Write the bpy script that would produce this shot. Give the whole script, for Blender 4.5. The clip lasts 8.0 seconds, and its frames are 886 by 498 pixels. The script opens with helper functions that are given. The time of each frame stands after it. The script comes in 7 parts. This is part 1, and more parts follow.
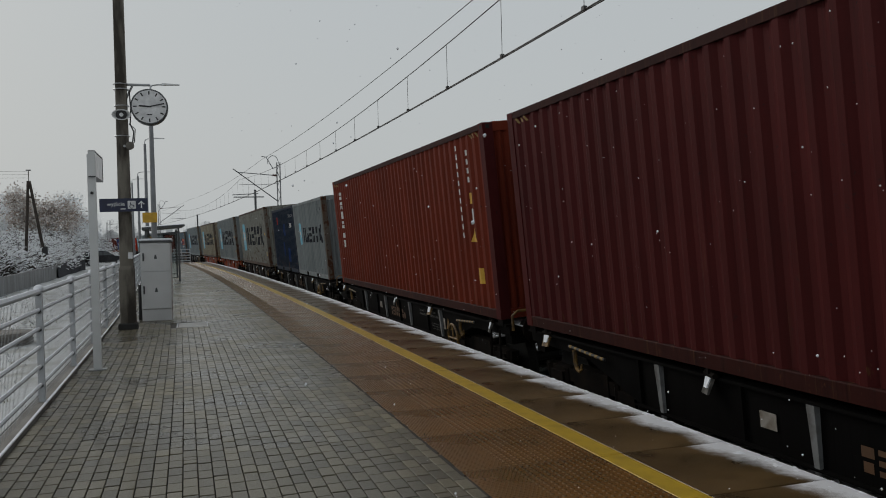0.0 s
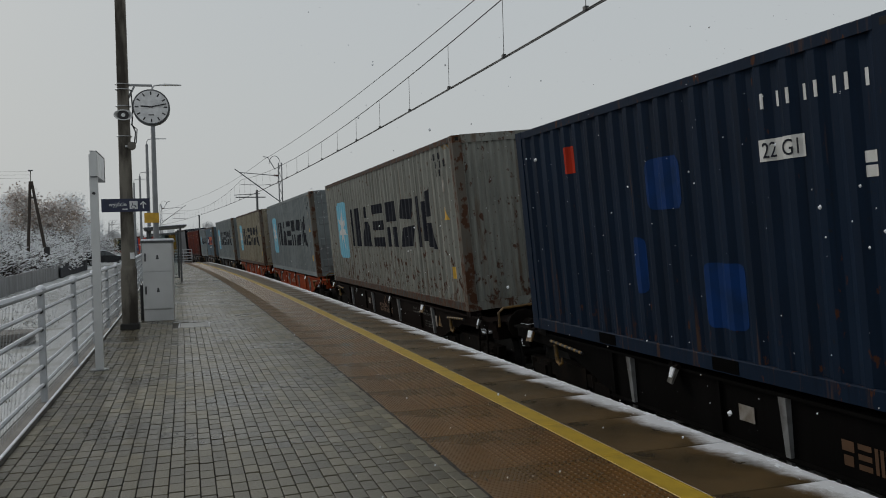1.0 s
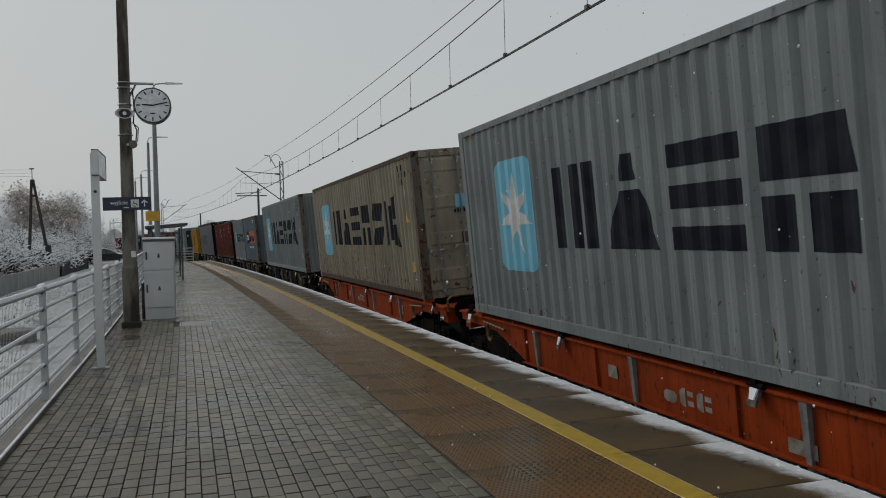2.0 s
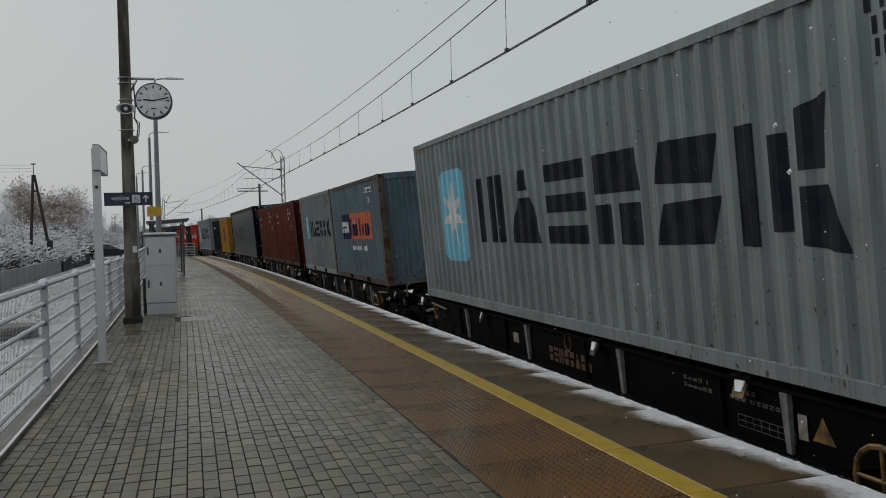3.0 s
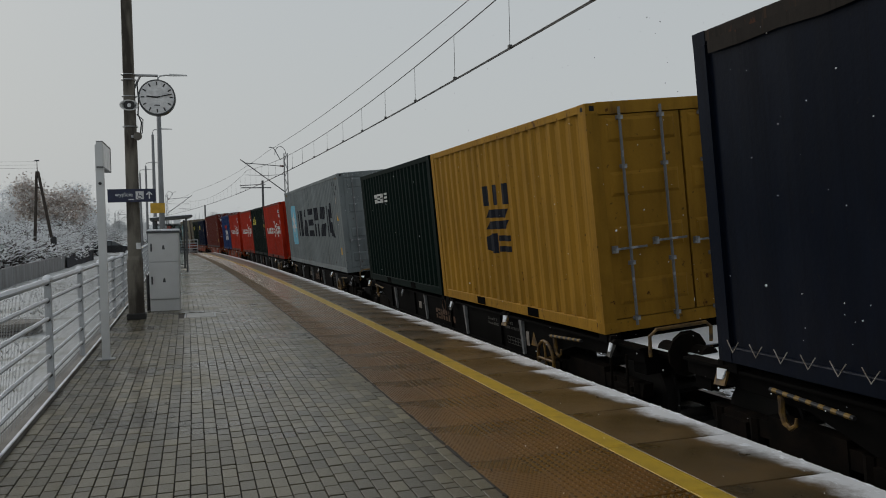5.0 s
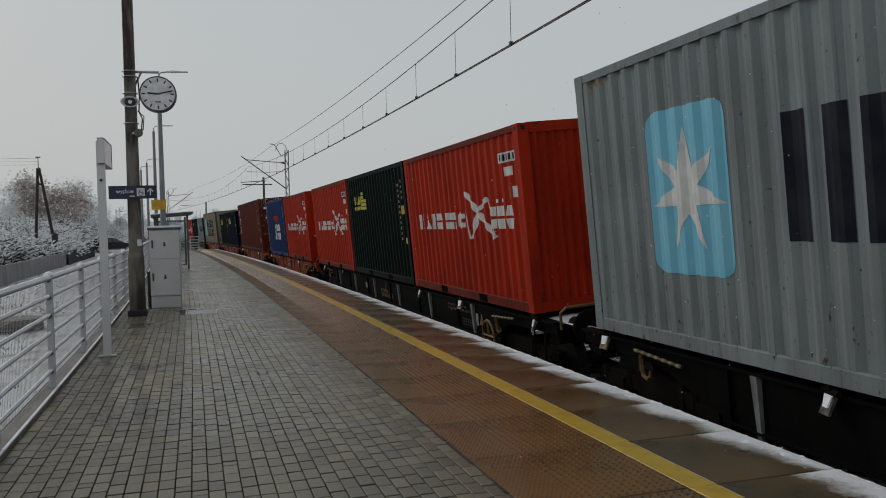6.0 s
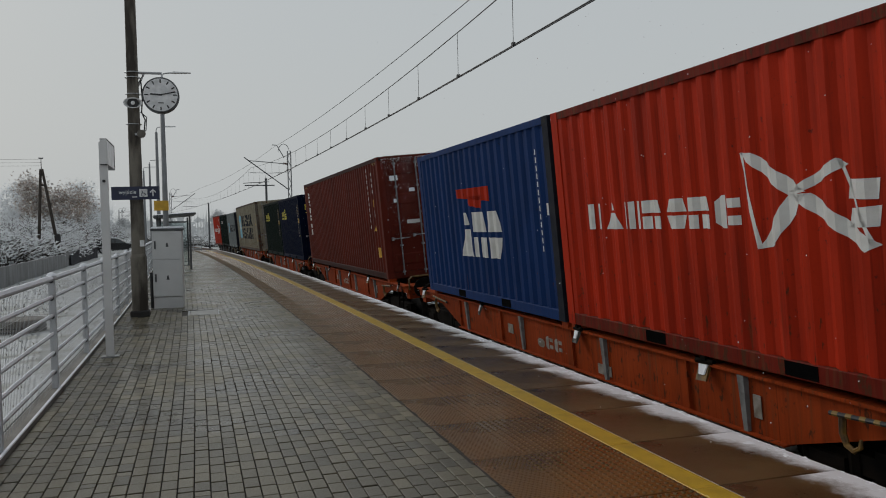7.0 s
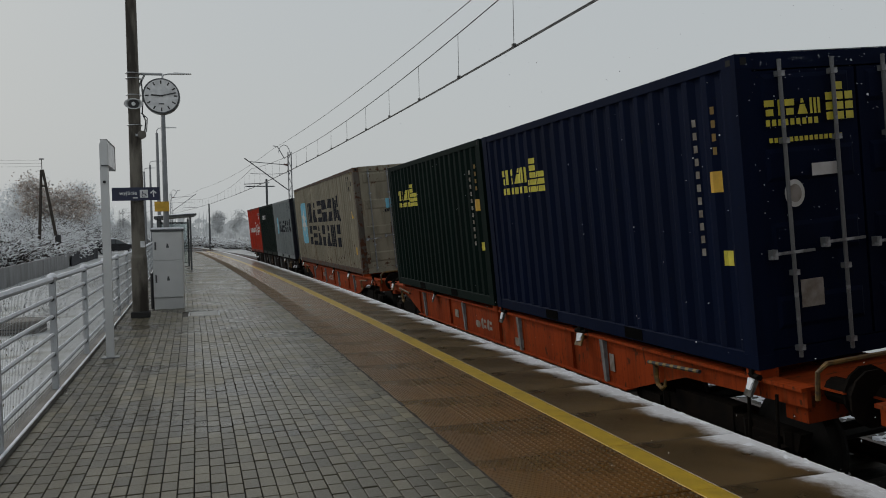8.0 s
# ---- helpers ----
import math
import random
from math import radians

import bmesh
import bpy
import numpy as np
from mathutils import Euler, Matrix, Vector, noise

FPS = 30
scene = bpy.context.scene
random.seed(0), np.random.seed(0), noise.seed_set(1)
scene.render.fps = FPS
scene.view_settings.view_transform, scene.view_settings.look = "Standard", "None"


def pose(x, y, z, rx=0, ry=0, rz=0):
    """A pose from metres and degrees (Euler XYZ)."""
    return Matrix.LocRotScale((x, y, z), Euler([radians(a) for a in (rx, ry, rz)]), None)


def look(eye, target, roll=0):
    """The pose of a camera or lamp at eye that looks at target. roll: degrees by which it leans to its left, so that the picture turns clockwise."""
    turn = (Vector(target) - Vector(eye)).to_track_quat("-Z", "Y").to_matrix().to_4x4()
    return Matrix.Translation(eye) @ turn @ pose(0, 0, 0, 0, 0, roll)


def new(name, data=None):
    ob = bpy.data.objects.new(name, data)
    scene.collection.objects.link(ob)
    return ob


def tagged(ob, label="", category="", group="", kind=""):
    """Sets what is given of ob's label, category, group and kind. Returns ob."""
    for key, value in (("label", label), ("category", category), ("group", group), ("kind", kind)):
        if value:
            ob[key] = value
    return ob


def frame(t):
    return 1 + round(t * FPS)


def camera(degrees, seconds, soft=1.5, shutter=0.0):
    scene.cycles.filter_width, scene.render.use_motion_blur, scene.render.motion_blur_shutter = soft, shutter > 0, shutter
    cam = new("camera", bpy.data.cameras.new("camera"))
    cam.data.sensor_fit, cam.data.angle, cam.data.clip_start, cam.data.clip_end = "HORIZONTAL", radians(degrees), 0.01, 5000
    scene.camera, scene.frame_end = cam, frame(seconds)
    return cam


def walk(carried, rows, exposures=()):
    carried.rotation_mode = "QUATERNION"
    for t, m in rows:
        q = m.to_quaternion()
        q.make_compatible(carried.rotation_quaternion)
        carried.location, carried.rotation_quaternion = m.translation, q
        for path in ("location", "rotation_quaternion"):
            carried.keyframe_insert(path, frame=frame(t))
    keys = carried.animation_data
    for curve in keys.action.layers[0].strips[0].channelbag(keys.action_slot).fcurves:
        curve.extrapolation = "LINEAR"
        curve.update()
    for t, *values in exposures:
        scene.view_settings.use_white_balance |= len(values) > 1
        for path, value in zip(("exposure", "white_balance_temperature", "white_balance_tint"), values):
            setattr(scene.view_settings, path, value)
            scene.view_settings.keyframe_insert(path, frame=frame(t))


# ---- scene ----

# ================= camera =================
EYE = (0.0, 0.0, 1.625)          # platform top is z = 0, the track runs along +y and bends to the left
BEND = 0.001                     # 1 / radius of the curve


def sight(yaw, pitch, roll):
    a, b = radians(yaw), radians(pitch)
    return look(EYE, (EYE[0] + math.sin(a) * math.cos(b), EYE[1] + math.cos(a) * math.cos(b), EYE[2] + math.sin(b)), roll)


cam = camera(57.43, 8.0, soft=1.0, shutter=0.0)
walk(cam, [(t, sight(y, p, r)) for t, y, p, r in (
    (0.0, 17.290, -0.888, -1.52), (0.5, 17.205, -0.898, -1.55), (1.0, 17.174, -0.874, -1.53), (1.5, 17.133, -0.839, -1.48),
    (2.25, 17.07, -1.08, -1.46), (3.0, 16.999, -1.283, -1.44), (3.5, 16.955, -1.271, -1.41), (4.0, 16.883, -1.249, -1.38),
    (4.5, 16.825, -1.356, -1.40), (5.25, 16.76, -1.58, -1.38), (6.0, 16.705, -1.728, -1.37), (6.5, 16.600, -1.727, -1.37),
    (7.0, 16.542, -1.662, -1.36), (7.5, 16.511, -1.630, -1.30), (8.0, 16.516, -1.581, -1.31))])

# ================= light =================
world = bpy.data.worlds.new("overcast_sky")
scene.world = world
world.use_nodes = True
wt = world.node_tree
wt.nodes.clear()
w_out = wt.nodes.new("ShaderNodeOutputWorld")
w_bg = wt.nodes.new("ShaderNodeBackground")
w_sky = wt.nodes.new("ShaderNodeTexSky")
w_sky.sky_type, w_sky.sun_disc = "NISHITA", False
w_sky.sun_elevation, w_sky.sun_rotation = radians(32), radians(-36)
w_sky.dust_density, w_sky.air_density = 6.0, 1.5
w_cloud = wt.nodes.new("ShaderNodeValToRGB")       # cloud cover, brighter towards the zenith
w_co = wt.nodes.new("ShaderNodeTexCoord")
w_sep = wt.nodes.new("ShaderNodeSeparateXYZ")
w_mix = wt.nodes.new("ShaderNodeMix")
w_dim = wt.nodes.new("ShaderNodeVectorMath")
w_dim.operation = "SCALE"
w_dim.inputs[3].default_value = 0.07
w_mix.data_type = "RGBA"
w_mix.inputs[0].default_value = 0.93
e = w_cloud.color_ramp.elements
e[0].position, e[0].color = 0.0, (0.492, 0.518, 0.525, 1)
e[1].position, e[1].color = 1.0, (0.40, 0.42, 0.435, 1)
m = e.new(0.28)
m.color = (0.482, 0.515, 0.532, 1)
wt.links.new(w_co.outputs["Generated"], w_sep.inputs[0])
wt.links.new(w_sep.outputs[2], w_cloud.inputs[0])
wt.links.new(w_sky.outputs[0], w_dim.inputs[0])
wt.links.new(w_dim.outputs[0], w_mix.inputs[6])
wt.links.new(w_cloud.outputs[0], w_mix.inputs[7])
wt.links.new(w_mix.outputs[2], w_bg.inputs[0])
wt.links.new(w_bg.outputs[0], w_out.inputs[0])
w_bg.inputs[1].default_value = 1.0

sun_data = bpy.data.lights.new("veiled_sun", "SUN")
sun_data.energy, sun_data.angle, sun_data.color = 0.9, radians(28), (1.0, 0.97, 0.93)
sun = new("veiled_sun", sun_data)
sun.matrix_basis = look((0, 0, 50), (38, -52, 10))

# ================= materials =================
MATS = {}


def material(name, color, rough=0.6, metal=0.0, color2=None, scale=8.0, detail=6.0, contrast=(0.35, 0.65), bump=0.0, bump_scale=60.0,
             fine=0.25, fine_scale=120.0, per_object=0.0, per_island=0.0, rough2=None, stretch=(1, 1, 1), spec=0.5, wet=0.0):
    """A two-scale surface: broad patches of color2 over color, a fine grain, relief, and variation from piece to piece."""
    if name in MATS:
        return MATS[name]
    mat = bpy.data.materials.new(name)
    mat.use_nodes = True
    nt = mat.node_tree
    nd, ln = nt.nodes, nt.links
    bsdf = nd["Principled BSDF"]
    co = nd.new("ShaderNodeTexCoord")
    mp = nd.new("ShaderNodeMapping")
    mp.inputs["Scale"].default_value = stretch
    ln.new(co.outputs["Object"], mp.inputs[0])
    n1 = nd.new("ShaderNodeTexNoise")
    n1.inputs["Scale"].default_value, n1.inputs["Detail"].default_value = scale, detail
    ln.new(mp.outputs[0], n1.inputs["Vector"])
    ramp = nd.new("ShaderNodeMapRange")
    ramp.inputs[1].default_value, ramp.inputs[2].default_value = contrast
    ln.new(n1.outputs[0], ramp.inputs[0])
    mix = nd.new("ShaderNodeMix")
    mix.data_type = "RGBA"
    mix.inputs[6].default_value = (*color, 1)
    mix.inputs[7].default_value = (*(color2 or [c * 0.75 for c in color]), 1)
    ln.new(ramp.outputs[0], mix.inputs[0])
    n2 = nd.new("ShaderNodeTexNoise")
    n2.inputs["Scale"].default_value, n2.inputs["Detail"].default_value = fine_scale, 3
    ln.new(co.outputs["Object"], n2.inputs["Vector"])
    vary = nd.new("ShaderNodeMath")
    vary.operation = "MULTIPLY_ADD"
    vary.inputs[1].default_value, vary.inputs[2].default_value = fine, 1 - fine / 2
    ln.new(n2.outputs[0], vary.inputs[0])
    value = vary
    for on, kind, out in ((per_object, "ShaderNodeObjectInfo", "Random"), (per_island, "ShaderNodeNewGeometry", "Random Per Island")):
        if on:
            src = nd.new(kind)
            ma = nd.new("ShaderNodeMath")
            ma.operation = "MULTIPLY_ADD"
            ma.inputs[1].default_value, ma.inputs[2].default_value = on, 1 - on / 2
            ln.new(src.outputs[out], ma.inputs[0])
            mu = nd.new("ShaderNodeMath")
            mu.operation = "MULTIPLY"
            ln.new(value.outputs[0], mu.inputs[0])
            ln.new(ma.outputs[0], mu.inputs[1])
            value = mu
    sc = nd.new("ShaderNodeVectorMath")
    sc.operation = "SCALE"
    ln.new(mix.outputs[2], sc.inputs[0])
    ln.new(value.outputs[0], sc.inputs[3])
    ln.new(sc.outputs[0], bsdf.inputs["Base Color"])
    bsdf.inputs["Metallic"].default_value = metal
    bsdf.inputs["Specular IOR Level"].default_value = spec
    bsdf.inputs["Coat Weight"].default_value, bsdf.inputs["Coat Roughness"].default_value = wet, 0.10
    bsdf.inputs["Coat IOR"].default_value = 1.33
    if rough2 is None:
        bsdf.inputs["Roughness"].default_value = rough
    else:
        rr = nd.new("ShaderNodeMapRange")
        rr.inputs[3].default_value, rr.inputs[4].default_value = rough, rough2
        ln.new(ramp.outputs[0], rr.inputs[0])
        ln.new(rr.outputs[0], bsdf.inputs["Roughness"])
    if bump:
        n3 = nd.new("ShaderNodeTexNoise")
        n3.inputs["Scale"].default_value, n3.inputs["Detail"].default_value = bump_scale, 4
        ln.new(co.outputs["Object"], n3.inputs["Vector"])
        bp = nd.new("ShaderNodeBump")
        bp.inputs["Strength"].default_value, bp.inputs["Distance"].default_value = bump, 0.01
        ln.new(n3.outputs[0], bp.inputs["Height"])
        ln.new(bp.outputs[0], bsdf.inputs["Normal"])
    MATS[name] = mat
    return mat


def container_paint(name, color, rust=0.25, dirt=0.35, rough=0.62, soot=0.0):
    """Sea-container paint: faded patches, vertical dirt streaks and rust blooms."""
    if name in MATS:
        return MATS[name]
    mat = material(name, color, rough, color2=[c * 0.72 + 0.002 for c in color], scale=0.9, contrast=(0.3, 0.75), fine=0.18, fine_scale=40,
                   bump=0.12, bump_scale=25, per_object=0.10, spec=0.07)
    nt = mat.node_tree
    nd, ln = nt.nodes, nt.links
    bsdf = nd["Principled BSDF"]
    base = bsdf.inputs["Base Color"].links[0].from_socket
    co = nd.new("ShaderNodeTexCoord")
    inf = nd.new("ShaderNodeObjectInfo")
    add = nd.new("ShaderNodeVectorMath")
    add.operation = "MULTIPLY_ADD"
    ln.new(inf.outputs["Random"], add.inputs[0])
    add.inputs[1].default_value = (37, 53, 11)
    ln.new(co.outputs["Object"], add.inputs[2])

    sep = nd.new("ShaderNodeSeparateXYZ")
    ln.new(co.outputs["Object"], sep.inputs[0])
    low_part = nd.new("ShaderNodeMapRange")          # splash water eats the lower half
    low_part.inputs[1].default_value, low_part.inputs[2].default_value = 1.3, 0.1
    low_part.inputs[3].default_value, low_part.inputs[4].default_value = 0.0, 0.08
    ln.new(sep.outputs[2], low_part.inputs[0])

    def layer(below, vec_scale, noise_scale, low, high, tone, amount, biased=False):
        mp = nd.new("ShaderNodeMapping")
        mp.inputs["Scale"].default_value = vec_scale
        ln.new(add.outputs[0], mp.inputs[0])
        nz = nd.new("ShaderNodeTexNoise")
        nz.inputs["Scale"].default_value, nz.inputs["Detail"].default_value = noise_scale, 8
        nz.inputs["Roughness"].default_value = 0.62
        ln.new(mp.outputs[0], nz.inputs["Vector"])
        mask = nz.outputs[0]
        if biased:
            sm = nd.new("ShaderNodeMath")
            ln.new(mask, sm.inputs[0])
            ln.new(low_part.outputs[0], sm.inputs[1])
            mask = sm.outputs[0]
        mr = nd.new("ShaderNodeMapRange")
        mr.inputs[1].default_value, mr.inputs[2].default_value, mr.inputs[4].default_value = low, high, amount
        ln.new(mask, mr.inputs[0])
        mx = nd.new("ShaderNodeMix")
        mx.data_type = "RGBA"
        ln.new(mr.outputs[0], mx.inputs[0])
        ln.new(below, mx.inputs[6])
        mx.inputs[7].default_value = (*tone, 1)
        return mx.outputs[2]

    dark = [c * 0.28 + 0.003 for c in color]
    out = layer(base, (1, 2.6, 0.16), 3.0, 0.46, 0.74, dark, dirt)                                              # rain streaks
    out = layer(out, (1, 9.0, 0.10), 3.2, 0.54, 0.72, [c * 0.42 + 0.001 for c in color], min(1.0, dirt * 1.8))                     # fine streaks
    out = layer(out, (1, 1.6, 0.5), 1.4, 0.50, 0.70, [c * 1.25 + 0.004 for c in color], 0.45)                     # bleached patches
    out = layer(out, (1, 1.0, 1.0), 15.0, 0.645, 0.69, [0.25 * c + 0.010 for c in color], 0.85)                    # scuffs and chips
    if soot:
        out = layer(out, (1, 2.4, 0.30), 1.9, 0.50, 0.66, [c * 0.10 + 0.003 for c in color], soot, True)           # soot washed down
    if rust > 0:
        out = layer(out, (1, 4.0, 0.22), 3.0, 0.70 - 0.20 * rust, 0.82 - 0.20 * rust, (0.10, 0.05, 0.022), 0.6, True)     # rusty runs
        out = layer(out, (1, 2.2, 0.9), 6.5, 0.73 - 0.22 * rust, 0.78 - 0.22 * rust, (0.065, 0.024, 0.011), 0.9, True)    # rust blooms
    ln.new(out, bsdf.inputs["Base Color"])
    return mat


SNOW = material("snow", (0.80, 0.82, 0.85), 0.75, color2=(0.72, 0.75, 0.80), scale=14, bump=0.4, bump_scale=70, fine=0.08)
PAVER = material("wet_grey_paver", (0.106, 0.093, 0.058), 0.5, color2=(0.054, 0.046, 0.028), scale=0.9, contrast=(0.38, 0.62), rough2=0.24, fine=0.65, fine_scale=60,
                 bump=0.35, bump_scale=90, per_island=0.85, per_object=0.7, wet=0.18)
JOINT = material("dark_joint_sand", (0.028, 0.025, 0.020), 0.95, fine=0.4)
TACTILE = material("wet_brown_tactile_slab", (0.158, 0.066, 0.006), 0.36, color2=(0.068, 0.039, 0.009), scale=0.7, contrast=(0.40, 0.60), rough2=0.14, fine=0.5, fine_scale=110,
                   bump=0.10, bump_scale=130, per_object=0.16, wet=0.5)
EDGE = material("wet_edge_slab", (0.100, 0.059, 0.017), 0.5, color2=(0.056, 0.039, 0.016), scale=1.5, contrast=(0.4, 0.6), rough2=0.25, fine=0.5, fine_scale=110, bump=0.3,
                bump_scale=100, per_object=0.16, wet=0.28)
def dust_with_snow(mat, width, length):
    """Sugary snow on the outer side of each edge slab, widest at its far end."""
    nt = mat.node_tree
    nd, ln = nt.nodes, nt.links
    bsdf = nd["Principled BSDF"]
    base = bsdf.inputs["Base Color"].links[0].from_socket
    rough = bsdf.inputs["Roughness"].links[0].from_socket
    co, sep, inf = nd.new("ShaderNodeTexCoord"), nd.new("ShaderNodeSeparateXYZ"), nd.new("ShaderNodeObjectInfo")
    ln.new(co.outputs["Object"], sep.inputs[0])

    def math2(op, a, b):
        n = nd.new("ShaderNodeMath")
        n.operation = op
        for i, v in enumerate((a, b)):
            if isinstance(v, (int, float)):
                n.inputs[i].default_value = v
            else:
                ln.new(v, n.inputs[i])
        return n.outputs[0]

    shift = nd.new("ShaderNodeVectorMath")
    shift.operation = "MULTIPLY_ADD"
    ln.new(inf.outputs["Random"], shift.inputs[0])
    shift.inputs[1].default_value = (31, 17, 0)
    ln.new(co.outputs["Object"], shift.inputs[2])
    total = math2("MULTIPLY", sep.outputs[1], 0.17 / length)
    for scale, amount in ((3.0, 0.34), (22.0, 0.16), (140.0, 0.16)):
        nz = nd.new("ShaderNodeTexNoise")
        nz.inputs["Scale"].default_value, nz.inputs["Detail"].default_value = scale, 3
        ln.new(shift.outputs[0], nz.inputs["Vector"])
        total = math2("ADD", total, math2("MULTIPLY", math2("SUBTRACT", nz.outputs[0], 0.5), amount))
    edge = math2("SUBTRACT", math2("ADD", sep.outputs[0], total), width - 0.18)
    cover = nd.new("ShaderNodeMapRange")
    cover.inputs[1].default_value, cover.inputs[2].default_value = -0.02, 0.15
    cover.inputs[4].default_value = 0.9
    ln.new(edge, cover.inputs[0])
    mx = nd.new("ShaderNodeMix")
    mx.data_type = "RGBA"
    ln.new(cover.outputs[0], mx.inputs[0])
    ln.new(base, mx.inputs[6])
    mx.inputs[7].default_value = (0.78, 0.80, 0.83, 1)
    ln.new(mx.outputs[2], bsdf.inputs["Base Color"])
    rx = nd.new("ShaderNodeMix")
    ln.new(cover.outputs[0], rx.inputs[0])
    ln.new(rough, rx.inputs[2])
    rx.inputs[3].default_value = 0.85
    ln.new(rx.outputs[0], bsdf.inputs["Roughness"])


dust_with_snow(EDGE, 0.89, 1.04)
YELLOW = material("worn_yellow_paint", (0.52, 0.34, 0.022), 0.45, color2=(0.38, 0.25, 0.02), scale=6, fine=0.35, fine_scale=90, bump=0.2, bump_scale=130, wet=0.35)
CONCRETE = material("weathered_concrete", (0.19, 0.18, 0.165), 0.8, color2=(0.10, 0.09, 0.075), scale=2.2, fine=0.3, bump=0.4, bump_scale=40, stretch=(1, 1, 0.35))
GROUND = material("snowy_grass_ground", (0.55, 0.57, 0.58), 0.9, color2=(0.25, 0.245, 0.20), scale=1.2, detail=12, contrast=(0.50, 0.74), fine=0.5, fine_scale=24,
                  bump=0.4, bump_scale=9)
BALLAST = material("dark_ballast", (0.035, 0.032, 0.03), 0.9, color2=(0.07, 0.066, 0.062), scale=18, contrast=(0.4, 0.6), fine=0.6, fine_scale=40, bump=1.0, bump_scale=22)
RAIL = material("rusty_rail_steel", (0.12, 0.07, 0.05), 0.5, 0.6, fine=0.3)
GALV = material("galvanised_steel", (0.42, 0.43, 0.44), 0.42, 0.7, color2=(0.33, 0.34, 0.35), scale=3, fine=0.15)
FENCE = material("white_grey_fence_paint", (0.47, 0.49, 0.51), 0.5, color2=(0.39, 0.41, 0.43), scale=3, fine=0.12)
CABINET = material("light_grey_polyester_cabinet", (0.60, 0.61, 0.61), 0.55, color2=(0.53, 0.54, 0.54), scale=2, fine=0.12)
DARK = material("black_rubber_plastic", (0.02, 0.02, 0.022), 0.6)
WIRE = material("dull_copper_wire", (0.06, 0.06, 0.06), 0.6, 0.3)
NAVY = material("navy_sign_enamel", (0.012, 0.018, 0.055), 0.4)
WHITE = material("white_enamel", (0.72, 0.73, 0.74), 0.45, fine=0.06)
AMBER = material("amber_notice", (0.62, 0.36, 0.03), 0.5)
BARK = material("wet_bark", (0.055, 0.042, 0.034), 0.9, color2=(0.03, 0.025, 0.02), scale=9, bump=0.6, bump_scale=40)


# ================= mesh helpers =================
class Shape:
    """Collects vertices and faces for one mesh."""

    def __init__(self):
        self.v, self.f = [], []

    def quad(self, *pts):
        n = len(self.v)
        self.v += [tuple(p) for p in pts]
        self.f.append(tuple(range(n, n + len(pts))))
        return self

    def hexa(self, p):
        """Eight corners: four below, four above, both anticlockwise."""
        n = len(self.v)
        self.v += [tuple(q) for q in p]
        for q in ((3, 2, 1, 0), (4, 5, 6, 7), (0, 1, 5, 4), (1, 2, 6, 5), (2, 3, 7, 6), (3, 0, 4, 7)):
            self.f.append(tuple(n + i for i in q))
        return self

    def box(self, x0, y0, z0, x1, y1, z1):
        return self.hexa([(x0, y0, z0), (x1, y0, z0), (x1, y1, z0), (x0, y1, z0), (x0, y0, z1), (x1, y0, z1), (x1, y1, z1), (x0, y1, z1)])

    def slab(self, x0, y0, z0, x1, y1, z1, c=0.006):
        """A box with chamfered upper edges."""
        n = len(self.v)
        for z, k in ((z0, 0), (z1 - c, 0), (z1, c)):
            self.v += [(x0 + k, y0 + k, z), (x1 - k, y0 + k, z), (x1 - k, y1 - k, z), (x0 + k, y1 - k, z)]
        for r in (0, 4):
            for i in range(4):
                j = (i + 1) % 4
                self.f.append((n + r + i, n + r + j, n + r + 4 + j, n + r + 4 + i))
        self.f.append((n + 8, n + 9, n + 10, n + 11))
        return self

    def tube(self, path, radius, sides=8, caps=True):
        """A round bar along a path; radius is a number or one per point."""
        path = [Vector(p) for p in path]
        radii = radius if isinstance(radius, (list, tuple)) else [radius] * len(path)
        n = len(self.v)
        side = None
        for i, p in enumerate(path):
            d = (path[min(i + 1, len(path) - 1)] - path[max(i - 1, 0)]).normalized()
            if side is None:
                side = d.orthogonal().normalized()
            else:
                side = (side - d * side.dot(d)).normalized()
            up = d.cross(side)
            for k in range(sides):
                a = 2 * math.pi * k / sides
                self.v.append(tuple(p + (side * math.cos(a) + up * math.sin(a)) * radii[i]))
        for i in range(len(path) - 1):
            for k in range(sides):
                j = (k + 1) % sides
                self.f.append((n + i * sides + k, n + i * sides + j, n + (i + 1) * sides + j, n + (i + 1) * sides + k))
        if caps:
            self.f.append(tuple(n + k for k in reversed(range(sides))))
            self.f.append(tuple(n + (len(path) - 1) * sides + k for k in range(sides)))
        return self

    def mesh(self, name, mat=None, smooth=False):
        me = bpy.data.meshes.new(name)
        me.from_pydata(self.v, [], self.f)
        me.materials.append(mat)
        if smooth:
            me.polygons.foreach_set("use_smooth", [True] * len(me.polygons))
        me.update()
        return me


def part(name, shape, mat, parent, label="", smooth=False):
    """Links a shape, or a mesh that others share, as one object under a thing or a part."""
    me = shape if isinstance(shape, bpy.types.Mesh) else shape.mesh(name, mat, smooth)
    ob = new(name, me)
    ob.parent = parent
    if isinstance(shape, bpy.types.Mesh) and mat:
        ob.material_slots[0].link = "OBJECT"
        ob.material_slots[0].material = mat
    return tagged(ob, label)


def single(name, shape, mat, label="", category="", group="", kind="", smooth=False, at=None):
    ob = new(name, shape.mesh(name, mat, smooth) if isinstance(shape, Shape) else shape)
    if at:
        ob.matrix_basis = at
    return tagged(ob, label, category, group, kind)


def thing(name, label, category, group="", at=None):
    ob = new(name)
    if at:
        ob.matrix_basis = at
    return tagged(ob, label, category, group)


def curve_x(x, y):
    """x of a line that runs beside the curved track."""
    return x - BEND * y * y / 2


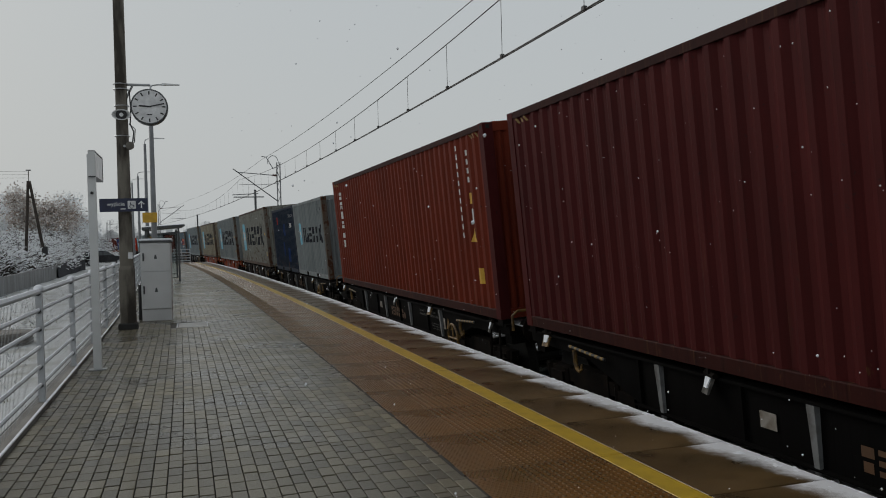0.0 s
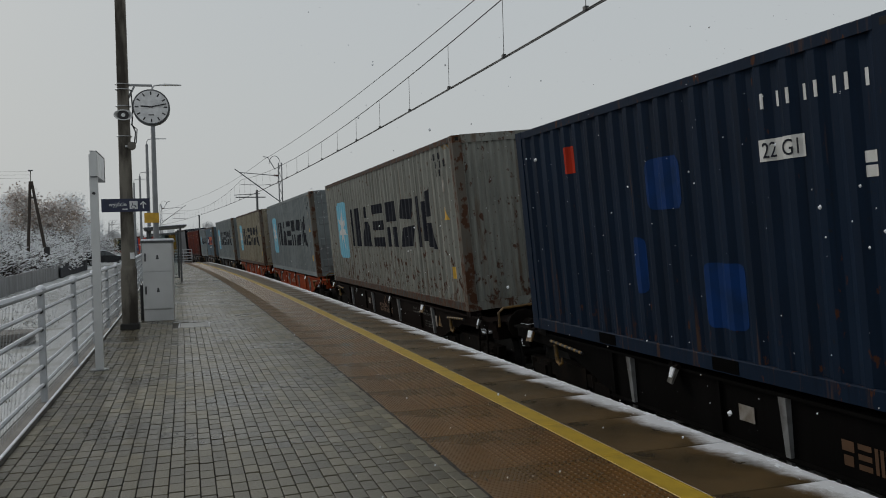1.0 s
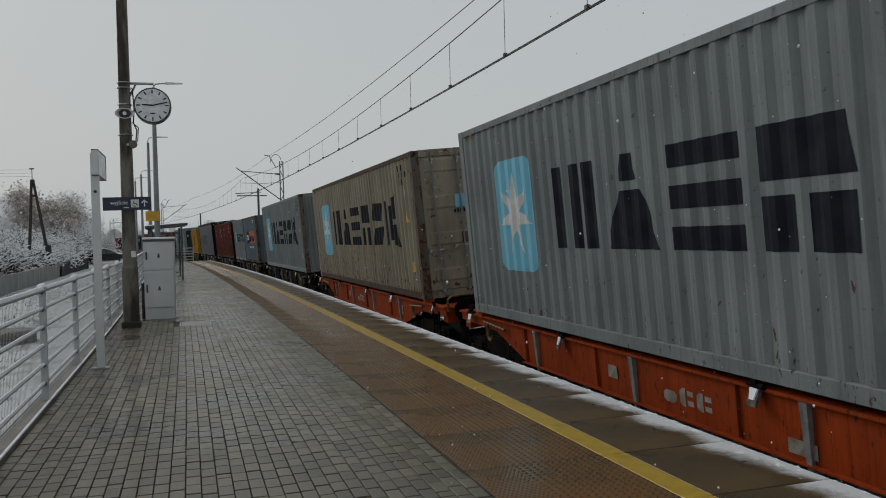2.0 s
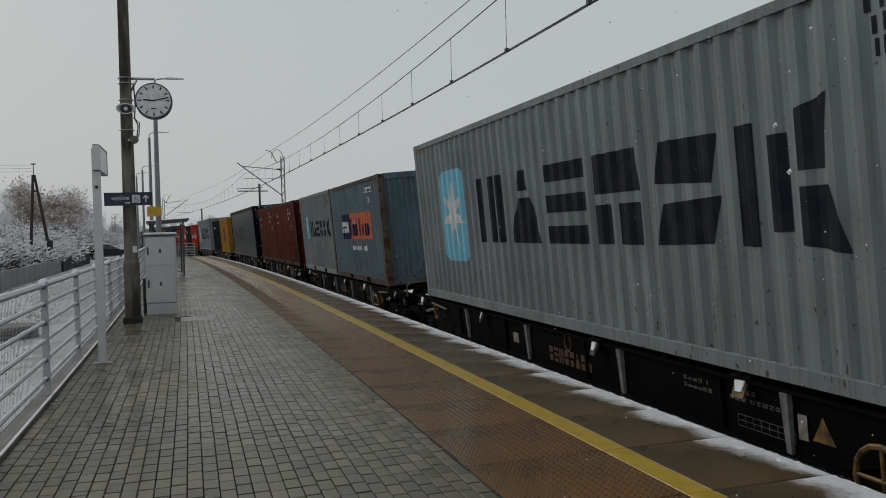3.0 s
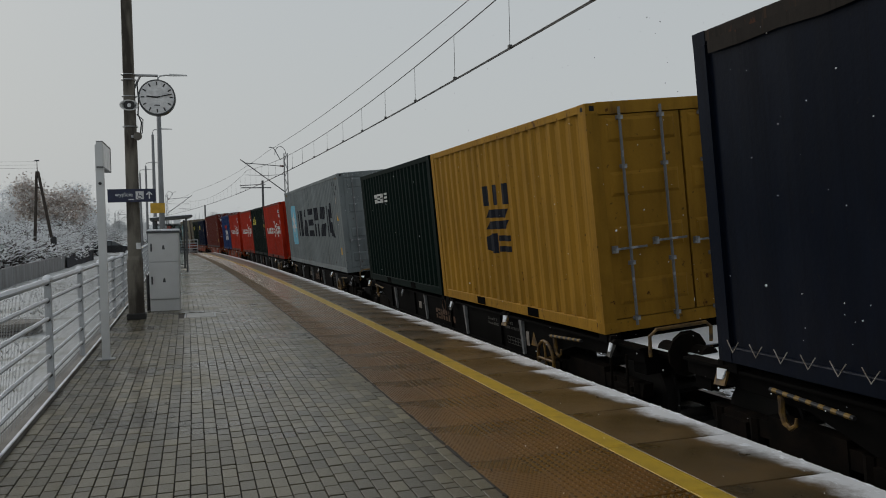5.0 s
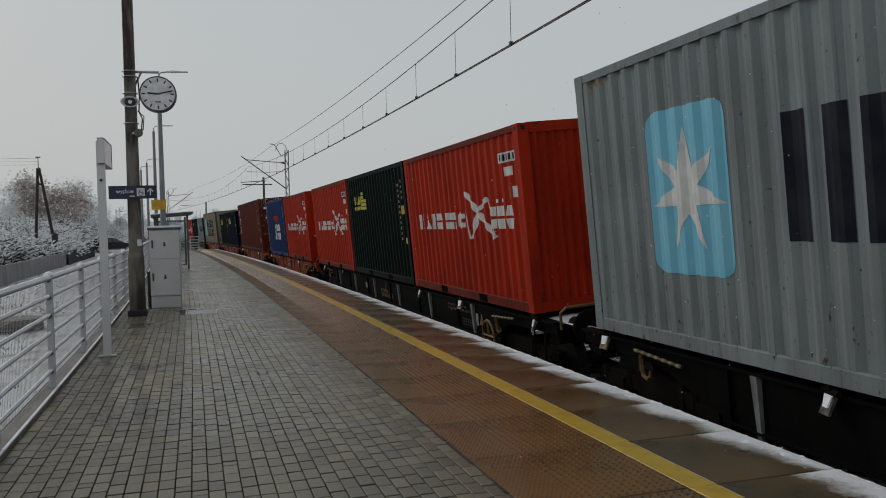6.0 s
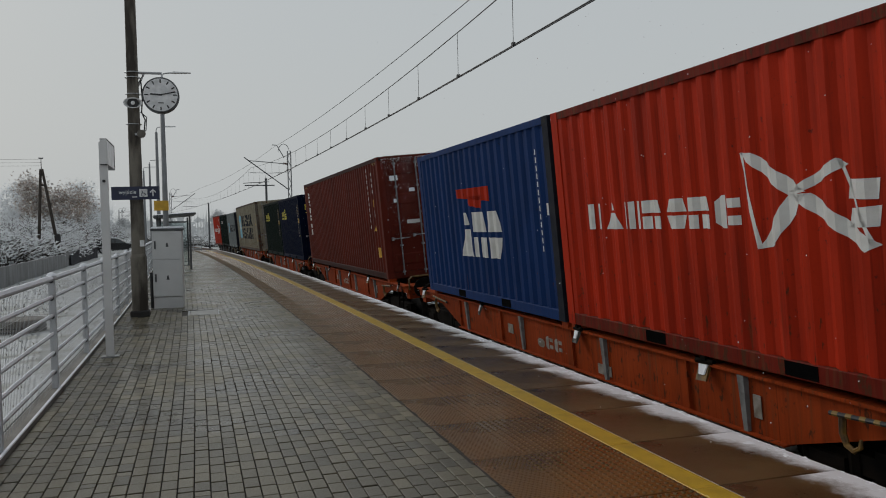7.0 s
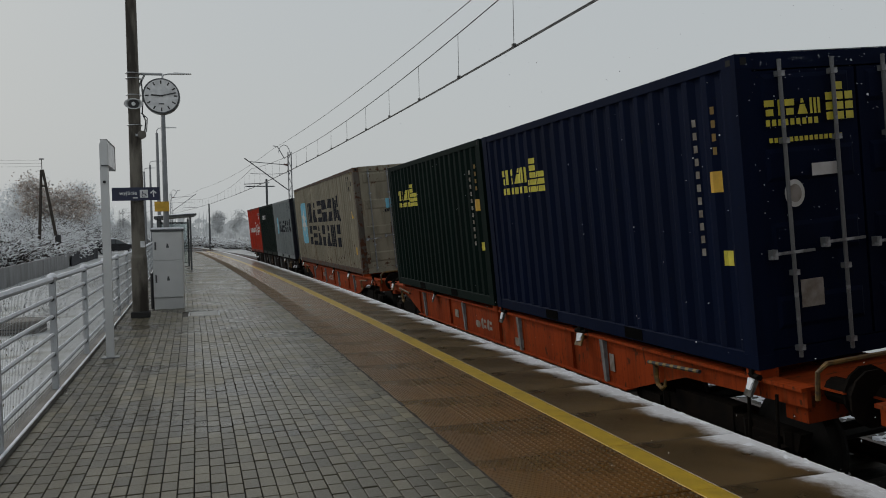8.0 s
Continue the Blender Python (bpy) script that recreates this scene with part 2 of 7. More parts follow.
def along(x, y, z=0.0):
    """A pose on a line beside the track, turned with it."""
    return pose(curve_x(x, y), y, z, 0, 0, math.degrees(math.atan(BEND * y)))


def ribbon(x0, x1, y0, y1, z0, z1, step=2.0):
    """A long slab that follows the curve."""
    s = Shape()
    n = max(1, round(abs(y1 - y0) / step))
    ys = [y0 + (y1 - y0) * i / n for i in range(n + 1)]
    for y in ys:
        s.v += [(curve_x(x0, y), y, z0), (curve_x(x1, y), y, z0), (curve_x(x1, y), y, z1), (curve_x(x0, y), y, z1)]
    for i in range(n):
        a, b = 4 * i, 4 * i + 4
        for p, q in ((0, 1), (1, 2), (2, 3), (3, 0)):
            s.f.append((a + q, a + p, b + p, b + q))
    s.f += [(0, 1, 2, 3), (4 * n + 3, 4 * n + 2, 4 * n + 1, 4 * n)]
    return s



# ================= the place =================
def ground_sheet():
    s = Shape()
    xs = [-2500, -600, -200, -80, -40, -20, -12, -8, -5, -3.4, -1.62, -1.5, 2.0, 3.7, 8.5, 11, 14, 20, 40, 90, 300, 2500]
    ys = [-300, -120, -60, -30, -15] + [-8 + 4 * i for i in range(40)] + [170, 200, 240, 300, 500, 1000, 4500]
    for y in ys:
        yb = min(y, 300)
        for x in xs:
            z = -0.30 if x < -1.55 else -1.35
            if x < -3:
                z = -0.38 + 0.10 * noise.noise((x * 0.3, y * 0.3, 0))
            elif x > 8:
                z = -1.15 + 0.12 * noise.noise((x * 0.2, y * 0.2, 3))
            s.v.append((x - BEND * yb * yb / 2, y, z))
    n = len(xs)
    for j in range(len(ys) - 1):
        for i in range(n - 1):
            a = j * n + i
            s.f.append((a, a + 1, a + n + 1, a + n))
    return s


single("ground", ground_sheet(), GROUND, "rough grass ground under thin snow", "ground", kind="structure")
single("platform", ribbon(-1.62, 3.80, -14, 74, -1.3, -0.06), CONCRETE, "concrete platform body", "platform", kind="structure")
single("track_bed", ribbon(3.9, 8.2, -60, 330, -1.3, -0.88), BALLAST, "dark ballast track bed", "ballast", kind="structure")

# ---- platform surface
PAVE_X0, PAVE_X1 = -1.40, 1.735      # grey pavers
TACT_X1 = 2.794                      # brown tactile slabs
YEL_X1 = 2.985                       # yellow line
EDGE_X1 = 3.875                      # edge slabs
SLAB = 1.04
JOINT_Y = 6.30

platform = single("pavement_bed", ribbon(-1.62, 3.80, -14, 72, -0.10, -0.014), JOINT, "dark sand bed under the pavers", "pavement", kind="structure")
rng = random.Random(4)
COLS = 31
PW = (PAVE_X1 - PAVE_X0) / COLS


def paver_box(s, x0, y0, x1, y1, top):
    """One paver that follows the curve, with worn upper edges."""
    c = 0.003
    n = len(s.v)
    for z, k in ((top - 0.05, 0.0), (top - c, 0.0), (top, c)):
        s.v += [(curve_x(x0 + k, y0 + k), y0 + k, z), (curve_x(x1 - k, y0 + k), y0 + k, z), (curve_x(x1 - k, y1 - k), y1 - k, z), (curve_x(x0 + k, y1 - k), y1 - k, z)]
    for r in (0, 4):
        for i in range(4):
            j = (i + 1) % 4
            s.f.append((n + r + i, n + r + j, n + r + 4 + j, n + r + 4 + i))
    s.f.append((n + 8, n + 9, n + 10, n + 11))


far_pavers = Shape()
near_pavers = []
for c in range(COLS):
    x0 = PAVE_X0 + c * PW
    y = -9.0 + rng.uniform(0, 0.2) + (0.1 if c % 2 else 0)
    while y < 71:
        length = 0.2 + rng.uniform(-0.006, 0.006)
        if rng.random() < 0.06:
            length *= 0.5
        gap = rng.uniform(0.003, 0.007)
        hatch = y > 16.35 and y < 17.35 and x0 > -0.32 and x0 < 0.30
        if not hatch:
            top = rng.uniform(-0.003, 0.001)
            if 4.5 < y < 6.4:
                near_pavers.append((x0, y, length, top))
            else:
                paver_box(far_pavers, x0 + gap * 0.8, y + gap + 0.010, x0 + PW - gap * 0.6, y + length, top)
        y += length
paving = single("pavers", far_pavers, PAVER, "wet grey concrete block paving", "paving", kind="stuff")

# brown tactile slabs and edge slabs, with raised studs
def studs():
    s = Shape()
    def dome(x, y, r, h):
        n = len(s.v)
        for k, (rr, z) in enumerate(((r, 0.0), (r * 0.55, h))):
            for i in range(6):
                a = i * math.pi / 3
                s.v.append((x + rr * math.cos(a), y + rr * math.sin(a), z))
        for i in range(6):
            j = (i + 1) % 6
            s.f.append((n + i, n + j, n + 6 + j, n + 6 + i))
        s.f.append(tuple(n + 6 + i for i in range(6)))
    for i in range(13):
        for j in range(18):
            dome(0.38 + 0.0545 * i, 0.035 + 0.057 * j, 0.017, 0.0055)
    for i in range(11):
        for j in range(34):
            x, y = 0.025 + 0.031 * i + (0.0155 if j % 2 else 0), 0.02 + 0.0302 * j
            n = len(s.v)
            s.v += [(x - 0.013, y, 0), (x, y - 0.008, 0), (x + 0.013, y, 0), (x, y + 0.008, 0), (x, y, 0.004)]
            s.f += [(n, n + 1, n + 4), (n + 1, n + 2, n + 4), (n + 2, n + 3, n + 4), (n + 3, n, n + 4)]
    return s


tact_w = TACT_X1 - PAVE_X1
tact_mesh = Shape().slab(0.004, 0.004, -0.06, tact_w, SLAB - 0.004, 0.0, 0.004).mesh("tactile_slab", TACTILE)
STUD = material("worn_brown_stud", (0.112, 0.060, 0.014), 0.5, color2=(0.060, 0.044, 0.018), scale=0.7, contrast=(0.4, 0.6), fine=0.5, fine_scale=110, spec=0.3, wet=0.2)
stud_mesh = studs().mesh("studs", STUD)
edge_mesh = Shape().slab(0, 0.004, -0.16, EDGE_X1 - YEL_X1, SLAB - 0.004, 0.0, 0.006).mesh("edge_slab", EDGE)
yellow_mesh = Shape().slab(0.003, 0.002, -0.05, YEL_X1 - TACT_X1 - 0.002, SLAB - 0.002, 0.002, 0.003).mesh("yellow_line_slab", YELLOW)
strip = tagged(new("tactile_strip"), "wet brown tactile warning slabs with raised studs", "tactile paving", kind="structure")
edging = tagged(new("platform_edge"), "brown platform edge slabs with drifted snow", "platform edge", kind="structure")
line = tagged(new("yellow_line"), "worn yellow safety line along the platform edge", "safety line", kind="structure")
for i in range(-14, 63):
    y = JOINT_Y + i * SLAB
    for name, me, x, parent in (("tactile_slab", tact_mesh, PAVE_X1, strip), ("edge_slab", edge_mesh, YEL_X1, edging), ("yellow_slab", yellow_mesh, TACT_X1, line)):
        ob = new(name, me)
        ob.parent = parent
        ob.matrix_basis = along(x, y, rng.uniform(-0.003, 0.0))
        if name == "tactile_slab" and -4 < i < 62:
            st = new("stud_field", stud_mesh)
            st.parent = ob
            tagged(st, kind="stuff")

# snow blown along the edge: thick at the far end of each slab, ragged on its inner side
def edge_snow():
    s = Shape()
    nx, dy = 22, 0.03
    y0, y1 = 1.0, 66.0
    rows = []
    y = y0
    while y < y1:
        rows.append(y)
        y += dy if y < 16 else 0.12
    for y in rows:
        ph = ((JOINT_Y - y) / SLAB) % 1.0
        reach = 0.095 - 0.05 * ph + 0.03 * noise.noise((y * 0.7, 5.0, 0.0))
        for i in range(nx + 1):
            d = i / nx * 0.17
            z = (reach - d) * 0.05 + 0.013 * noise.noise((d * 14, y * 9, 1.0)) + 0.012 * noise.noise((d * 45, y * 34, 2.0)) - 0.006
            z = min(z, 0.012 + 0.003 * noise.noise((d * 30, y * 30, 7.0)))
            if ph < 0.02:
                z -= 0.008
            s.v.append((curve_x(EDGE_X1 - 0.004 - d, y), y, max(z, -0.012)))
    w = nx + 1
    for j in range(len(rows) - 1):
        for i in range(nx):
            a = j * w + i
            s.f.append((a, a + w, a + w + 1, a + 1))
    return s


part("edge_snow", edge_snow(), SNOW, edging, "thin ragged snow", smooth=True)
single("platform_wall", ribbon(3.66, 3.80, -14, 72, -1.3, -0.165), CONCRETE, "concrete platform wall below the edge", "wall", kind="structure")
kerb = single("kerb", ribbon(-1.56, -1.405, -14, 71, -0.4, 0.03), CONCRETE, "concrete kerb under the fence", "kerb", kind="structure")
single("snow_line", ribbon(-1.43, -1.407, -10, 70, 0.03, 0.042), SNOW, "snow lying on the kerb", "snow", kind="structure")

# ---- track
rail_prof = [(-0.07, 0.0), (0.07, 0.0), (0.07, 0.02), (0.012, 0.04), (0.012, 0.12), (0.036, 0.13), (0.036, 0.17), (-0.036, 0.17), (-0.036, 0.13), (-0.012, 0.12), (-0.012, 0.04), (-0.07, 0.02)]


def rail_line(x, z):
    s = Shape()
    ys = [-60 + 4 * i for i in range(98)]
    for y in ys:
        s.v += [(curve_x(x + a, y), y, z + b) for a, b in rail_prof]
    n = len(rail_prof)
    for j in range(len(ys) - 1):
        for i in range(n):
            k = (i + 1) % n
            s.f.append((j * n + i, j * n + k, (j + 1) * n + k, (j + 1) * n + i))
    return s


for dx, dz in ((-0.75, -0.06), (0.75, 0.06)):
    single("rail", rail_line(5.68 + dx, -0.69 + dz - 0.17), RAIL, "rusty steel running rail", "rail", "rails", kind="structure")
sleeper_mesh = Shape().slab(-1.3, -0.13, -0.2, 1.3, 0.13, 0.0, 0.02).mesh("sleeper", CONCRETE)
for i in range(150):
    sl = tagged(new("sleeper", sleeper_mesh), "grey concrete sleeper in the ballast", "sleeper", "sleepers", "structure")
    y = -12 + i * 0.62
    sl.matrix_basis = along(5.68, y, -0.86) @ pose(0, 0, 0, 0, -4.6, 0)
snow_lumps = Shape()
for i in range(900):
    y, x = rng.uniform(-5, 60), rng.choice((rng.uniform(4.1, 4.9), rng.uniform(5.0, 6.4), rng.uniform(6.6, 8.1)))
    r = rng.uniform(0.02, 0.12)
    snow_lumps.tube([(curve_x(x, y), y, -0.88), (curve_x(x, y), y, -0.865 + r * 0.2)], [r, r * 0.5], 5)
single("ballast_snow", snow_lumps, SNOW, "patches of snow on the ballast", "snow", kind="stuff")


def shoulder_snow():
    """Thin broken snow between the stones on the far side of the track bed."""
    s, rows = Shape(), []
    y = -6.0
    while y < 60:
        rows.append(y)
        y += 0.05 if y < 22 else 0.16
    nx = 34
    for y in rows:
        for i in range(nx + 1):
            x = 6.55 + 1.6 * i / nx
            z = 0.016 * noise.noise((x * 1.3, y * 1.3, 4.0)) + 0.030 * noise.noise((x * 7, y * 7, 5.0)) + 0.02 * noise.noise((x * 19, y * 19, 6.0)) - 0.004
            s.v.append((curve_x(x, y), y, -0.882 + max(-0.02, min(z, 0.02))))
    for j in range(len(rows) - 1):
        for i in range(nx):
            a = j * (nx + 1) + i
            s.f.append((a, a + 1, a + nx + 2, a + nx + 1))
    return s


single("shoulder_snow", shoulder_snow(), SNOW, "broken thin snow between the ballast stones", "snow", kind="stuff", smooth=True)

# ================= things on the platform =================
def fence():
    root = thing("platform_fence", "white-grey steel tube fence with snow on its rails", "fence")
    step = 2.56
    ys = [9.19 + step * i for i in range(-6, 23)]
    post = Shape().slab(-0.032, -0.025, 0.0, 0.032, 0.025, 1.16, 0.004).mesh("post", FENCE)
    cap = Shape().tube([(0, 0, 0), (0, 0, 0.03), (0, 0, 0.055), (0, 0, 0.068)], [0.040, 0.052, 0.038, 0.012], 10).mesh("snow_cap", SNOW)
    foot = Shape().tube([(0.0, 0.075, 0.2), (0.0, -0.075, 0.2)], 0.0215, 6).mesh("clamp", DARK)
    for y in ys:
        m = along(-1.47, y)
        p = part("post", post, None, root)
        p.matrix_basis = m
        part("snow_cap", cap, None, p, "small cap of snow").matrix_basis = pose(0, 0, 1.17)
        for cz in (0.0, 0.19, 0.575, 0.765, 0.945):
            part("clamp", foot, None, p, "dark clamp").matrix_basis = pose(0, 0, cz)
    for a, b in zip(ys, ys[1:]):
        pa, pb = Vector((curve_x(-1.47, a), a, 0)), Vector((curve_x(-1.47, b), b, 0))
        d = (pb - pa).normalized()
        for k, z in enumerate((1.165, 0.975, 0.785, 0.595, 0.40, 0.21)):
            r = 0.026 if k == 0 else 0.017
            q0, q1 = (pa, pb) if k == 0 else (pa + d * 0.05, pb - d * 0.05)
            up = Vector((0.0, 0, z))
            rail = part("rail", Shape().tube([q0 + up, q1 + up], r, 8), FENCE, root, smooth=True)
            sn = Shape()
            n = 12
            for i in range(n + 1):
                u = q0 + (q1 - q0) * (i / n) + up
                h = r * (1.1 if i in (0, n) else 1.3) + rng.uniform(0.0, 0.007)
                sn.v += [tuple(u + Vector((-r * 0.95, 0, r * 0.35))), tuple(u + Vector((-r * 0.45, 0, h))), tuple(u + Vector((r * 0.45, 0, h))), tuple(u + Vector((r * 0.95, 0, r * 0.35)))]
            for i in range(n):
                for j in range(3):
                    k0 = i * 4 + j
                    sn.f.append((k0, k0 + 4, k0 + 5, k0 + 1))
            part("rail_snow", sn, SNOW, rail, "line of snow")
        if a < 26:
            wires = Shape()
            n = 46
            for i in range(1, n):
                q = pa + (pb - pa) * (i / n)
                wires.tube([q + Vector((0, 0, 0.06)), q + Vector((0, 0, 1.13))], 0.0018, 3, False)
            for i in range(5):
                z = 0.12 + i * 0.2
                wires.tube([pa + Vector((0, 0, z)), pb + Vector((0, 0, z))], 0.002, 3, False)
            tagged(part("wire_mesh", wires, GALV, root, "fine wire mesh"), kind="stuff")
    return root


fence()


def concrete_pole():
    root = thing("concrete_pole", "tall weathered concrete pole with straps and cables", "pole", at=pose(-1.20, 16.75, 0))
    s = Shape()
    prof = [(0.150, 0.0), (0.150, 1.15), (0.128, 1.22), (0.105, 5.0), (0.09, 9.2)]
    n = 16
    for r, z in prof:
        for i in range(n):
            a = 2 * math.pi * i / n
            rr = r * (1 / max(abs(math.cos(a)), abs(math.sin(a)))) ** 0.6
            s.v.append((rr * math.cos(a), rr * math.sin(a), z))
    for j in range(len(prof) - 1):
        for i in range(n):
            k = (i + 1) % n
            s.f.append((j * n + i, j * n + k, (j + 1) * n + k, (j + 1) * n + i))
    part("shaft", s, material("stained_pole_concrete", (0.150, 0.136, 0.112), 0.8, color2=(0.030, 0.024, 0.018), scale=4.5, contrast=(0.42, 0.60), stretch=(1, 1, 0.22), fine=0.45, fine_scale=50, bump=0.5, bump_scale=35), root, smooth=False)
    part("base_collar", Shape().slab(-0.172, -0.172, 0, 0.172, 0.172, 0.12, 0.02), GRIME_BASE, root, "dark base collar")
    for z in (4.62, 4.72, 4.30, 3.72):
        ring = [(0.135 * math.cos(a * math.pi / 8), 0.135 * math.sin(a * math.pi / 8), z) for a in range(17)]
        part("strap", Shape().tube(ring, 0.009, 5), GALV, root, "steel strap")
    part("cable", Shape().tube([(0.15, -0.06, 4.6), (0.17, -0.08, 4.2), (0.15, -0.06, 3.95), (0.21, -0.08, 3.8), (0.18, -0.08, 3.55), (0.13, -0.08, 3.45)], 0.013, 6), DARK, root, "black cable")
    part("cable", Shape().tube([(0.13, -0.1, 3.95), (0.24, -0.1, 3.85), (0.22, -0.1, 3.6), (0.13, -0.1, 3.5)], 0.010, 6), DARK, root, "black cable")
    part("small_plate", Shape().box(0.045, -0.182, 1.36, 0.125, -0.172, 1.48), WHITE, root, "small white plate")
    return root


GRIME_BASE = material("wet_black_base", (0.02, 0.019, 0.018), 0.6, fine=0.3)
concrete_pole()


def loudspeaker():
    root = thing("horn_loudspeaker", "grey horn loudspeaker strapped to the concrete pole", "loudspeaker", at=pose(-1.19, 16.60, 4.10))
    ring, n = Shape(), 20
    prof = [(0.02, 0.12, 0), (0.05, 0.06, 0), (0.09, -0.02, 0), (0.16, -0.10, 0), (0.165, -0.105, 0), (0.165, -0.125, 0), (0.15, -0.125, 0), (0.08, -0.02, 0), (0.045, 0.03, 0)]
    for r, y, _ in prof:
        for i in range(n):
            a = 2 * math.pi * i / n
            ring.v.append((1.05 * r * math.cos(a), y, 0.62 * r * math.sin(a)))
    for j in range(len(prof) - 1):
        for i in range(n):
            k = (i + 1) % n
            ring.f.append((j * n + i, j * n + k, (j + 1) * n + k, (j + 1) * n + i))
    part("horn", ring, CABINET, root, smooth=True)
    part("throat", Shape().tube([(0, -0.1, 0), (0, -0.095, 0)], [0.10, 0.10], 18), DARK, root, "dark horn throat")
    part("driver", Shape().tube([(0, -0.12, 0), (0, -0.03, 0)], [0.035, 0.045], 12), WHITE, root, "pale centre plug")
    part("bracket", Shape().box(-0.03, 0.02, -0.04, 0.03, 0.1, 0.04), GALV, root)


loudspeaker()


def floodlight():
    root = thing("junction_light", "small round grey lamp on the concrete pole", "lamp", at=pose(-1.06, 16.60, 3.52))
    part("housing", Shape().tube([(0, 0.05, 0), (0, -0.04, 0), (0, -0.07, 0)], [0.06, 0.08, 0.07], 14), CONCRETE, root)
    part("arm", Shape().box(-0.12, 0.0, -0.02, 0, 0.04, 0.02), GALV, root)


floodlight()


def station_clock():
    root = thing("station_clock", "round white-faced station clock with black bars", "clock", at=pose(-0.69, 16.72, 4.28))
    R = 0.345
    part("case", Shape().tube([(0, 0.11, 0), (0, 0.10, 0), (0, -0.10, 0), (0, -0.115, 0)], [R - 0.02, R, R, R - 0.012], 40), CASE_GREY, root, "dark grey round case")
    part("dial", Shape().tube([(0, -0.10, 0), (0, -0.118, 0)], R - 0.03, 40), WHITE, root, "white dial")
    for i in range(12):
        a = math.radians(30 * i)
        s = Shape().box(-0.012, -0.123, R - 0.115, 0.012, -0.119, R - 0.048)
        part("hour_mark", s, DARK, root).matrix_basis = pose(0, 0, 0, 0, math.degrees(a), 0)
    part("hour_hand", Shape().box(-0.014, -0.127, -0.03, 0.014, -0.124, 0.19), DARK, root).matrix_basis = pose(0, 0, 0, 0, -86, 0)
    part("minute_hand", Shape().box(-0.011, -0.131, -0.04, 0.011, -0.128, 0.28), DARK, root).matrix_basis = pose(0, 0, 0, 0, 77, 0)
    part("maker_mark", Shape().box(-0.05, -0.122, -0.165, 0.05, -0.119, -0.145), DARK, root, "small dark bar")
    part("bracket", Shape().tube([(-0.44, 0.05, 0.44), (0.02, 0.03, 0.44), (0.03, 0.02, 0.33)], 0.026, 8).tube([(-0.42, 0.05, 0.18), (-0.30, 0.04, 0.43)], 0.02, 8), GALV, root, "steel bracket")


CASE_GREY = material("dark_grey_clock_case", (0.07, 0.075, 0.08), 0.45)
station_clock()


def exit_sign():
    root = thing("exit_sign", "navy exit sign with white lettering on the pole", "sign", at=pose(-1.20, 16.53, 2.385, 0, -0.5, 0))
    part("panel", Shape().slab(-0.43, -0.02, -0.125, 0.43, 0.02, 0.125, 0.004), NAVY, root)
    f = bpy.data.curves.new("lettering", "FONT")
    f.body, f.size, f.extrude = "wyj\u015bcie", 0.105, 0.001
    f.materials.append(WHITE)
    t = new("lettering", f)
    t.parent = root
    t.matrix_basis = pose(-0.30, -0.025, -0.015, 90, 0, 0)
    part("small_lettering", Shape().box(-0.06, -0.024, -0.085, 0.03, -0.0215, -0.065), WHITE, root, "small white bar")
    part("pictogram_field", Shape().box(0.07, -0.024, -0.075, 0.215, -0.0215, 0.075), WHITE, root, "white pictogram square")
    w = Shape().tube([(0.118, -0.026, 0.045), (0.125, -0.026, 0.0), (0.165, -0.026, -0.005), (0.185, -0.026, -0.045)], 0.009, 5)
    w.tube([(0.14 + 0.035 * math.cos(a * 0.5), -0.026, -0.03 + 0.035 * math.sin(a * 0.5)) for a in range(4, 12)], 0.006, 5)
    part("pictogram", w, NAVY, root, "navy pictogram strokes")
    part("arrow", Shape().box(0.305, -0.024, -0.065, 0.325, -0.0215, 0.06).quad((0.255, -0.023, 0.015), (0.27, -0.023, 0.0), (0.33, -0.023, 0.06), (0.315, -0.023, 0.075))
         .quad((0.36, -0.023, 0.0), (0.375, -0.023, 0.015), (0.315, -0.023, 0.075), (0.30, -0.023, 0.06)), WHITE, root, "white arrow")
    for z in (0.10, -0.10):
        part("clamp", Shape().box(-0.17, 0.02, z - 0.02, 0.17, 0.05, z + 0.02), GALV, root)


exit_sign()


SIGN_WHITE = material("bright_white_sign_face", (0.86, 0.87, 0.88), 0.4, fine=0.04)


ZB, ZT = 2.53, 2.85                # lower and upper edge of the sign panel


def sign_post():
    root = thing("name_sign", "grey post with a white sign panel along the track", "sign", at=pose(-1.21, 11.43, 0))
    part("post", Shape().slab(-0.05, -0.03, 0, 0.05, 0.03, ZT - 0.03, 0.006), CABINET, root)
    part("foot_plate", Shape().box(-0.11, -0.08, 0, 0.11, 0.08, 0.014), GALV, root)
    panel = part("panel", Shape().slab(-0.035, -0.02, ZB, 0.035, 0.95, ZT, 0.004), SIGN_WHITE, root, "white sign panel seen edge on")
    panel.matrix_basis = pose(0.01, -0.035, 0)
    for sh in (Shape().box(-0.042, -0.02, ZT, 0.042, 0.95, ZT + 0.012), Shape().box(-0.042, -0.02, ZB - 0.014, 0.042, 0.95, ZB), Shape().box(-0.042, 0.952, ZB, 0.042, 0.962, ZT)):
        part("panel_frame", sh, CASE_GREY, panel, "dark frame")
    part("panel_end", Shape().slab(-0.04, -0.034, ZB, 0.04, -0.021, ZT, 0.003), CABINET, panel, "grey end plate")
    part("bolt", Shape().tube([(0, -0.03, 2.31), (0, -0.045, 2.31)], 0.02, 8), DARK, root)


sign_post()


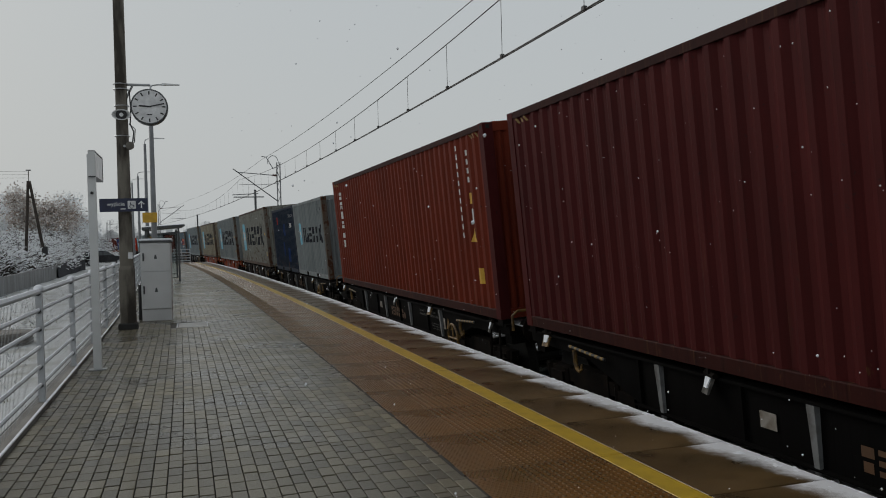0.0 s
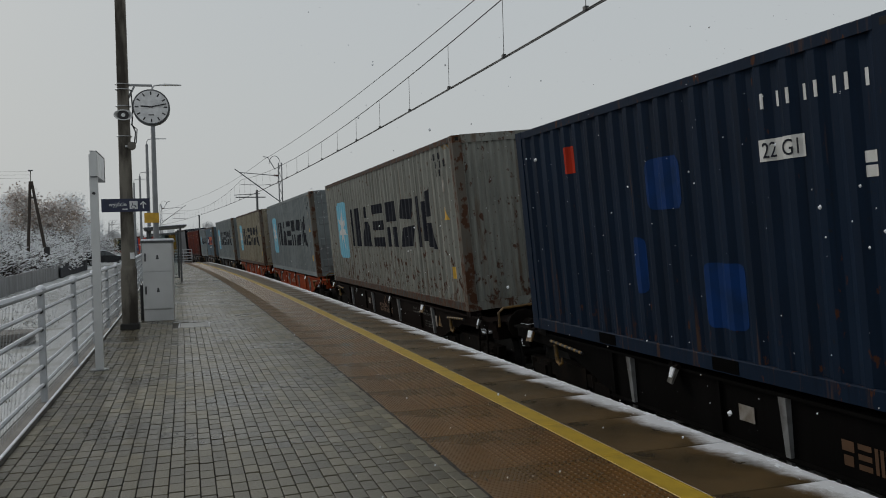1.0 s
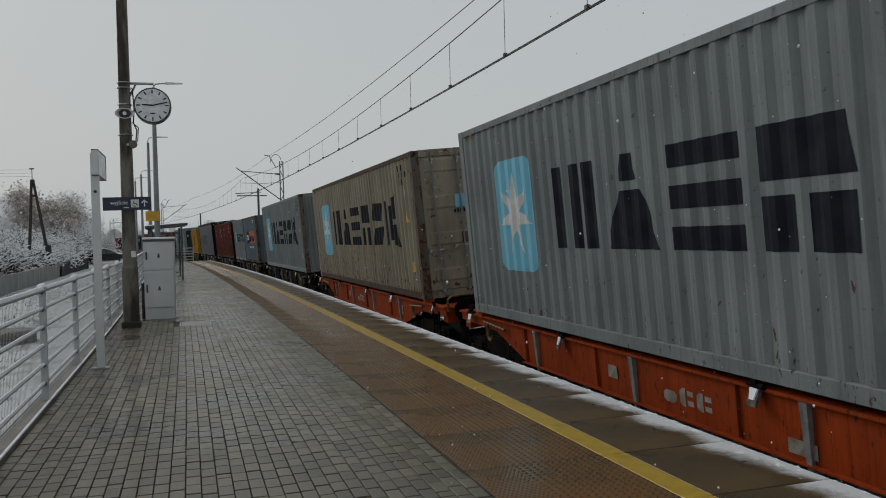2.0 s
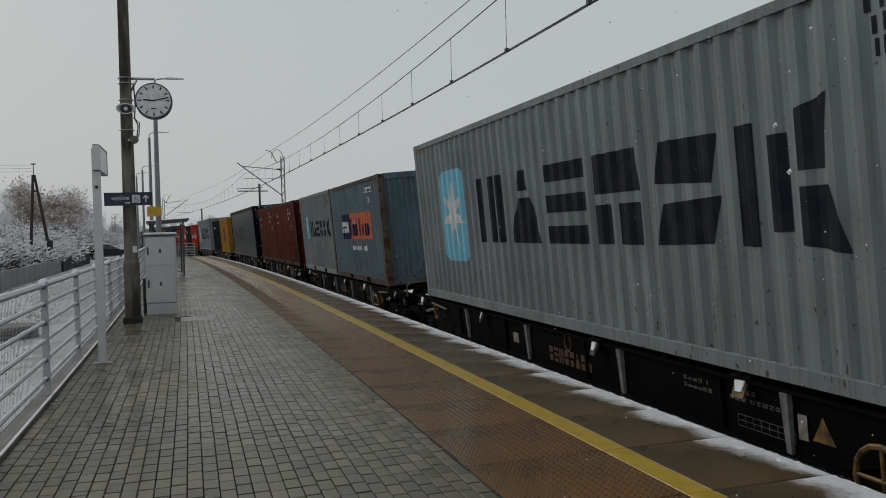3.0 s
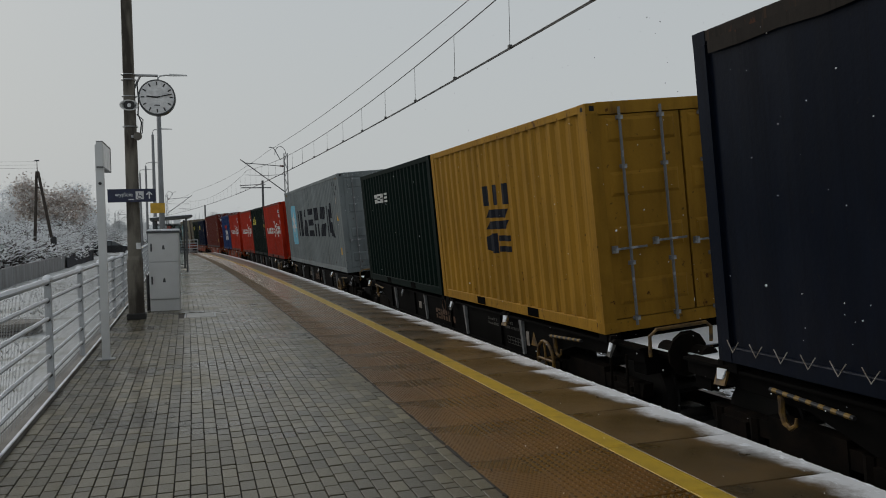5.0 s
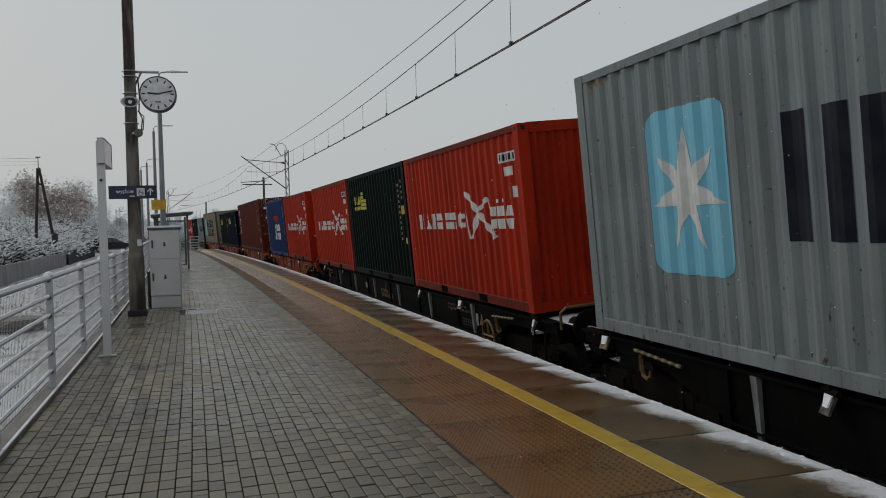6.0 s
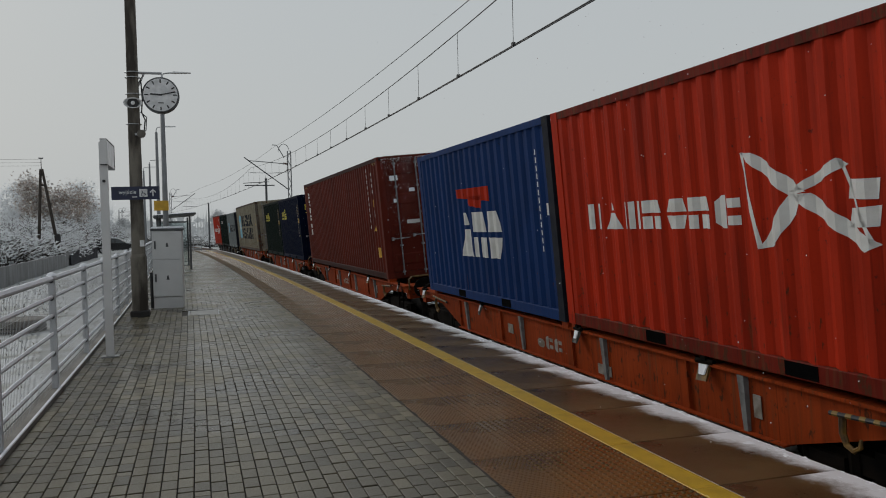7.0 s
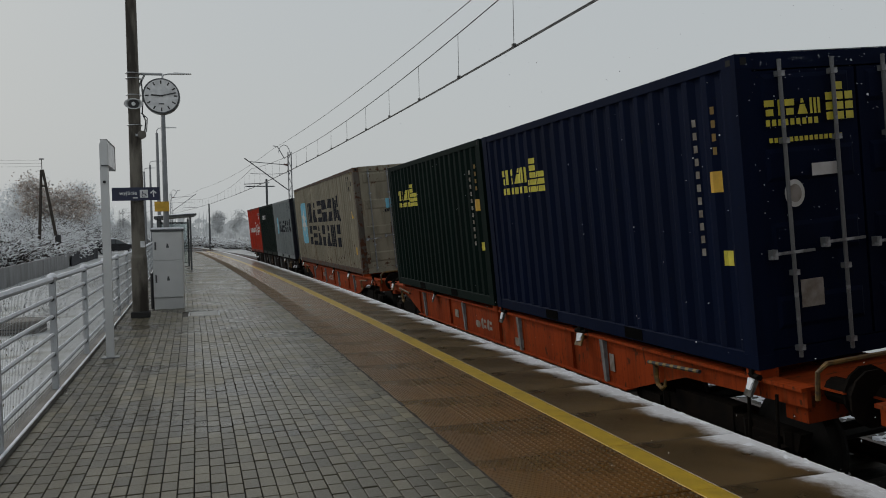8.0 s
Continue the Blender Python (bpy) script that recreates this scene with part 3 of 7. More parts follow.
def control_cabinet():
    root = thing("control_cabinet", "light grey electrical cabinet with two doors and snow on top", "cabinet", at=pose(-0.72, 18.42, -0.04, 0, 0, -3))
    part("plinth", Shape().slab(-0.30, -0.17, 0, 0.30, 0.17, 0.28, 0.005), CABINET, root)
    part("body", Shape().slab(-0.305, -0.18, 0.284, 0.305, 0.18, 1.70, 0.008), CABINET, root)
    part("lid", Shape().slab(-0.335, -0.21, 1.70, 0.335, 0.21, 1.745, 0.012), CASE_GREY, root, "dark overhanging lid")
    part("snow", Shape().slab(-0.32, -0.195, 1.745, 0.32, 0.195, 1.785, 0.018), SNOW, root, "snow on the lid")
    for z0, z1 in ((0.30, 1.075), (1.09, 1.685)):
        d = part("door", Shape().slab(-0.29, -0.198, z0, 0.29, -0.182, z1, 0.004), CABINET, root)
        zc = (z0 + z1) / 2 + 0.02
        part("handle", Shape().slab(-0.262, -0.215, zc - 0.10, -0.228, -0.199, zc + 0.07, 0.004), CASE_GREY, d, "grey swing handle")
        part("warning_mark", Shape().quad((-0.03, -0.2, zc - 0.06), (0.03, -0.2, zc - 0.06), (0.015, -0.2, zc + 0.03), (-0.015, -0.2, zc + 0.03)), CASE_GREY, d, "faint grey mark")
    part("pipe", Shape().tube([(-0.36, 0.05, 0), (-0.36, 0.05, 0.8)], 0.035, 8), DARK, root, "black conduit")


control_cabinet()
hatch = thing("access_hatch", "pale concrete access hatch set in the paving", "hatch", at=pose(-0.03, 16.86, 0))
part("cover", Shape().slab(-0.25, -0.40, -0.04, 0.27, 0.42, 0.004, 0.008), material("pale_concrete", (0.36, 0.355, 0.34), 0.5, color2=(0.28, 0.275, 0.26), scale=5, fine=0.25), hatch)
part("frame", Shape().box(-0.29, -0.45, -0.05, -0.26, 0.47, 0.0).box(0.28, -0.45, -0.05, 0.31, 0.47, 0.0).box(-0.26, -0.45, -0.05, 0.28, -0.415, 0).box(-0.26, 0.435, -0.05, 0.28, 0.47, 0), GALV, hatch)


LAMP_GREY = material("dull_grey_lamp_paint", (0.19, 0.20, 0.21), 0.55, color2=(0.13, 0.135, 0.14), scale=2, fine=0.2)


def lamp_post(x, y, h, notice=False):
    root = thing("lamp_post", "grey steel platform lamp post with a short arm", "lamp post", "platform lamps", at=pose(x, y, 0))
    part("mast", Shape().tube([(0, 0, 0), (0, 0, 1.2), (0, 0, 1.25), (0, 0, h)], [0.105, 0.105, 0.09, 0.06], 12), LAMP_GREY, root, smooth=True)
    part("arm", Shape().tube([(0, 0, h), (0.0, 0, h + 0.12), (0.06, 0, h + 0.22), (0.25, 0, h + 0.25), (0.42, 0, h + 0.25)], 0.022, 8), GALV, root)
    part("lantern", Shape().hexa([(0.35, -0.08, h + 0.235), (0.86, -0.06, h + 0.25), (0.86, 0.06, h + 0.25), (0.35, 0.08, h + 0.235),
                                  (0.35, -0.06, h + 0.29), (0.86, -0.04, h + 0.275), (0.86, 0.04, h + 0.275), (0.35, 0.06, h + 0.29)]), CABINET, root, "flat grey lantern")
    if notice:
        part("notice", Shape().slab(-0.32, -0.10, 2.28, 0.10, -0.085, 2.58, 0.003), AMBER, root, "amber yellow notice board")
    return root


lamp_post(-1.05, 26.0, 6.2, True)
lamp_post(-1.88, 39.3, 6.2)
lamp_post(-3.25, 57.5, 6.2)
lamp_post(-3.85, 61.0, 6.0)


def shelter():
    root = thing("platform_shelter", "glazed platform shelter with a dark flat roof", "shelter", at=pose(-1.22, 36.4, -0.06, 0, 0, 2.2))
    part("roof", Shape().hexa([(-0.75, -0.2, 2.30), (0.98, -0.2, 2.42), (0.98, 4.6, 2.42), (-0.75, 4.6, 2.30), (-0.75, -0.2, 2.40), (0.98, -0.2, 2.50), (0.98, 4.6, 2.50), (-0.75, 4.6, 2.40)]), CASE_GREY, root, "dark flat roof")
    part("roof_snow", Shape().hexa([(-0.7, -0.15, 2.402), (0.93, -0.15, 2.502), (0.93, 4.55, 2.502), (-0.7, 4.55, 2.402), (-0.7, -0.1, 2.43), (0.9, -0.1, 2.53), (0.9, 4.5, 2.53), (-0.7, 4.5, 2.43)]), SNOW, root, "thin snow")
    for x in (-0.6, 0.72):
        for y in (0, 4.3):
            part("column", Shape().slab(x - 0.04, y - 0.04, 0, x + 0.04, y + 0.04, 2.36, 0.005), CASE_GREY, root)
    glass = bpy.data.materials.new("shelter_glass")
    glass.use_nodes = True
    gb = glass.node_tree.nodes["Principled BSDF"]
    gb.inputs["Base Color"].default_value = (0.8, 0.85, 0.85, 1)
    gb.inputs["Roughness"].default_value, gb.inputs["Transmission Weight"].default_value = 0.05, 1.0
    gb.inputs["IOR"].default_value = 1.1
    for y0 in (0.05, 2.2):
        g = part("pane", Shape().box(-0.605, y0, 0.25, -0.595, y0 + 2.05, 2.1), glass, root, "back glass pane")
        g.visible_shadow = False
    for y in (0.0, 4.3):
        g = part("pane", Shape().box(-0.55, y - 0.005, 0.25, 0.66, y + 0.005, 2.1), glass, root, "end glass pane")
        g.visible_shadow = False
        part("crossbar", Shape().box(-0.55, y - 0.02, 0.22, 0.66, y + 0.02, 0.25).box(-0.55, y - 0.02, 2.1, 0.66, y + 0.02, 2.14).box(-0.55, y - 0.02, 1.0, 0.66, y + 0.02, 1.03), CASE_GREY, root)
    part("timetable", Shape().slab(-0.5, -0.03, 1.15, 0.1, -0.012, 1.75, 0.004), OCHRE_NOTICE, root, "ochre timetable board")
    part("bench", Shape().slab(-0.52, 0.6, 0.42, -0.1, 3.8, 0.47, 0.01).box(-0.45, 1.0, 0, -0.2, 1.08, 0.42).box(-0.45, 3.3, 0, -0.2, 3.38, 0.42), CASE_GREY, root, "plain bench")


OCHRE_NOTICE = material("ochre_notice", (0.42, 0.30, 0.10), 0.5)
shelter()


def end_barrier():
    root = thing("platform_end_railing", "grey railing with snow at the platform end", "railing", at=pose(-1.05, 70.0, 0))
    for x in (-0.9, -0.3, 0.3, 0.95):
        part("post", Shape().slab(x - 0.03, -0.03, 0, x + 0.03, 0.03, 1.15, 0.005), FENCE, root)
    for z in (0.2, 0.42, 0.64, 0.86, 1.12):
        part("rail", Shape().slab(-0.9, -0.02, z - 0.035, 0.95, 0.02, z + 0.035, 0.01), FENCE, root)


end_barrier()

# ================= overhead line =================
def strand(points, r):
    return Shape().tube(points, r, 5, False)


MAST_Y = [-53.3, 4.7, 62.7, 120.7, 178.7, 236.7]
TRACK_X = 5.62
contact, messenger, feeder = [], [], []
y = -53.3
while y <= 237:
    k = min(range(len(MAST_Y) - 1), key=lambda i: abs((MAST_Y[i] + MAST_Y[i + 1]) / 2 - y))
    mid = (MAST_Y[k] + MAST_Y[k + 1]) / 2
    contact.append((curve_x(TRACK_X, y), y, 4.87))
    messenger.append((curve_x(TRACK_X, y), y, 5.58 + 0.00088 * (y - mid) ** 2))
    feeder.append((curve_x(7.25, y), y, 7.60 + 0.00025 * (y - mid) ** 2))
    y += 2.9
catenary = thing("overhead_line", "overhead contact line with droppers over the track", "overhead line")
part("contact_wire", strand(contact, 0.012), WIRE, catenary)
part("contact_wire", strand([(x + 0.06, y, z + 0.01) for x, y, z in contact], 0.012), WIRE, catenary)
part("messenger_wire", strand(messenger, 0.012), WIRE, catenary)
part("feeder_wire", strand(feeder, 0.013), WIRE, catenary)
y = 7.5
while y < 200:
    k = min(range(len(MAST_Y) - 1), key=lambda i: abs((MAST_Y[i] + MAST_Y[i + 1]) / 2 - y))
    mid = (MAST_Y[k] + MAST_Y[k + 1]) / 2
    x = curve_x(TRACK_X, y)
    part("dropper", Shape().tube([(x, y, 4.88), (x, y, 5.58 + 0.00088 * (y - mid) ** 2)], 0.006, 4).box(x - 0.03, y - 0.04, 4.86, x + 0.03, y + 0.04, 4.92), WIRE, catenary)
    y += 3.15


def catenary_mast(y, x=8.5, turn=0, h=7.6, lattice=True):
    root = thing("catenary_mast", "steel overhead-line mast with a bracket arm", "mast", "catenary masts", at=along(x, y, -1.1) @ pose(0, 0, 0, 0, 0, turn))
    h += 1.1
    for dx in (-0.12, 0.12):
        part("chord", Shape().box(dx - 0.03, -0.09, 0, dx + 0.03, 0.09, h), LAMP_GREY, root)
    n = 14
    lace = Shape()
    for i in range(n):
        z0, z1 = h * i / n, h * (i + 1) / n
        a, b = (-0.13, 0.13) if i % 2 else (0.13, -0.13)
        lace.tube([(a, -0.08, z0), (b, -0.08, z1)], 0.016, 4)
        lace.tube([(a, 0.08, z0), (b, 0.08, z1)], 0.016, 4)
    tagged(part("lacing", lace, LAMP_GREY, root), kind="stuff")
    reach = x - TRACK_X if turn == 0 else 2.9
    part("bracket_tube", Shape().tube([(-0.1, 0, 7.7), (-reach - 0.2, 0, 7.95)], 0.03, 6), LAMP_GREY, root)
    part("strut", Shape().tube([(-0.1, 0, 5.75), (-reach - 0.5, 0, 8.2)], 0.038, 6), CASE_GREY, root, "dark diagonal strut")
    part("steady_arm", Shape().tube([(-reach * 0.55, 0, 6.35), (-reach - 0.6, 0, 6.25)], 0.03, 6), LAMP_GREY, root)
    part("insulator", Shape().tube([(-0.15, 0, 7.7), (-0.25, 0, 7.72), (-0.35, 0, 7.73), (-0.45, 0, 7.74)], [0.05, 0.09, 0.05, 0.09], 8), material("brown_insulator", (0.08, 0.03, 0.02), 0.3), root, "brown insulator")
    part("feeder_arm", Shape().tube([(0, 0, h - 0.2), (-0.4, 0, h - 0.5), (-0.9, 0, h + 0.4), (-1.25, 0, h + 0.45)], 0.035, 6), LAMP_GREY, root)
    hoop = [(0.02 - 0.42 * (1 - math.cos(a * math.pi / 10)), 0, h - 0.1 + 0.62 * math.sin(a * math.pi / 10)) for a in range(11)]
    part("feeder_hoop", Shape().tube(hoop, 0.022, 6), LAMP_GREY, root, "thin curved hoop")
    part("pull_off", Shape().tube([(-0.1, 0, 7.1), (-reach * 0.5, 0, 7.0), (-reach - 0.1, 0, 7.05)], 0.018, 5), LAMP_GREY, root)
    part("footing", Shape().slab(-0.4, -0.4, -0.3, 0.4, 0.4, 0.15, 0.03), CONCRETE, root)
    return root


catenary_mast(62.7)
for my in (120.7, 206.0, 212.0):
    catenary_mast(my, TRACK_X - 2.5, 180, 7.2)
plain_pole = thing("line_pole", "plain dark steel pole beside the far track", "pole", at=along(9.1, 127.0, -1.1))
part("shaft", Shape().tube([(0, 0, 0), (0, 0, 6.75)], [0.16, 0.11], 10), CASE_GREY, plain_pole)
part("cap", Shape().tube([(0, 0, 6.75), (0, 0, 7.0)], [0.13, 0.07], 10), CASE_GREY, plain_pole)
part("footing", Shape().slab(-0.35, -0.35, -0.3, 0.35, 0.35, 0.12, 0.03), CONCRETE, plain_pole)
signal_post = thing("line_post", "slim steel post with a crossbar beside the track", "post", at=along(8.5, 75.0, -1.1))
part("post", Shape().tube([(0, 0, 0), (0, 0, 7.4)], 0.10, 8), CASE_GREY, signal_post)
part("crossbar", Shape().tube([(-1.9, 0, 6.75), (0.75, 0, 6.75)], 0.05, 6), CASE_GREY, signal_post)

# ================= dirt along the joint between pavers and tactile slabs =================
def joint_dirt():
    r, g = random.Random(77), Shape()
    y = 2.0
    while y < 46:
        n = r.uniform(0.05, 0.22)
        w0, w1 = r.uniform(0.006, 0.020), r.uniform(0.005, 0.016)
        a, b = curve_x(PAVE_X1, y), curve_x(PAVE_X1, y + n)
        g.hexa([(a - w0, y, 0.0), (a + w1, y, 0.0), (b + w1, y + n, 0.0), (b - w0, y + n, 0.0),
                (a - w0 * 0.5, y, 0.005), (a + w1 * 0.5, y, 0.005), (b + w1 * 0.5, y + n, 0.005), (b - w0 * 0.5, y + n, 0.005)])
        if r.random() < 0.3:
            c = a + r.gauss(0, 0.05)
            g.tube([(c, y, 0.008), (c + r.uniform(-0.03, 0.03), y + r.uniform(0.01, 0.05), 0.012)], 0.004, 4, False)
        y += n * r.uniform(0.9, 1.25)
    tagged(new("joint_dirt", g.mesh("joint_dirt", JOINT)), "dark wet dirt and leaf crumbs in the paving joint", "dirt", kind="stuff")


joint_dirt()


# ================= trees and shrubs =================
FROST = material("frosted_twigs", (0.80, 0.82, 0.84), 0.9, color2=(0.16, 0.14, 0.135), scale=1.6, contrast=(0.57, 0.68), fine=0.4)
RUSSET = material("frosted_russet_leaves", (0.36, 0.285, 0.23), 0.8, color2=(0.74, 0.72, 0.71), scale=2.2, contrast=(0.42, 0.56), per_island=0.6, fine=0.2)
NEEDLE = material("snowy_needles", (0.035, 0.05, 0.04), 0.8, color2=(0.42, 0.45, 0.47), scale=3.0, contrast=(0.48, 0.6), per_island=0.6, fine=0.2)
# pale grey carries both frost and distance haze; there is no mist volume
HAZE_PAINTED = material("haze_painted_far_wood", (0.66, 0.675, 0.685), 0.95, color2=(0.52, 0.525, 0.53), scale=0.35, fine=0.3, fine_scale=8, per_island=0.3)


def grow(s, tips, base, way, length, radius, depth, r, sides=5):
    """Adds a limb and its branches; tips collects the ends."""
    pts, radii, p, d = [base], [radius], base.copy(), way.normalized()
    for i in range(3):
        d = (d + Vector((r.uniform(-0.22, 0.22), r.uniform(-0.22, 0.22), r.uniform(-0.05, 0.18)))).normalized()
        p = p + d * (length / 3)
        pts.append(p)
        radii.append(radius * (1 - 0.27 * (i + 1)))
        if depth <= 1:
            tips.append(p)
    s.tube(pts, radii, sides if depth > 1 else 3, False)
    if depth > 0:
        for i in range(r.randint(3, 4)):
            j = r.choice((1, 2, 3))
            side = Vector((r.uniform(-1, 1), r.uniform(-1, 1), r.uniform(0.1, 0.9)))
            grow(s, tips, pts[j], (d * 0.7 + side).normalized(), length * r.uniform(0.55, 0.75), radii[j] * 0.65, depth - 1, r, sides)


def tree(label, x, y, z, h, seed, leaf=None, leaves=14, size=0.10, bark=None, spread=0.35, depth=4):
    r = random.Random(seed)
    root = thing("tree", label, "tree", "trees by the line", at=pose(x, y, z))
    s, tips = Shape(), []
    grow(s, tips, Vector((0, 0, 0)), Vector((r.uniform(-0.1, 0.1), r.uniform(-0.1, 0.1), 1)), h * 0.42, h * 0.022, depth, r)
    part("trunk", s, bark or BARK, root)
    if leaf:
        c = Shape()
        for t in tips:
            for i in range(leaves):
                q = t + Vector((r.gauss(0, spread), r.gauss(0, spread), r.gauss(0, spread * 0.8)))
                a, b = Vector((r.uniform(-1, 1), r.uniform(-1, 1), r.uniform(-1, 1))).normalized(), Vector((r.uniform(-1, 1), r.uniform(-1, 1), r.uniform(-0.4, 0.4))).normalized()
                k = size * r.uniform(0.6, 1.5)
                c.quad(q - a * k, q + b * k * 0.6, q + a * k, q - b * k * 0.6)
        tagged(part("crown", c, leaf, root), kind="stuff")
    return root


def shrub(label, x, y, z, w, h, seed, twigs=260, mat=None):
    """A snow-laden bush of many bent twigs."""
    r = random.Random(seed)
    root = thing("shrub", label, "shrub", "snowy shrubs", at=pose(x, y, z))
    dark, snow = Shape(), Shape()
    for i in range(twigs):
        a, u = r.uniform(0, 6.283), r.random() ** 0.6
        p = Vector((math.cos(a) * u * w * 0.25, math.sin(a) * u * w * 0.25, 0))
        out = Vector((math.cos(a), math.sin(a), 0)) * u
        pts = [p]
        top = h * r.uniform(0.5, 1.0) * (1 - 0.35 * u)
        for k in range(1, 5):
            f = k / 4
            pts.append(p + out * w * 0.5 * f * r.uniform(0.8, 1.1) + Vector((r.gauss(0, 0.06 * w * f), r.gauss(0, 0.06 * w * f), top * (f - 0.25 * f * f * f))))
        dark.tube(pts, [0.045, 0.038, 0.03, 0.02, 0.01], 3, False)
        for k in range(1, 5):
            for j in range(3):
                q = pts[k] + Vector((r.gauss(0, 0.13), r.gauss(0, 0.13), r.gauss(0, 0.10)))
                e2 = q + Vector((r.uniform(-0.28, 0.28), r.uniform(-0.28, 0.28), r.uniform(-0.06, 0.16)))
                snow.tube([q, (q + e2) / 2 + Vector((0, 0, 0.03)), e2], [0.038, 0.034, 0.010], 3, False)
    tagged(part("brushwood", dark, BARK, root), kind="stuff")
    tagged(part("snow_coat", snow, mat or FROST, root, "twigs coated in snow"), kind="stuff")


def slope(px):
    return -0.2038 + px * 0.000588


tree("bushy tree with frosted russet leaves", slope(44) * 92, 92, -0.6, 9.0, 11, RUSSET, 9, 0.13, spread=0.5)
tree("round tree with frosted russet leaves", slope(96) * 92, 92, -0.6, 8.6, 23, RUSSET, 9, 0.13, spread=0.5)
tree("pale tree with frosted russet leaves", slope(70) * 95, 95, -0.6, 9.8, 29, RUSSET, 8, 0.13, spread=0.55)
tree("tall bare tree thick with frost", slope(120) * 102, 102, -0.6, 9.0, 41, FROST, 10, 0.11, FROST, 0.5)
tree("broad bare tree thick with frost", slope(146) * 114, 114, -0.6, 8.6, 43, FROST, 10, 0.11, FROST, 0.5)
tree("small bare tree thick with frost", slope(22) * 100, 100, -0.6, 8.4, 47, FROST, 10, 0.11, FROST, 0.5)
tree("leaning bare tree coated with frost", slope(8) * 96, 96, -0.6, 6.6, 31, FROST, 5, 0.07, FROST)
tree("bare frosted tree behind the wall", slope(128) * 108, 108, -0.6, 7.4, 37, FROST, 6, 0.08, FROST)
for i, (px, yy, w, h) in enumerate(((6, 56, 4.5, 3.0), (34, 60, 4.6, 2.7), (60, 64, 4.4, 2.6), (76, 70, 4.2, 3.2), (82, 76, 4.2, 3.4), (20, 70, 5.5, 4.2), (100, 92, 3.6, 3.6), (-30, 52, 5, 3.2), (75, 84, 6, 4.6), (45, 78, 6, 4.6), (148, 112, 5, 4.2), (100, 90, 6, 5.2), (10, 84, 6, 5.4), (150, 118, 6, 5.0), (62, 90, 6, 5.4))):
    shrub("tangled shrub laden with fresh snow", slope(px) * yy, yy, -0.5, w, h * 1.12, 50 + i, 300)


def panel_wall():
    root = thing("garden_wall", "low grey concrete panel wall beyond the grass", "wall")
    r = random.Random(8)
    y = 16.0
    while y < 60:
        x0, x1 = -6.2 - y * 0.036, -6.2 - (y + 2.4) * 0.036
        part("panel", Shape().hexa([(x0 - 0.05, y, -0.6), (x0 + 0.05, y, -0.6), (x1 + 0.05, y + 2.38, -0.6), (x1 - 0.05, y + 2.38, -0.6),
                                    (x0 - 0.05, y, 0.42), (x0 + 0.05, y, 0.42 + r.uniform(-0.03, 0.03)), (x1 + 0.05, y + 2.38, 0.44), (x1 - 0.05, y + 2.38, 0.44)]), PANEL_GREY, root)
        y += 2.42


PANEL_GREY = material("grey_panel_concrete", (0.24, 0.245, 0.25), 0.85, color2=(0.16, 0.16, 0.16), scale=1.5, fine=0.25, bump=0.3, stretch=(1, 1, 0.4))
panel_wall()
DARK_BOARD = material("dark_wet_boards", (0.03, 0.032, 0.04), 0.7, color2=(0.05, 0.05, 0.055), scale=4, fine=0.3, per_object=0.4, spec=0.1)
board = thing("board_fence", "dark boarded fence beside the parked car", "fence")
board_mesh = Shape().slab(-0.02, 0, -0.6, 0.02, 0.97, 1.0, 0.01).mesh("board", DARK_BOARD)
for i in range(17):
    y = 56.0 + i
    b = part("board", board_mesh, None, board)
    b.matrix_basis = pose(slope(102 + 2.85 * i) * y, y, -0.66 + 0.04 * i, 0, 0, 1.5)


def a_pole():
    d = 55.0
    root = thing("power_pole", "dark wooden A-shaped power pole", "utility pole", at=pose(slope(56) * d, d, -0.6))
    part("leg", Shape().tube([(-0.38, 0, 0), (-0.04, 0, 6.3)], [0.105, 0.08], 8), BARK, root)
    part("leg", Shape().tube([(1.0, 0, 0), (0.04, 0, 6.3)], [0.105, 0.08], 8), BARK, root)
    part("tie", Shape().tube([(-0.10, 0, 5.3), (0.22, 0, 5.3)], 0.06, 6), BARK, root)
    part("spike", Shape().tube([(0, 0, 6.25), (0, 0, 6.95)], 0.025, 6), BARK, root)
    part("insulator", Shape().box(-0.13, -0.04, 6.93, 0.13, 0.04, 7.0), CASE_GREY, root)
    part("meter_box", Shape().slab(0.68, -0.16, 1.75, 0.94, 0.10, 2.25, 0.03), DARK, root, "dark box")
    for k in range(3):
        z = 6.9 - k * 0.2
        part("wire", strand([(0, 0, z), (-18, -2, z - 0.35), (-36, -4, z - 0.15)], 0.006), WIRE, root)


a_pole()


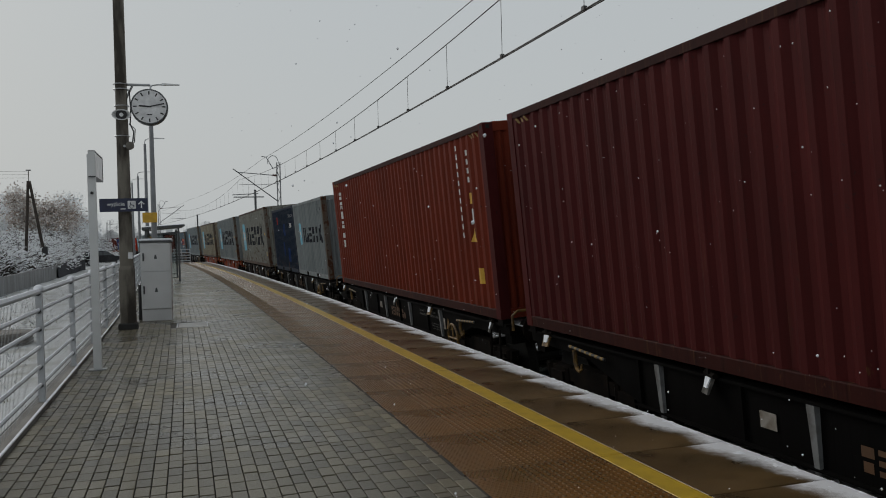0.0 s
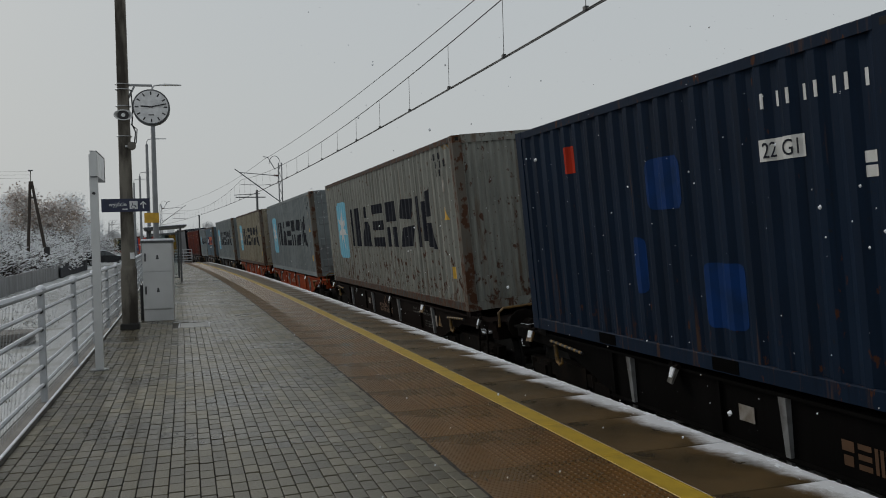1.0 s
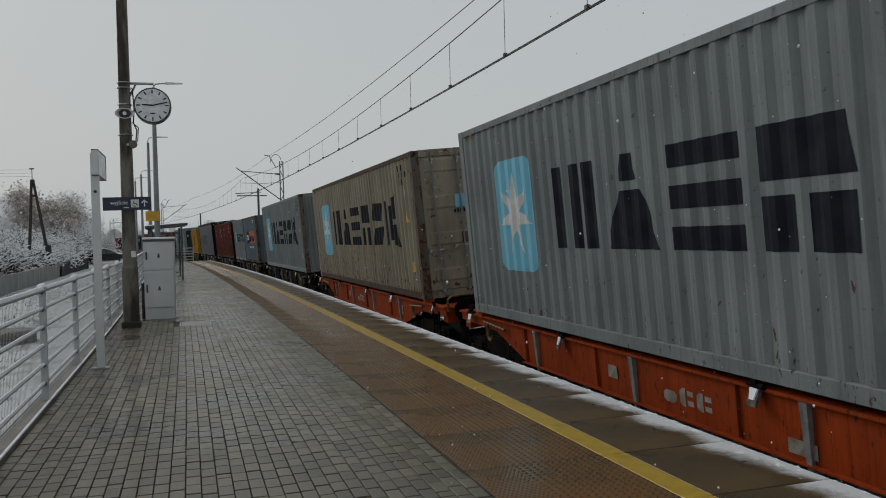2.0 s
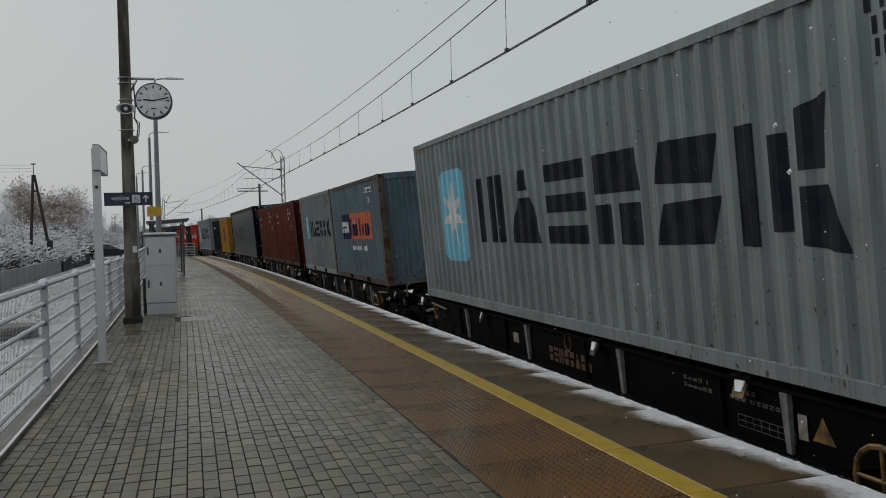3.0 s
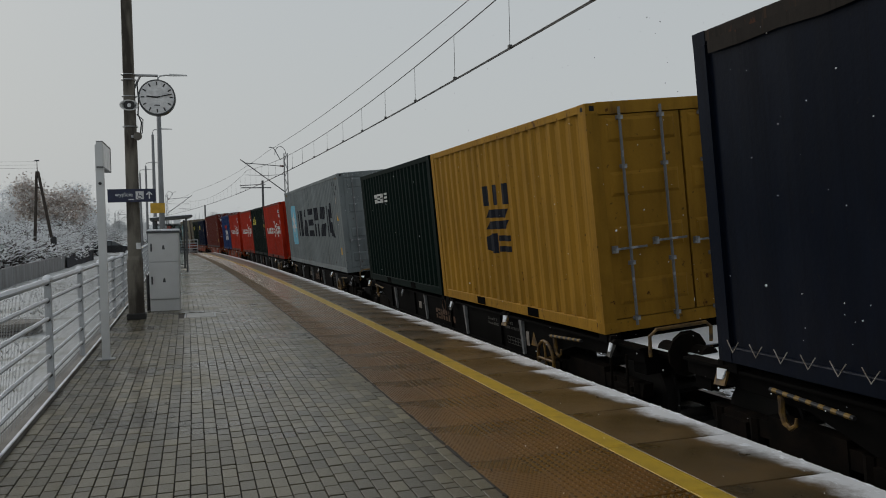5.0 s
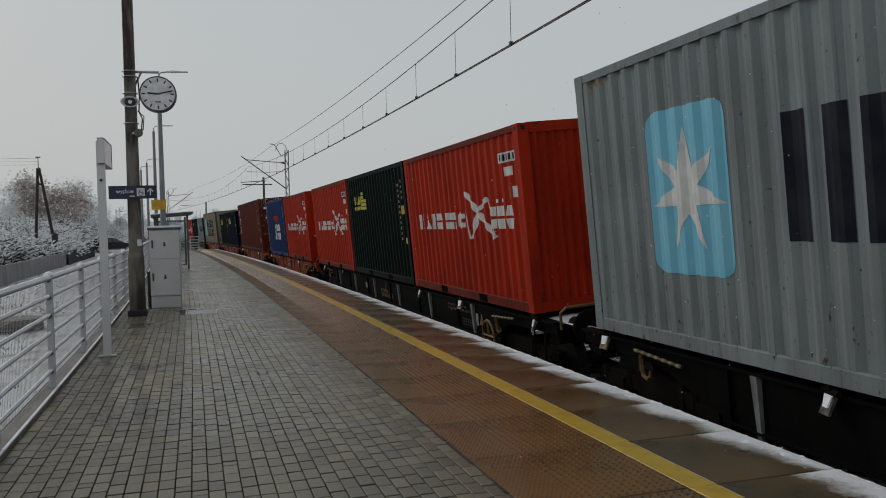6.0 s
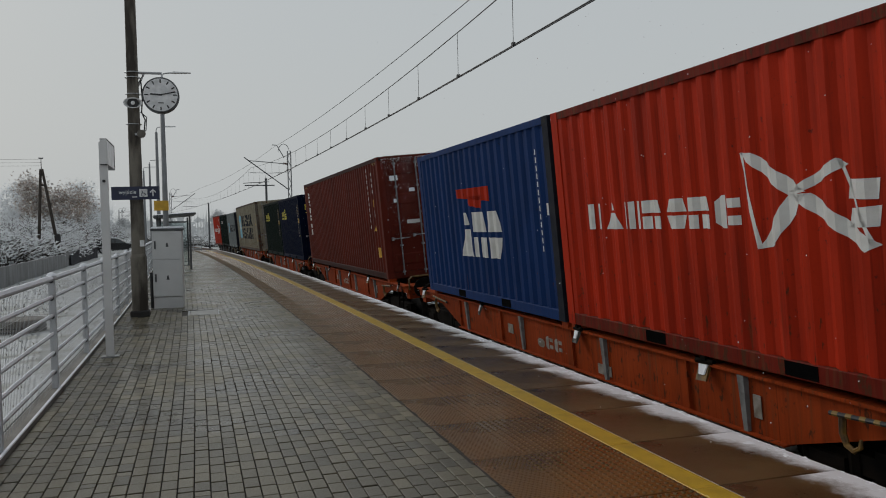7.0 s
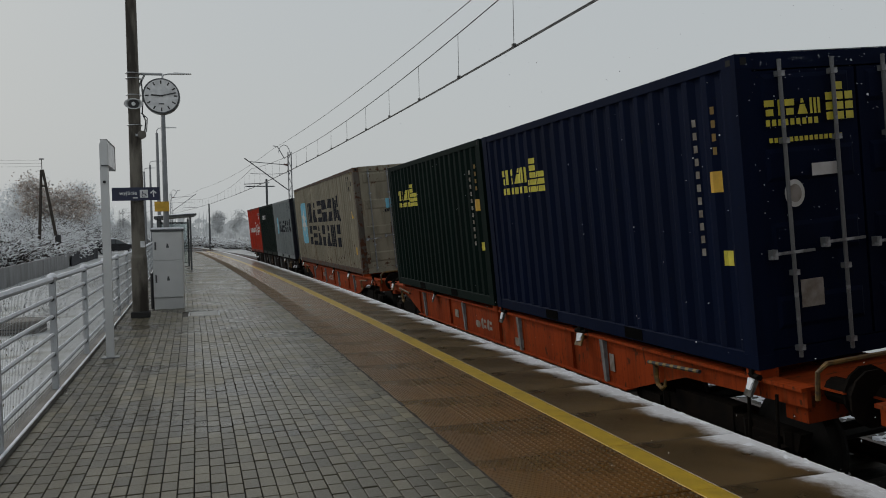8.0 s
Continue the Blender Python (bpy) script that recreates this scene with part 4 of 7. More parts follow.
def car():
    root = thing("car", "black estate car with snow on its roof", "car", at=pose(slope(186) * 88, 88, -0.38))
    paint = material("black_car_paint", (0.012, 0.013, 0.016), 0.25, fine=0.05)
    body = Shape()
    prof = [(-2.12, 0.35), (-2.14, 0.80), (-1.98, 0.98), (0.75, 1.0), (1.9, 0.88), (2.14, 0.62), (2.12, 0.35)]
    top = [(-2.0, 0.98), (-1.75, 1.42), (-1.4, 1.50), (-0.2, 1.50), (0.25, 1.38), (0.95, 0.99)]
    for pr, w, w2 in ((prof, 0.86, 0.86), (top, 0.78, 0.64)):
        n = len(body.v)
        m = len(pr)
        zs = [p[1] for p in pr]
        for sy in (-1, 1):
            for x, z in pr:
                k = (z - min(zs)) / (max(zs) - min(zs))
                body.v.append((x, sy * (w + (w2 - w) * k), z))
        for i in range(m):
            j = (i + 1) % m
            body.f.append((n + i, n + j, n + m + j, n + m + i))
        body.f.append(tuple(n + i for i in reversed(range(m))))
        body.f.append(tuple(n + m + i for i in range(m)))
    part("body", body, paint, root)
    gl = material("dark_car_glass", (0.05, 0.06, 0.065), 0.08)
    for x0, x1, x2, x3 in ((-1.75, -1.0, -0.98, -1.5), (-0.92, -0.15, -0.15, -0.92), (-0.08, 0.75, 0.22, -0.08)):
        part("side_window", Shape().quad((x0, -0.79, 1.03), (x1, -0.79, 1.03), (x2, -0.68, 1.42), (x3, -0.68, 1.42)), gl, root, "dark side window")
    part("roof_snow", Shape().slab(-1.7, -0.6, 1.50, -0.1, 0.6, 1.60, 0.04), SNOW, root, "snow on the roof")
    part("bonnet_snow", Shape().hexa([(0.95, -0.7, 0.99), (1.9, -0.7, 0.89), (1.9, 0.7, 0.89), (0.95, 0.7, 0.99), (0.98, -0.66, 1.03), (1.86, -0.66, 0.93), (1.86, 0.66, 0.93), (0.98, 0.66, 1.03)]), SNOW, root, "thin snow on the bonnet")
    for x in (-1.3, 1.35):
        for yy in (-0.8, 0.8):
            wl = part("wheel", Shape().tube([(x, yy - 0.1, 0.32), (x, yy + 0.1, 0.32)], 0.32, 20), DARK, root)
            part("rim", Shape().tube([(x, yy - 0.11, 0.32), (x, yy + 0.11, 0.32)], 0.2, 14), GALV, wl)


car()
ring = thing("well_ring", "low concrete well ring in the snowy grass", "well", at=pose(-3.75, 18.6, -0.45))
part("ring", Shape().tube([(0, 0, 0), (0, 0, 0.28)], 0.55, 24), CONCRETE, ring)
part("cover", Shape().tube([(0, 0, 0.281), (0, 0, 0.34)], [0.6, 0.57], 24), CONCRETE, ring)
for z in (0.05, 0.12, 0.19):
    part("groove", Shape().tube([(0.555 * math.cos(a * math.pi / 12), 0.555 * math.sin(a * math.pi / 12), z) for a in range(25)], 0.012, 5), DARK, ring)

# rough grass and snow tufts beside the fence
def tufts():
    s, w, r = Shape(), Shape(), random.Random(3)
    for i in range(2600):
        y = 4 + 40 * r.random() ** 1.4
        x = curve_x(-1.62 - 5.2 * r.random(), y)
        z = -0.42
        for j in range(2):
            a = r.uniform(0, 6.28)
            h = r.uniform(0.02, 0.09)
            tx, ty = x + math.cos(a) * h * 0.7, y + math.sin(a) * h * 0.7
            (w if r.random() < 0.82 else s).quad((x - 0.008, y, z), (x + 0.008, y, z), (tx + 0.006, ty, z + h + 0.04), (tx - 0.006, ty, z + h + 0.04))
    return s, w


g1, g2 = tufts()
single("grass", g1, material("dead_wet_grass", (0.16, 0.14, 0.08), 0.9, per_island=0.5), "dead grass blades", "grass", kind="stuff")
single("snowy_grass", g2, material("snow_coated_grass", (0.55, 0.57, 0.59), 0.9, per_island=0.3), "grass blades coated with snow", "grass", kind="stuff")

# ================= beyond the track =================
def yard_fence():
    root = thing("yard_fence", "dark brown concrete fence with white baluster openings", "fence")
    brown = material("dark_brown_fence_concrete", (0.030, 0.022, 0.018), 0.7, fine=0.2)
    bal = Shape()
    for i in range(9):
        bal.tube([(-0.085, 0.38 + i * 0.155, 0.62), (-0.085, 0.38 + i * 0.155, 0.70), (-0.085, 0.38 + i * 0.155, 0.78)], [0.035, 0.05, 0.03], 6)
        bal.tube([(-0.085, 0.38 + i * 0.155, 0.83), (-0.085, 0.38 + i * 0.155, 0.90)], 0.03, 6)
    bm_ = bal.mesh("balusters", WHITE)
    pm = Shape().slab(-0.05, 0.06, 0, 0.05, 1.94, 1.22, 0.01).mesh("panel", brown)
    qm = Shape().slab(-0.09, -0.06, 0, 0.09, 0.06, 1.32, 0.02).mesh("post", brown)
    cm = Shape().slab(-0.08, 0.0, 1.22, 0.08, 2.0, 1.26, 0.01).mesh("cap_snow", SNOW)
    for i in range(-2, 34):
        y = i * 2.0
        m = along(23.0, y, -1.22)
        part("panel", pm, None, root).matrix_basis = m
        part("post", qm, None, root).matrix_basis = m
        part("cap_snow", cm, None, root, "snow on the coping").matrix_basis = m
        tagged(part("balusters", bm_, None, root, "white balusters"), kind="stuff").matrix_basis = m


yard_fence()


def shed(x, y, w, d, h, label, wall_mat):
    root = thing("shed", label, "shed", "sheds beyond the track", at=pose(x, y, -1.2))
    part("wall", Shape().box(-w / 2, -d / 2, 0, w / 2, d / 2, h), wall_mat, root)
    part("roof", Shape().hexa([(-w / 2 - 0.3, -d / 2 - 0.3, h), (w / 2 + 0.3, -d / 2 - 0.3, h + 0.5), (w / 2 + 0.3, d / 2 + 0.3, h + 0.5), (-w / 2 - 0.3, d / 2 + 0.3, h),
                               (-w / 2 - 0.3, -d / 2 - 0.3, h + 0.08), (w / 2 + 0.3, -d / 2 - 0.3, h + 0.58), (w / 2 + 0.3, d / 2 + 0.3, h + 0.58), (-w / 2 - 0.3, d / 2 + 0.3, h + 0.08)]), DARK, root)
    part("roof_snow", Shape().hexa([(-w / 2 - 0.25, -d / 2 - 0.25, h + 0.085), (w / 2 + 0.25, -d / 2 - 0.25, h + 0.585), (w / 2 + 0.25, d / 2 + 0.25, h + 0.585), (-w / 2 - 0.25, d / 2 + 0.25, h + 0.085),
                                    (-w / 2 - 0.2, -d / 2 - 0.2, h + 0.2), (w / 2 + 0.2, -d / 2 - 0.2, h + 0.7), (w / 2 + 0.2, d / 2 + 0.2, h + 0.7), (-w / 2 - 0.2, d / 2 + 0.2, h + 0.2)]), SNOW, root, "thick snow")
    part("door", Shape().slab(-w / 2 - 0.03, -0.5, 0, -w / 2 - 0.004, 0.5, 1.95, 0.004), BARK, root)


BROWN_WALL = material("brown_board_wall", (0.06, 0.042, 0.032), 0.8, color2=(0.035, 0.025, 0.02), scale=5, fine=0.3, stretch=(1, 4, 0.3))
shed(29, 25, 6, 8, 2.2, "brown boarded shed with a snow-covered roof", BROWN_WALL)
shed(33, 36, 6, 9, 2.1, "grey rendered shed with a snow-covered roof", PANEL_GREY)


def house():
    root = thing("house", "rendered house with a steep snow-covered roof", "house", at=pose(40, 47, -1.2))
    part("wall", Shape().box(-4, -5, 0, 4, 5, 3.2), PANEL_GREY, root)
    part("gable", Shape().hexa([(-4, -5, 3.2), (4, -5, 3.2), (4, -4.8, 3.2), (-4, -4.8, 3.2), (-0.05, -5, 6.4), (0.05, -5, 6.4), (0.05, -4.8, 6.4), (-0.05, -4.8, 6.4)]), PANEL_GREY, root)
    for sx in (-1, 1):
        part("roof", Shape().hexa([(sx * 4.5, -5.4, 2.8), (0, -5.4, 6.5), (0, 5.4, 6.5), (sx * 4.5, 5.4, 2.8), (sx * 4.5, -5.4, 3.0), (0, -5.4, 6.75), (0, 5.4, 6.75), (sx * 4.5, 5.4, 3.0)]), SNOW, root, "snow-covered roof slope")
    for y in (-2.5, 2.0):
        part("window", Shape().slab(-4.03, y - 0.6, 1.1, -4.004, y + 0.6, 2.4, 0.004), material("dark_pane", (0.03, 0.035, 0.04), 0.1), root)


house()


def conifer(x, y, h, seed):
    r = random.Random(seed)
    root = thing("spruce", "dark spruce with snow on its branches", "tree", "spruces beyond the track", at=pose(x, y, -1.2))
    part("trunk", Shape().tube([(0, 0, 0), (0, 0, h)], [h * 0.02, 0.02], 6), BARK, root)
    c = Shape()
    n = int(h * 7)
    for i in range(n):
        z = h * (0.12 + 0.86 * i / n)
        reach = (h - z) * 0.30 + 0.15
        for k in range(6):
            a = r.uniform(0, 6.28)
            d = Vector((math.cos(a), math.sin(a), -0.25 + r.uniform(-0.1, 0.15)))
            L = reach * r.uniform(0.6, 1.1)
            side = Vector((-math.sin(a), math.cos(a), 0))
            for q in range(7):
                p = Vector((0, 0, z)) + d * L * (q + 0.5) / 7 + side * r.gauss(0, 0.08) + Vector((0, 0, r.gauss(0, 0.04)))
                w = 0.10 + 0.10 * (1 - q / 7)
                u = side * w * r.choice((-1, 1)) + d * 0.14
                c.quad(p, p + u * 0.6 + Vector((0, 0, 0.05)), p + u * 1.4, p + u * 0.7 - Vector((0, 0, 0.08)))
    tagged(part("crown", c, NEEDLE, root), kind="stuff")


for i, (x, y, h) in enumerate(((33.5, 33.5, 6.8), (36, 32.5, 7.2), (38, 35, 6.6), (34, 27, 6.2), (39, 28, 7.0), (42, 38, 7.5))):
    conifer(x, y, h, 70 + i)
for i, (x, y, w, h) in enumerate(((27.5, 29.5, 5, 4.0), (29, 33, 5, 4.2), (31, 22, 4.5, 3.8), (26.5, 18, 4.5, 3.6))):
    shrub("frosted garden bush behind the fence", x, y, -1.2, w, h, 90 + i, 200)
garden_line = thing("power_line", "wooden power-line poles with thin wires above the gardens", "power line")
for yy in (-40, 75):
    part("pole", Shape().tube([(31.4, yy, -1.4), (31.4, yy, 7.2)], [0.14, 0.09], 8), BARK, garden_line)
    part("crossarm", Shape().box(30.6, yy - 0.05, 5.1, 32.6, yy + 0.05, 5.2).box(31.35, yy - 0.05, 5.2, 31.45, yy + 0.05, 6.7), BARK, garden_line)
for k in range(5):
    part("wire", strand([(31 + 0.3 * k, -40, 5.2 + 0.32 * k), (31 + 0.3 * k, 20, 4.9 + 0.32 * k), (31 + 0.3 * k, 75, 5.2 + 0.32 * k)], 0.012), WIRE, garden_line)

# snowy scrub and woods with mist in their colour, where the line curves away
rs = random.Random(12)
for i in range(16):
    yy = 96 + 7.5 * i
    shrub("snowy scrub beside the far track", curve_x(11.0 + rs.uniform(0, 9), yy), yy, -1.0, rs.uniform(4, 7), rs.uniform(1.8, 3.4), 120 + i, 120)
for i in range(8):
    yy = 92 + 9 * i
    shrub("snowy scrub on the bank inside the curve", curve_x(-4.5 - rs.uniform(0, 4), yy), yy, -0.7, rs.uniform(3.5, 6), rs.uniform(1.6, 3.0), 150 + i, 120)
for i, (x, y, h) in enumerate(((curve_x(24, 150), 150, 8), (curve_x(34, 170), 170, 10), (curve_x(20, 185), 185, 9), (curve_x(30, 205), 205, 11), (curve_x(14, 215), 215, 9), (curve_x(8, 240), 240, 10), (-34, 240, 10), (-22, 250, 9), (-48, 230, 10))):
    tree("bare tree beside the far line with haze painted into its colour", x, y, -0.8, h * 0.68, 200 + i, HAZE_PAINTED, 5, 0.16, HAZE_PAINTED, 0.5, 4)


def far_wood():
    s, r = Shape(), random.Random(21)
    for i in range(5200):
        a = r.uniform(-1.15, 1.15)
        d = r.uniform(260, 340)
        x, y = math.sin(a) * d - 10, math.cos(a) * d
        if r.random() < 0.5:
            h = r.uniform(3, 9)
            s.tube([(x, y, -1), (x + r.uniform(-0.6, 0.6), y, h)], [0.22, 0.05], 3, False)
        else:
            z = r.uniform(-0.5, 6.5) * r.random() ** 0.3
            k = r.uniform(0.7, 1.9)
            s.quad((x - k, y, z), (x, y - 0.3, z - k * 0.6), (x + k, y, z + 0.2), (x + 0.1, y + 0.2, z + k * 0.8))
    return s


# haze over the horizon wood is part of its pale colour
single("far_wood", far_wood(), HAZE_PAINTED, "bare wood on the horizon painted pale as if through haze", "woods", kind="stuff")

# ================= falling snow =================
def snowfall():
    s, r = Shape(), random.Random(77)
    for i in range(3000):
        y = 1.2 + 12 * r.random() ** 1.3
        x = 0.05 * y + r.random() * (1.0 * y + 1.5)
        z = r.uniform(-1.0, 14.0)
        k = r.uniform(0.0018, 0.0046)
        s.tube([(x, y, z - k), (x, y, z), (x + k * 0.4, y, z + k)], [k * 0.3, k, k * 0.3], 5)
    return s


flakes = single("falling_snow", snowfall(), SNOW, "falling snowflakes in the air", "snow", kind="stuff")



# ================= the train =================
CANT = 4.6                        # the track leans towards the platform in the curve
RAIL_X, RAIL_Z = 5.68, -0.69      # middle of the track, top of rail
DECK = 1.17                       # underside of the containers above the rail
CW = 2.438                        # container width


def travelled(t):
    """Metres run since the start; the driver's speed wavers slightly about 27 m/s."""
    drift = np.interp(t, (0, 0.5, 1, 1.5, 1.75, 2.25, 3, 3.5, 4, 4.5, 5.25, 6, 6.5, 7, 7.5, 8),
                      (-0.05, 0.21, 0.05, 0.03, 0.2, 0.1, 0.05, 0.26, 0.0, 0.05, 0.0, 0.06, 0.25, 0.06, 0.38, 0.0))
    return 27.017 * t - 0.0094 * t * t + float(drift)


def on_track(y):
    return pose(curve_x(RAIL_X, y), y, RAIL_Z, 0, 0, math.degrees(math.atan(BEND * y))) @ pose(0, 0, 0, 0, -CANT, 0)


PITCH = 0.278


def side_profile(length):
    """Corrugated side: (y, depth) break points from end post to end post."""
    pts, y, end = [(0.16, 0.0)], 0.20, length - 0.16
    n = int((end - 0.24) / PITCH)
    step = (end - 0.24) / n
    for i in range(n):
        a = 0.20 + i * step
        pts += [(a, 0.0), (a + 0.26 * step, 0.036), (a + 0.5 * step, 0.036), (a + 0.76 * step, 0.0)]
    return pts + [(end, 0.0)]


def depth_at(prof, y):
    for (ya, da), (yb, db) in zip(prof, prof[1:]):
        if ya <= y <= yb:
            return da + (db - da) * (y - ya) / max(1e-9, yb - ya)
    return 0.0


def clip(poly, lo, hi):
    for sign, lim in ((1, lo), (-1, -hi)):
        out = []
        for i, p in enumerate(poly):
            q = poly[(i + 1) % len(poly)]
            a, b = sign * p[0] - lim, sign * q[0] - lim
            if a >= 0:
                out.append(p)
            if a * b < 0:
                k = a / (a - b)
                out.append((lim * sign, p[1] + (q[1] - p[1]) * k))
        poly = out
        if len(poly) < 3:
            return []
    return poly


def on_side(polys, length, proud=0.004, flat=False):
    """Painted shapes (convex outlines of y, z) that follow the corrugation of the side towards the platform."""
    prof, s = side_profile(length), Shape()
    if flat:
        prof = [(0.0, 0.008), (length, 0.008)]
    for poly in polys:
        for (ya, da), (yb, db) in zip(prof, prof[1:]):
            if yb - ya < 1e-6:
                continue
            c = clip(poly, ya, yb)
            if c:
                pts = [(-CW / 2 + 0.012 + da + (db - da) * (y - ya) / (yb - ya) - proud, y, z) for y, z in c]
                s.quad(*pts)
    return s


MESHES = {}


def shared(key, build):
    if key not in MESHES:
        MESHES[key] = build().mesh(key[0])
    return MESHES[key]


def container(label, length, height, mat, door_near=False, post_mat=None, group="freight containers", curtain=False):
    """A container whose near lower edge is at local y = 0; x = 0 is the middle of the track."""
    root = thing("freight_container", label, "container", group)
    hw = CW / 2
    k = (round(length, 2), round(height, 2))
    post_mat = post_mat or mat

    def side():
        s, prof = Shape(), side_profile(length)
        for (ya, da), (yb, db) in zip(prof, prof[1:]):
            if curtain:
                da, db = (0.012 + 0.014 * (0.5 + 0.5 * noise.noise((0.7, q * 0.9, 3.0))) + 0.010 * (0.5 + 0.5 * noise.noise((0.7, q * 3.1, 8.0))) for q in (ya, yb))
            xa, xb = -hw + 0.012 + da, -hw + 0.012 + db
            s.quad((xa, ya, 0.12), (xa, ya, height - 0.09), (xb, yb, height - 0.09), (xb, yb, 0.12))
        return s

    def wall():
        s, n = Shape(), 16
        step = (CW - 0.28) / n
        for i in range(n):
            a = -hw + 0.14 + i * step
            pr = [(a, 0.02), (a + 0.3 * step, 0.055), (a + 0.5 * step, 0.055), (a + 0.8 * step, 0.02), (a + step, 0.02)]
            for (xa, ya), (xb, yb) in zip(pr, pr[1:]):
                s.quad((xa, ya, 0.14), (xb, yb, 0.14), (xb, yb, height - 0.1), (xa, ya, height - 0.1))
        return s

    def roof():
        s, n = Shape(), int(length / 0.25)
        for i in range(n):
            a, b = 0.1 + (length - 0.2) * i / n, 0.1 + (length - 0.2) * (i + 1) / n
            m1, m2 = a + (b - a) * 0.35, a + (b - a) * 0.65
            for (ya, za), (yb, zb) in (((a, 0), (m1, 0.015)), ((m1, 0.015), (m2, 0.015)), ((m2, 0.015), (b, 0))):
                s.quad((-hw + 0.05, ya, height - 0.04 + za), (hw - 0.05, ya, height - 0.04 + za), (hw - 0.05, yb, height - 0.04 + zb), (-hw + 0.05, yb, height - 0.04 + zb))
        return s

    near = part("side_panel", shared(("side_panel", *k, curtain), side), mat, root)
    far = part("side_panel", near.data, mat, root)
    far.matrix_basis = pose(0, length, 0, 0, 0, 180)
    part("roof", shared(("roof", *k), roof), mat, root)
    ends = [(0, 0)] if not door_near else []
    for y, turn in ends + [(length, 180)]:
        part("end_wall", shared(("end_wall", k[1]), wall), mat, root).matrix_basis = pose(0, y, 0, 0, 0, turn)
    post = shared(("corner_post", k[1]), lambda: Shape().slab(-0.08, 0.0, 0.11, 0.08, 0.165, height - 0.11, 0.004))
    cast = shared(("corner_casting",), lambda: Shape().box(-0.081, -0.003, 0, 0.081, 0.175, 0.118))
    rail = shared(("side_rail", k[0]), lambda: Shape().slab(-0.05, 0.17, 0, 0.05, length - 0.17, 0.14, 0.01))
    top = shared(("top_rail", k[0]), lambda: Shape().slab(-0.03, 0.17, -0.09, 0.03, length - 0.17, 0.0, 0.008))
    # thin blocks on the castings; their black paints the shade inside the openings
    hole = shared(("casting_hole",), lambda: Shape().slab(-0.0825, 0.055, 0.035, -0.07, 0.115, 0.085, 0.001))
    slot = shared(("casting_slot_shade",), lambda: Shape().slab(-0.03, -0.0045, 0.03, 0.03, 0.0, 0.09, 0.001))
    beam = shared(("end_beam",), lambda: Shape().box(-hw + 0.16, 0.01, 0, hw - 0.16, 0.12, 0.14))
    for sx in (-1, 1):
        for y, turn in ((0, 0), (length, 180)):
            m = pose(sx * (hw - 0.081), y, 0, 0, 0, turn)
            pm = post_mat if turn == 0 else mat
            part("corner_post", post, pm, root).matrix_basis = m
            part("corner_casting", cast, pm, root).matrix_basis = m
            upper = part("corner_casting", cast, pm, root)
            upper.matrix_basis = m @ pose(0, 0, height - 0.118)
            if sx < 0 and turn == 0:
                part("casting_hole", hole, HOLE_SHADE, upper, "black patch painting the shade in the lifting slot")
                part("casting_hole", slot, HOLE_SHADE, upper, "black patch painting the shade in the lifting slot")
        worn = mat in (STEEL_BLUE, GREY_RUSTY, GREY_BEIGE)
        # red rails get a darker paint that includes the bottom rail's shadow band
        part("bottom_rail", rail, GRIMY_RAIL if worn else SOOTY_SHADED_RED if mat in (DARK_RED, BROWN_RED, ORANGE_RED, DIRTY_RED) else GRIMY_SHADED_RED if mat == BRIGHT_RED else mat, root).matrix_basis = pose(sx * (hw - 0.055), 0, 0)
        part("top_rail", top, VALANCE if curtain else GRIMY_RAIL if worn else SOOTY_SHADED_RED if mat in (DARK_RED, BROWN_RED, ORANGE_RED, DIRTY_RED) else GRIMY_SHADED_RED if mat == BRIGHT_RED else mat, root).matrix_basis = pose(sx * (hw - 0.034), 0, height)
    for y, turn in ((0, 0), (length, 180)):
        for z in (0, height - 0.13):
            part("end_beam", beam, mat, root).matrix_basis = pose(0, y, z, 0, 0, turn)
    if door_near:
        def leaf():
            s = Shape().slab(0.015, 0.02, 0.15, 1.05, 0.06, height - 0.14, 0.005)
            for i in range(4):
                z = 0.3 + i * (height - 0.75) / 3
                s.hexa([(0.09, 0.021, z), (0.98, 0.021, z), (0.98, 0.021, z + 0.28), (0.09, 0.021, z + 0.28),
                        (0.12, 0.0, z + 0.04), (0.95, 0.0, z + 0.04), (0.95, 0.0, z + 0.24), (0.12, 0.0, z + 0.24)])
            return s
        door = shared(("door", k[1]), leaf)
        bar = shared(("locking_bar", k[1]), lambda: Shape().tube([(0, -0.03, 0.06), (0, -0.03, height - 0.06)], 0.017, 8))
        lever = shared(("lever",), lambda: Shape().box(-0.02, -0.055, 0, 0.40, -0.042, 0.024).box(-0.025, -0.06, -0.03, 0.025, 0.0, 0.05))
        keep = shared(("bar_keeper",), lambda: Shape().box(-0.034, -0.052, 0, 0.034, 0.0, 0.045))
        for x0 in (-1.065, 0.0):
            lf = part("door", door, mat, root)
            lf.matrix_basis = pose(x0, 0, 0)
            for bx, lv in ((0.25, 0.93), (0.78, 0.98)):
                b = part("locking_bar", bar, BAR_STEEL, lf, "galvanised locking bar")
                b.matrix_basis = pose(bx, 0, 0)
                part("handle", lever, BAR_STEEL, lf, "galvanised door lever").matrix_basis = pose(bx - 0.2, 0, lv)
                for z in (0.12, 0.75, height - 0.75, height - 0.2):
                    part("bracket", keep, BAR_STEEL, lf).matrix_basis = pose(bx, 0, z)
    return root


def bars(y0, y1, z0, z1, n, fill=0.8):
    """A row of n plain upright bars between y0 and y1."""
    w = (y1 - y0) / n
    return [[(y0 + i * w, z0), (y0 + i * w + w * fill, z0), (y0 + i * w + w * fill, z1), (y0 + i * w, z1)] for i in range(n)]


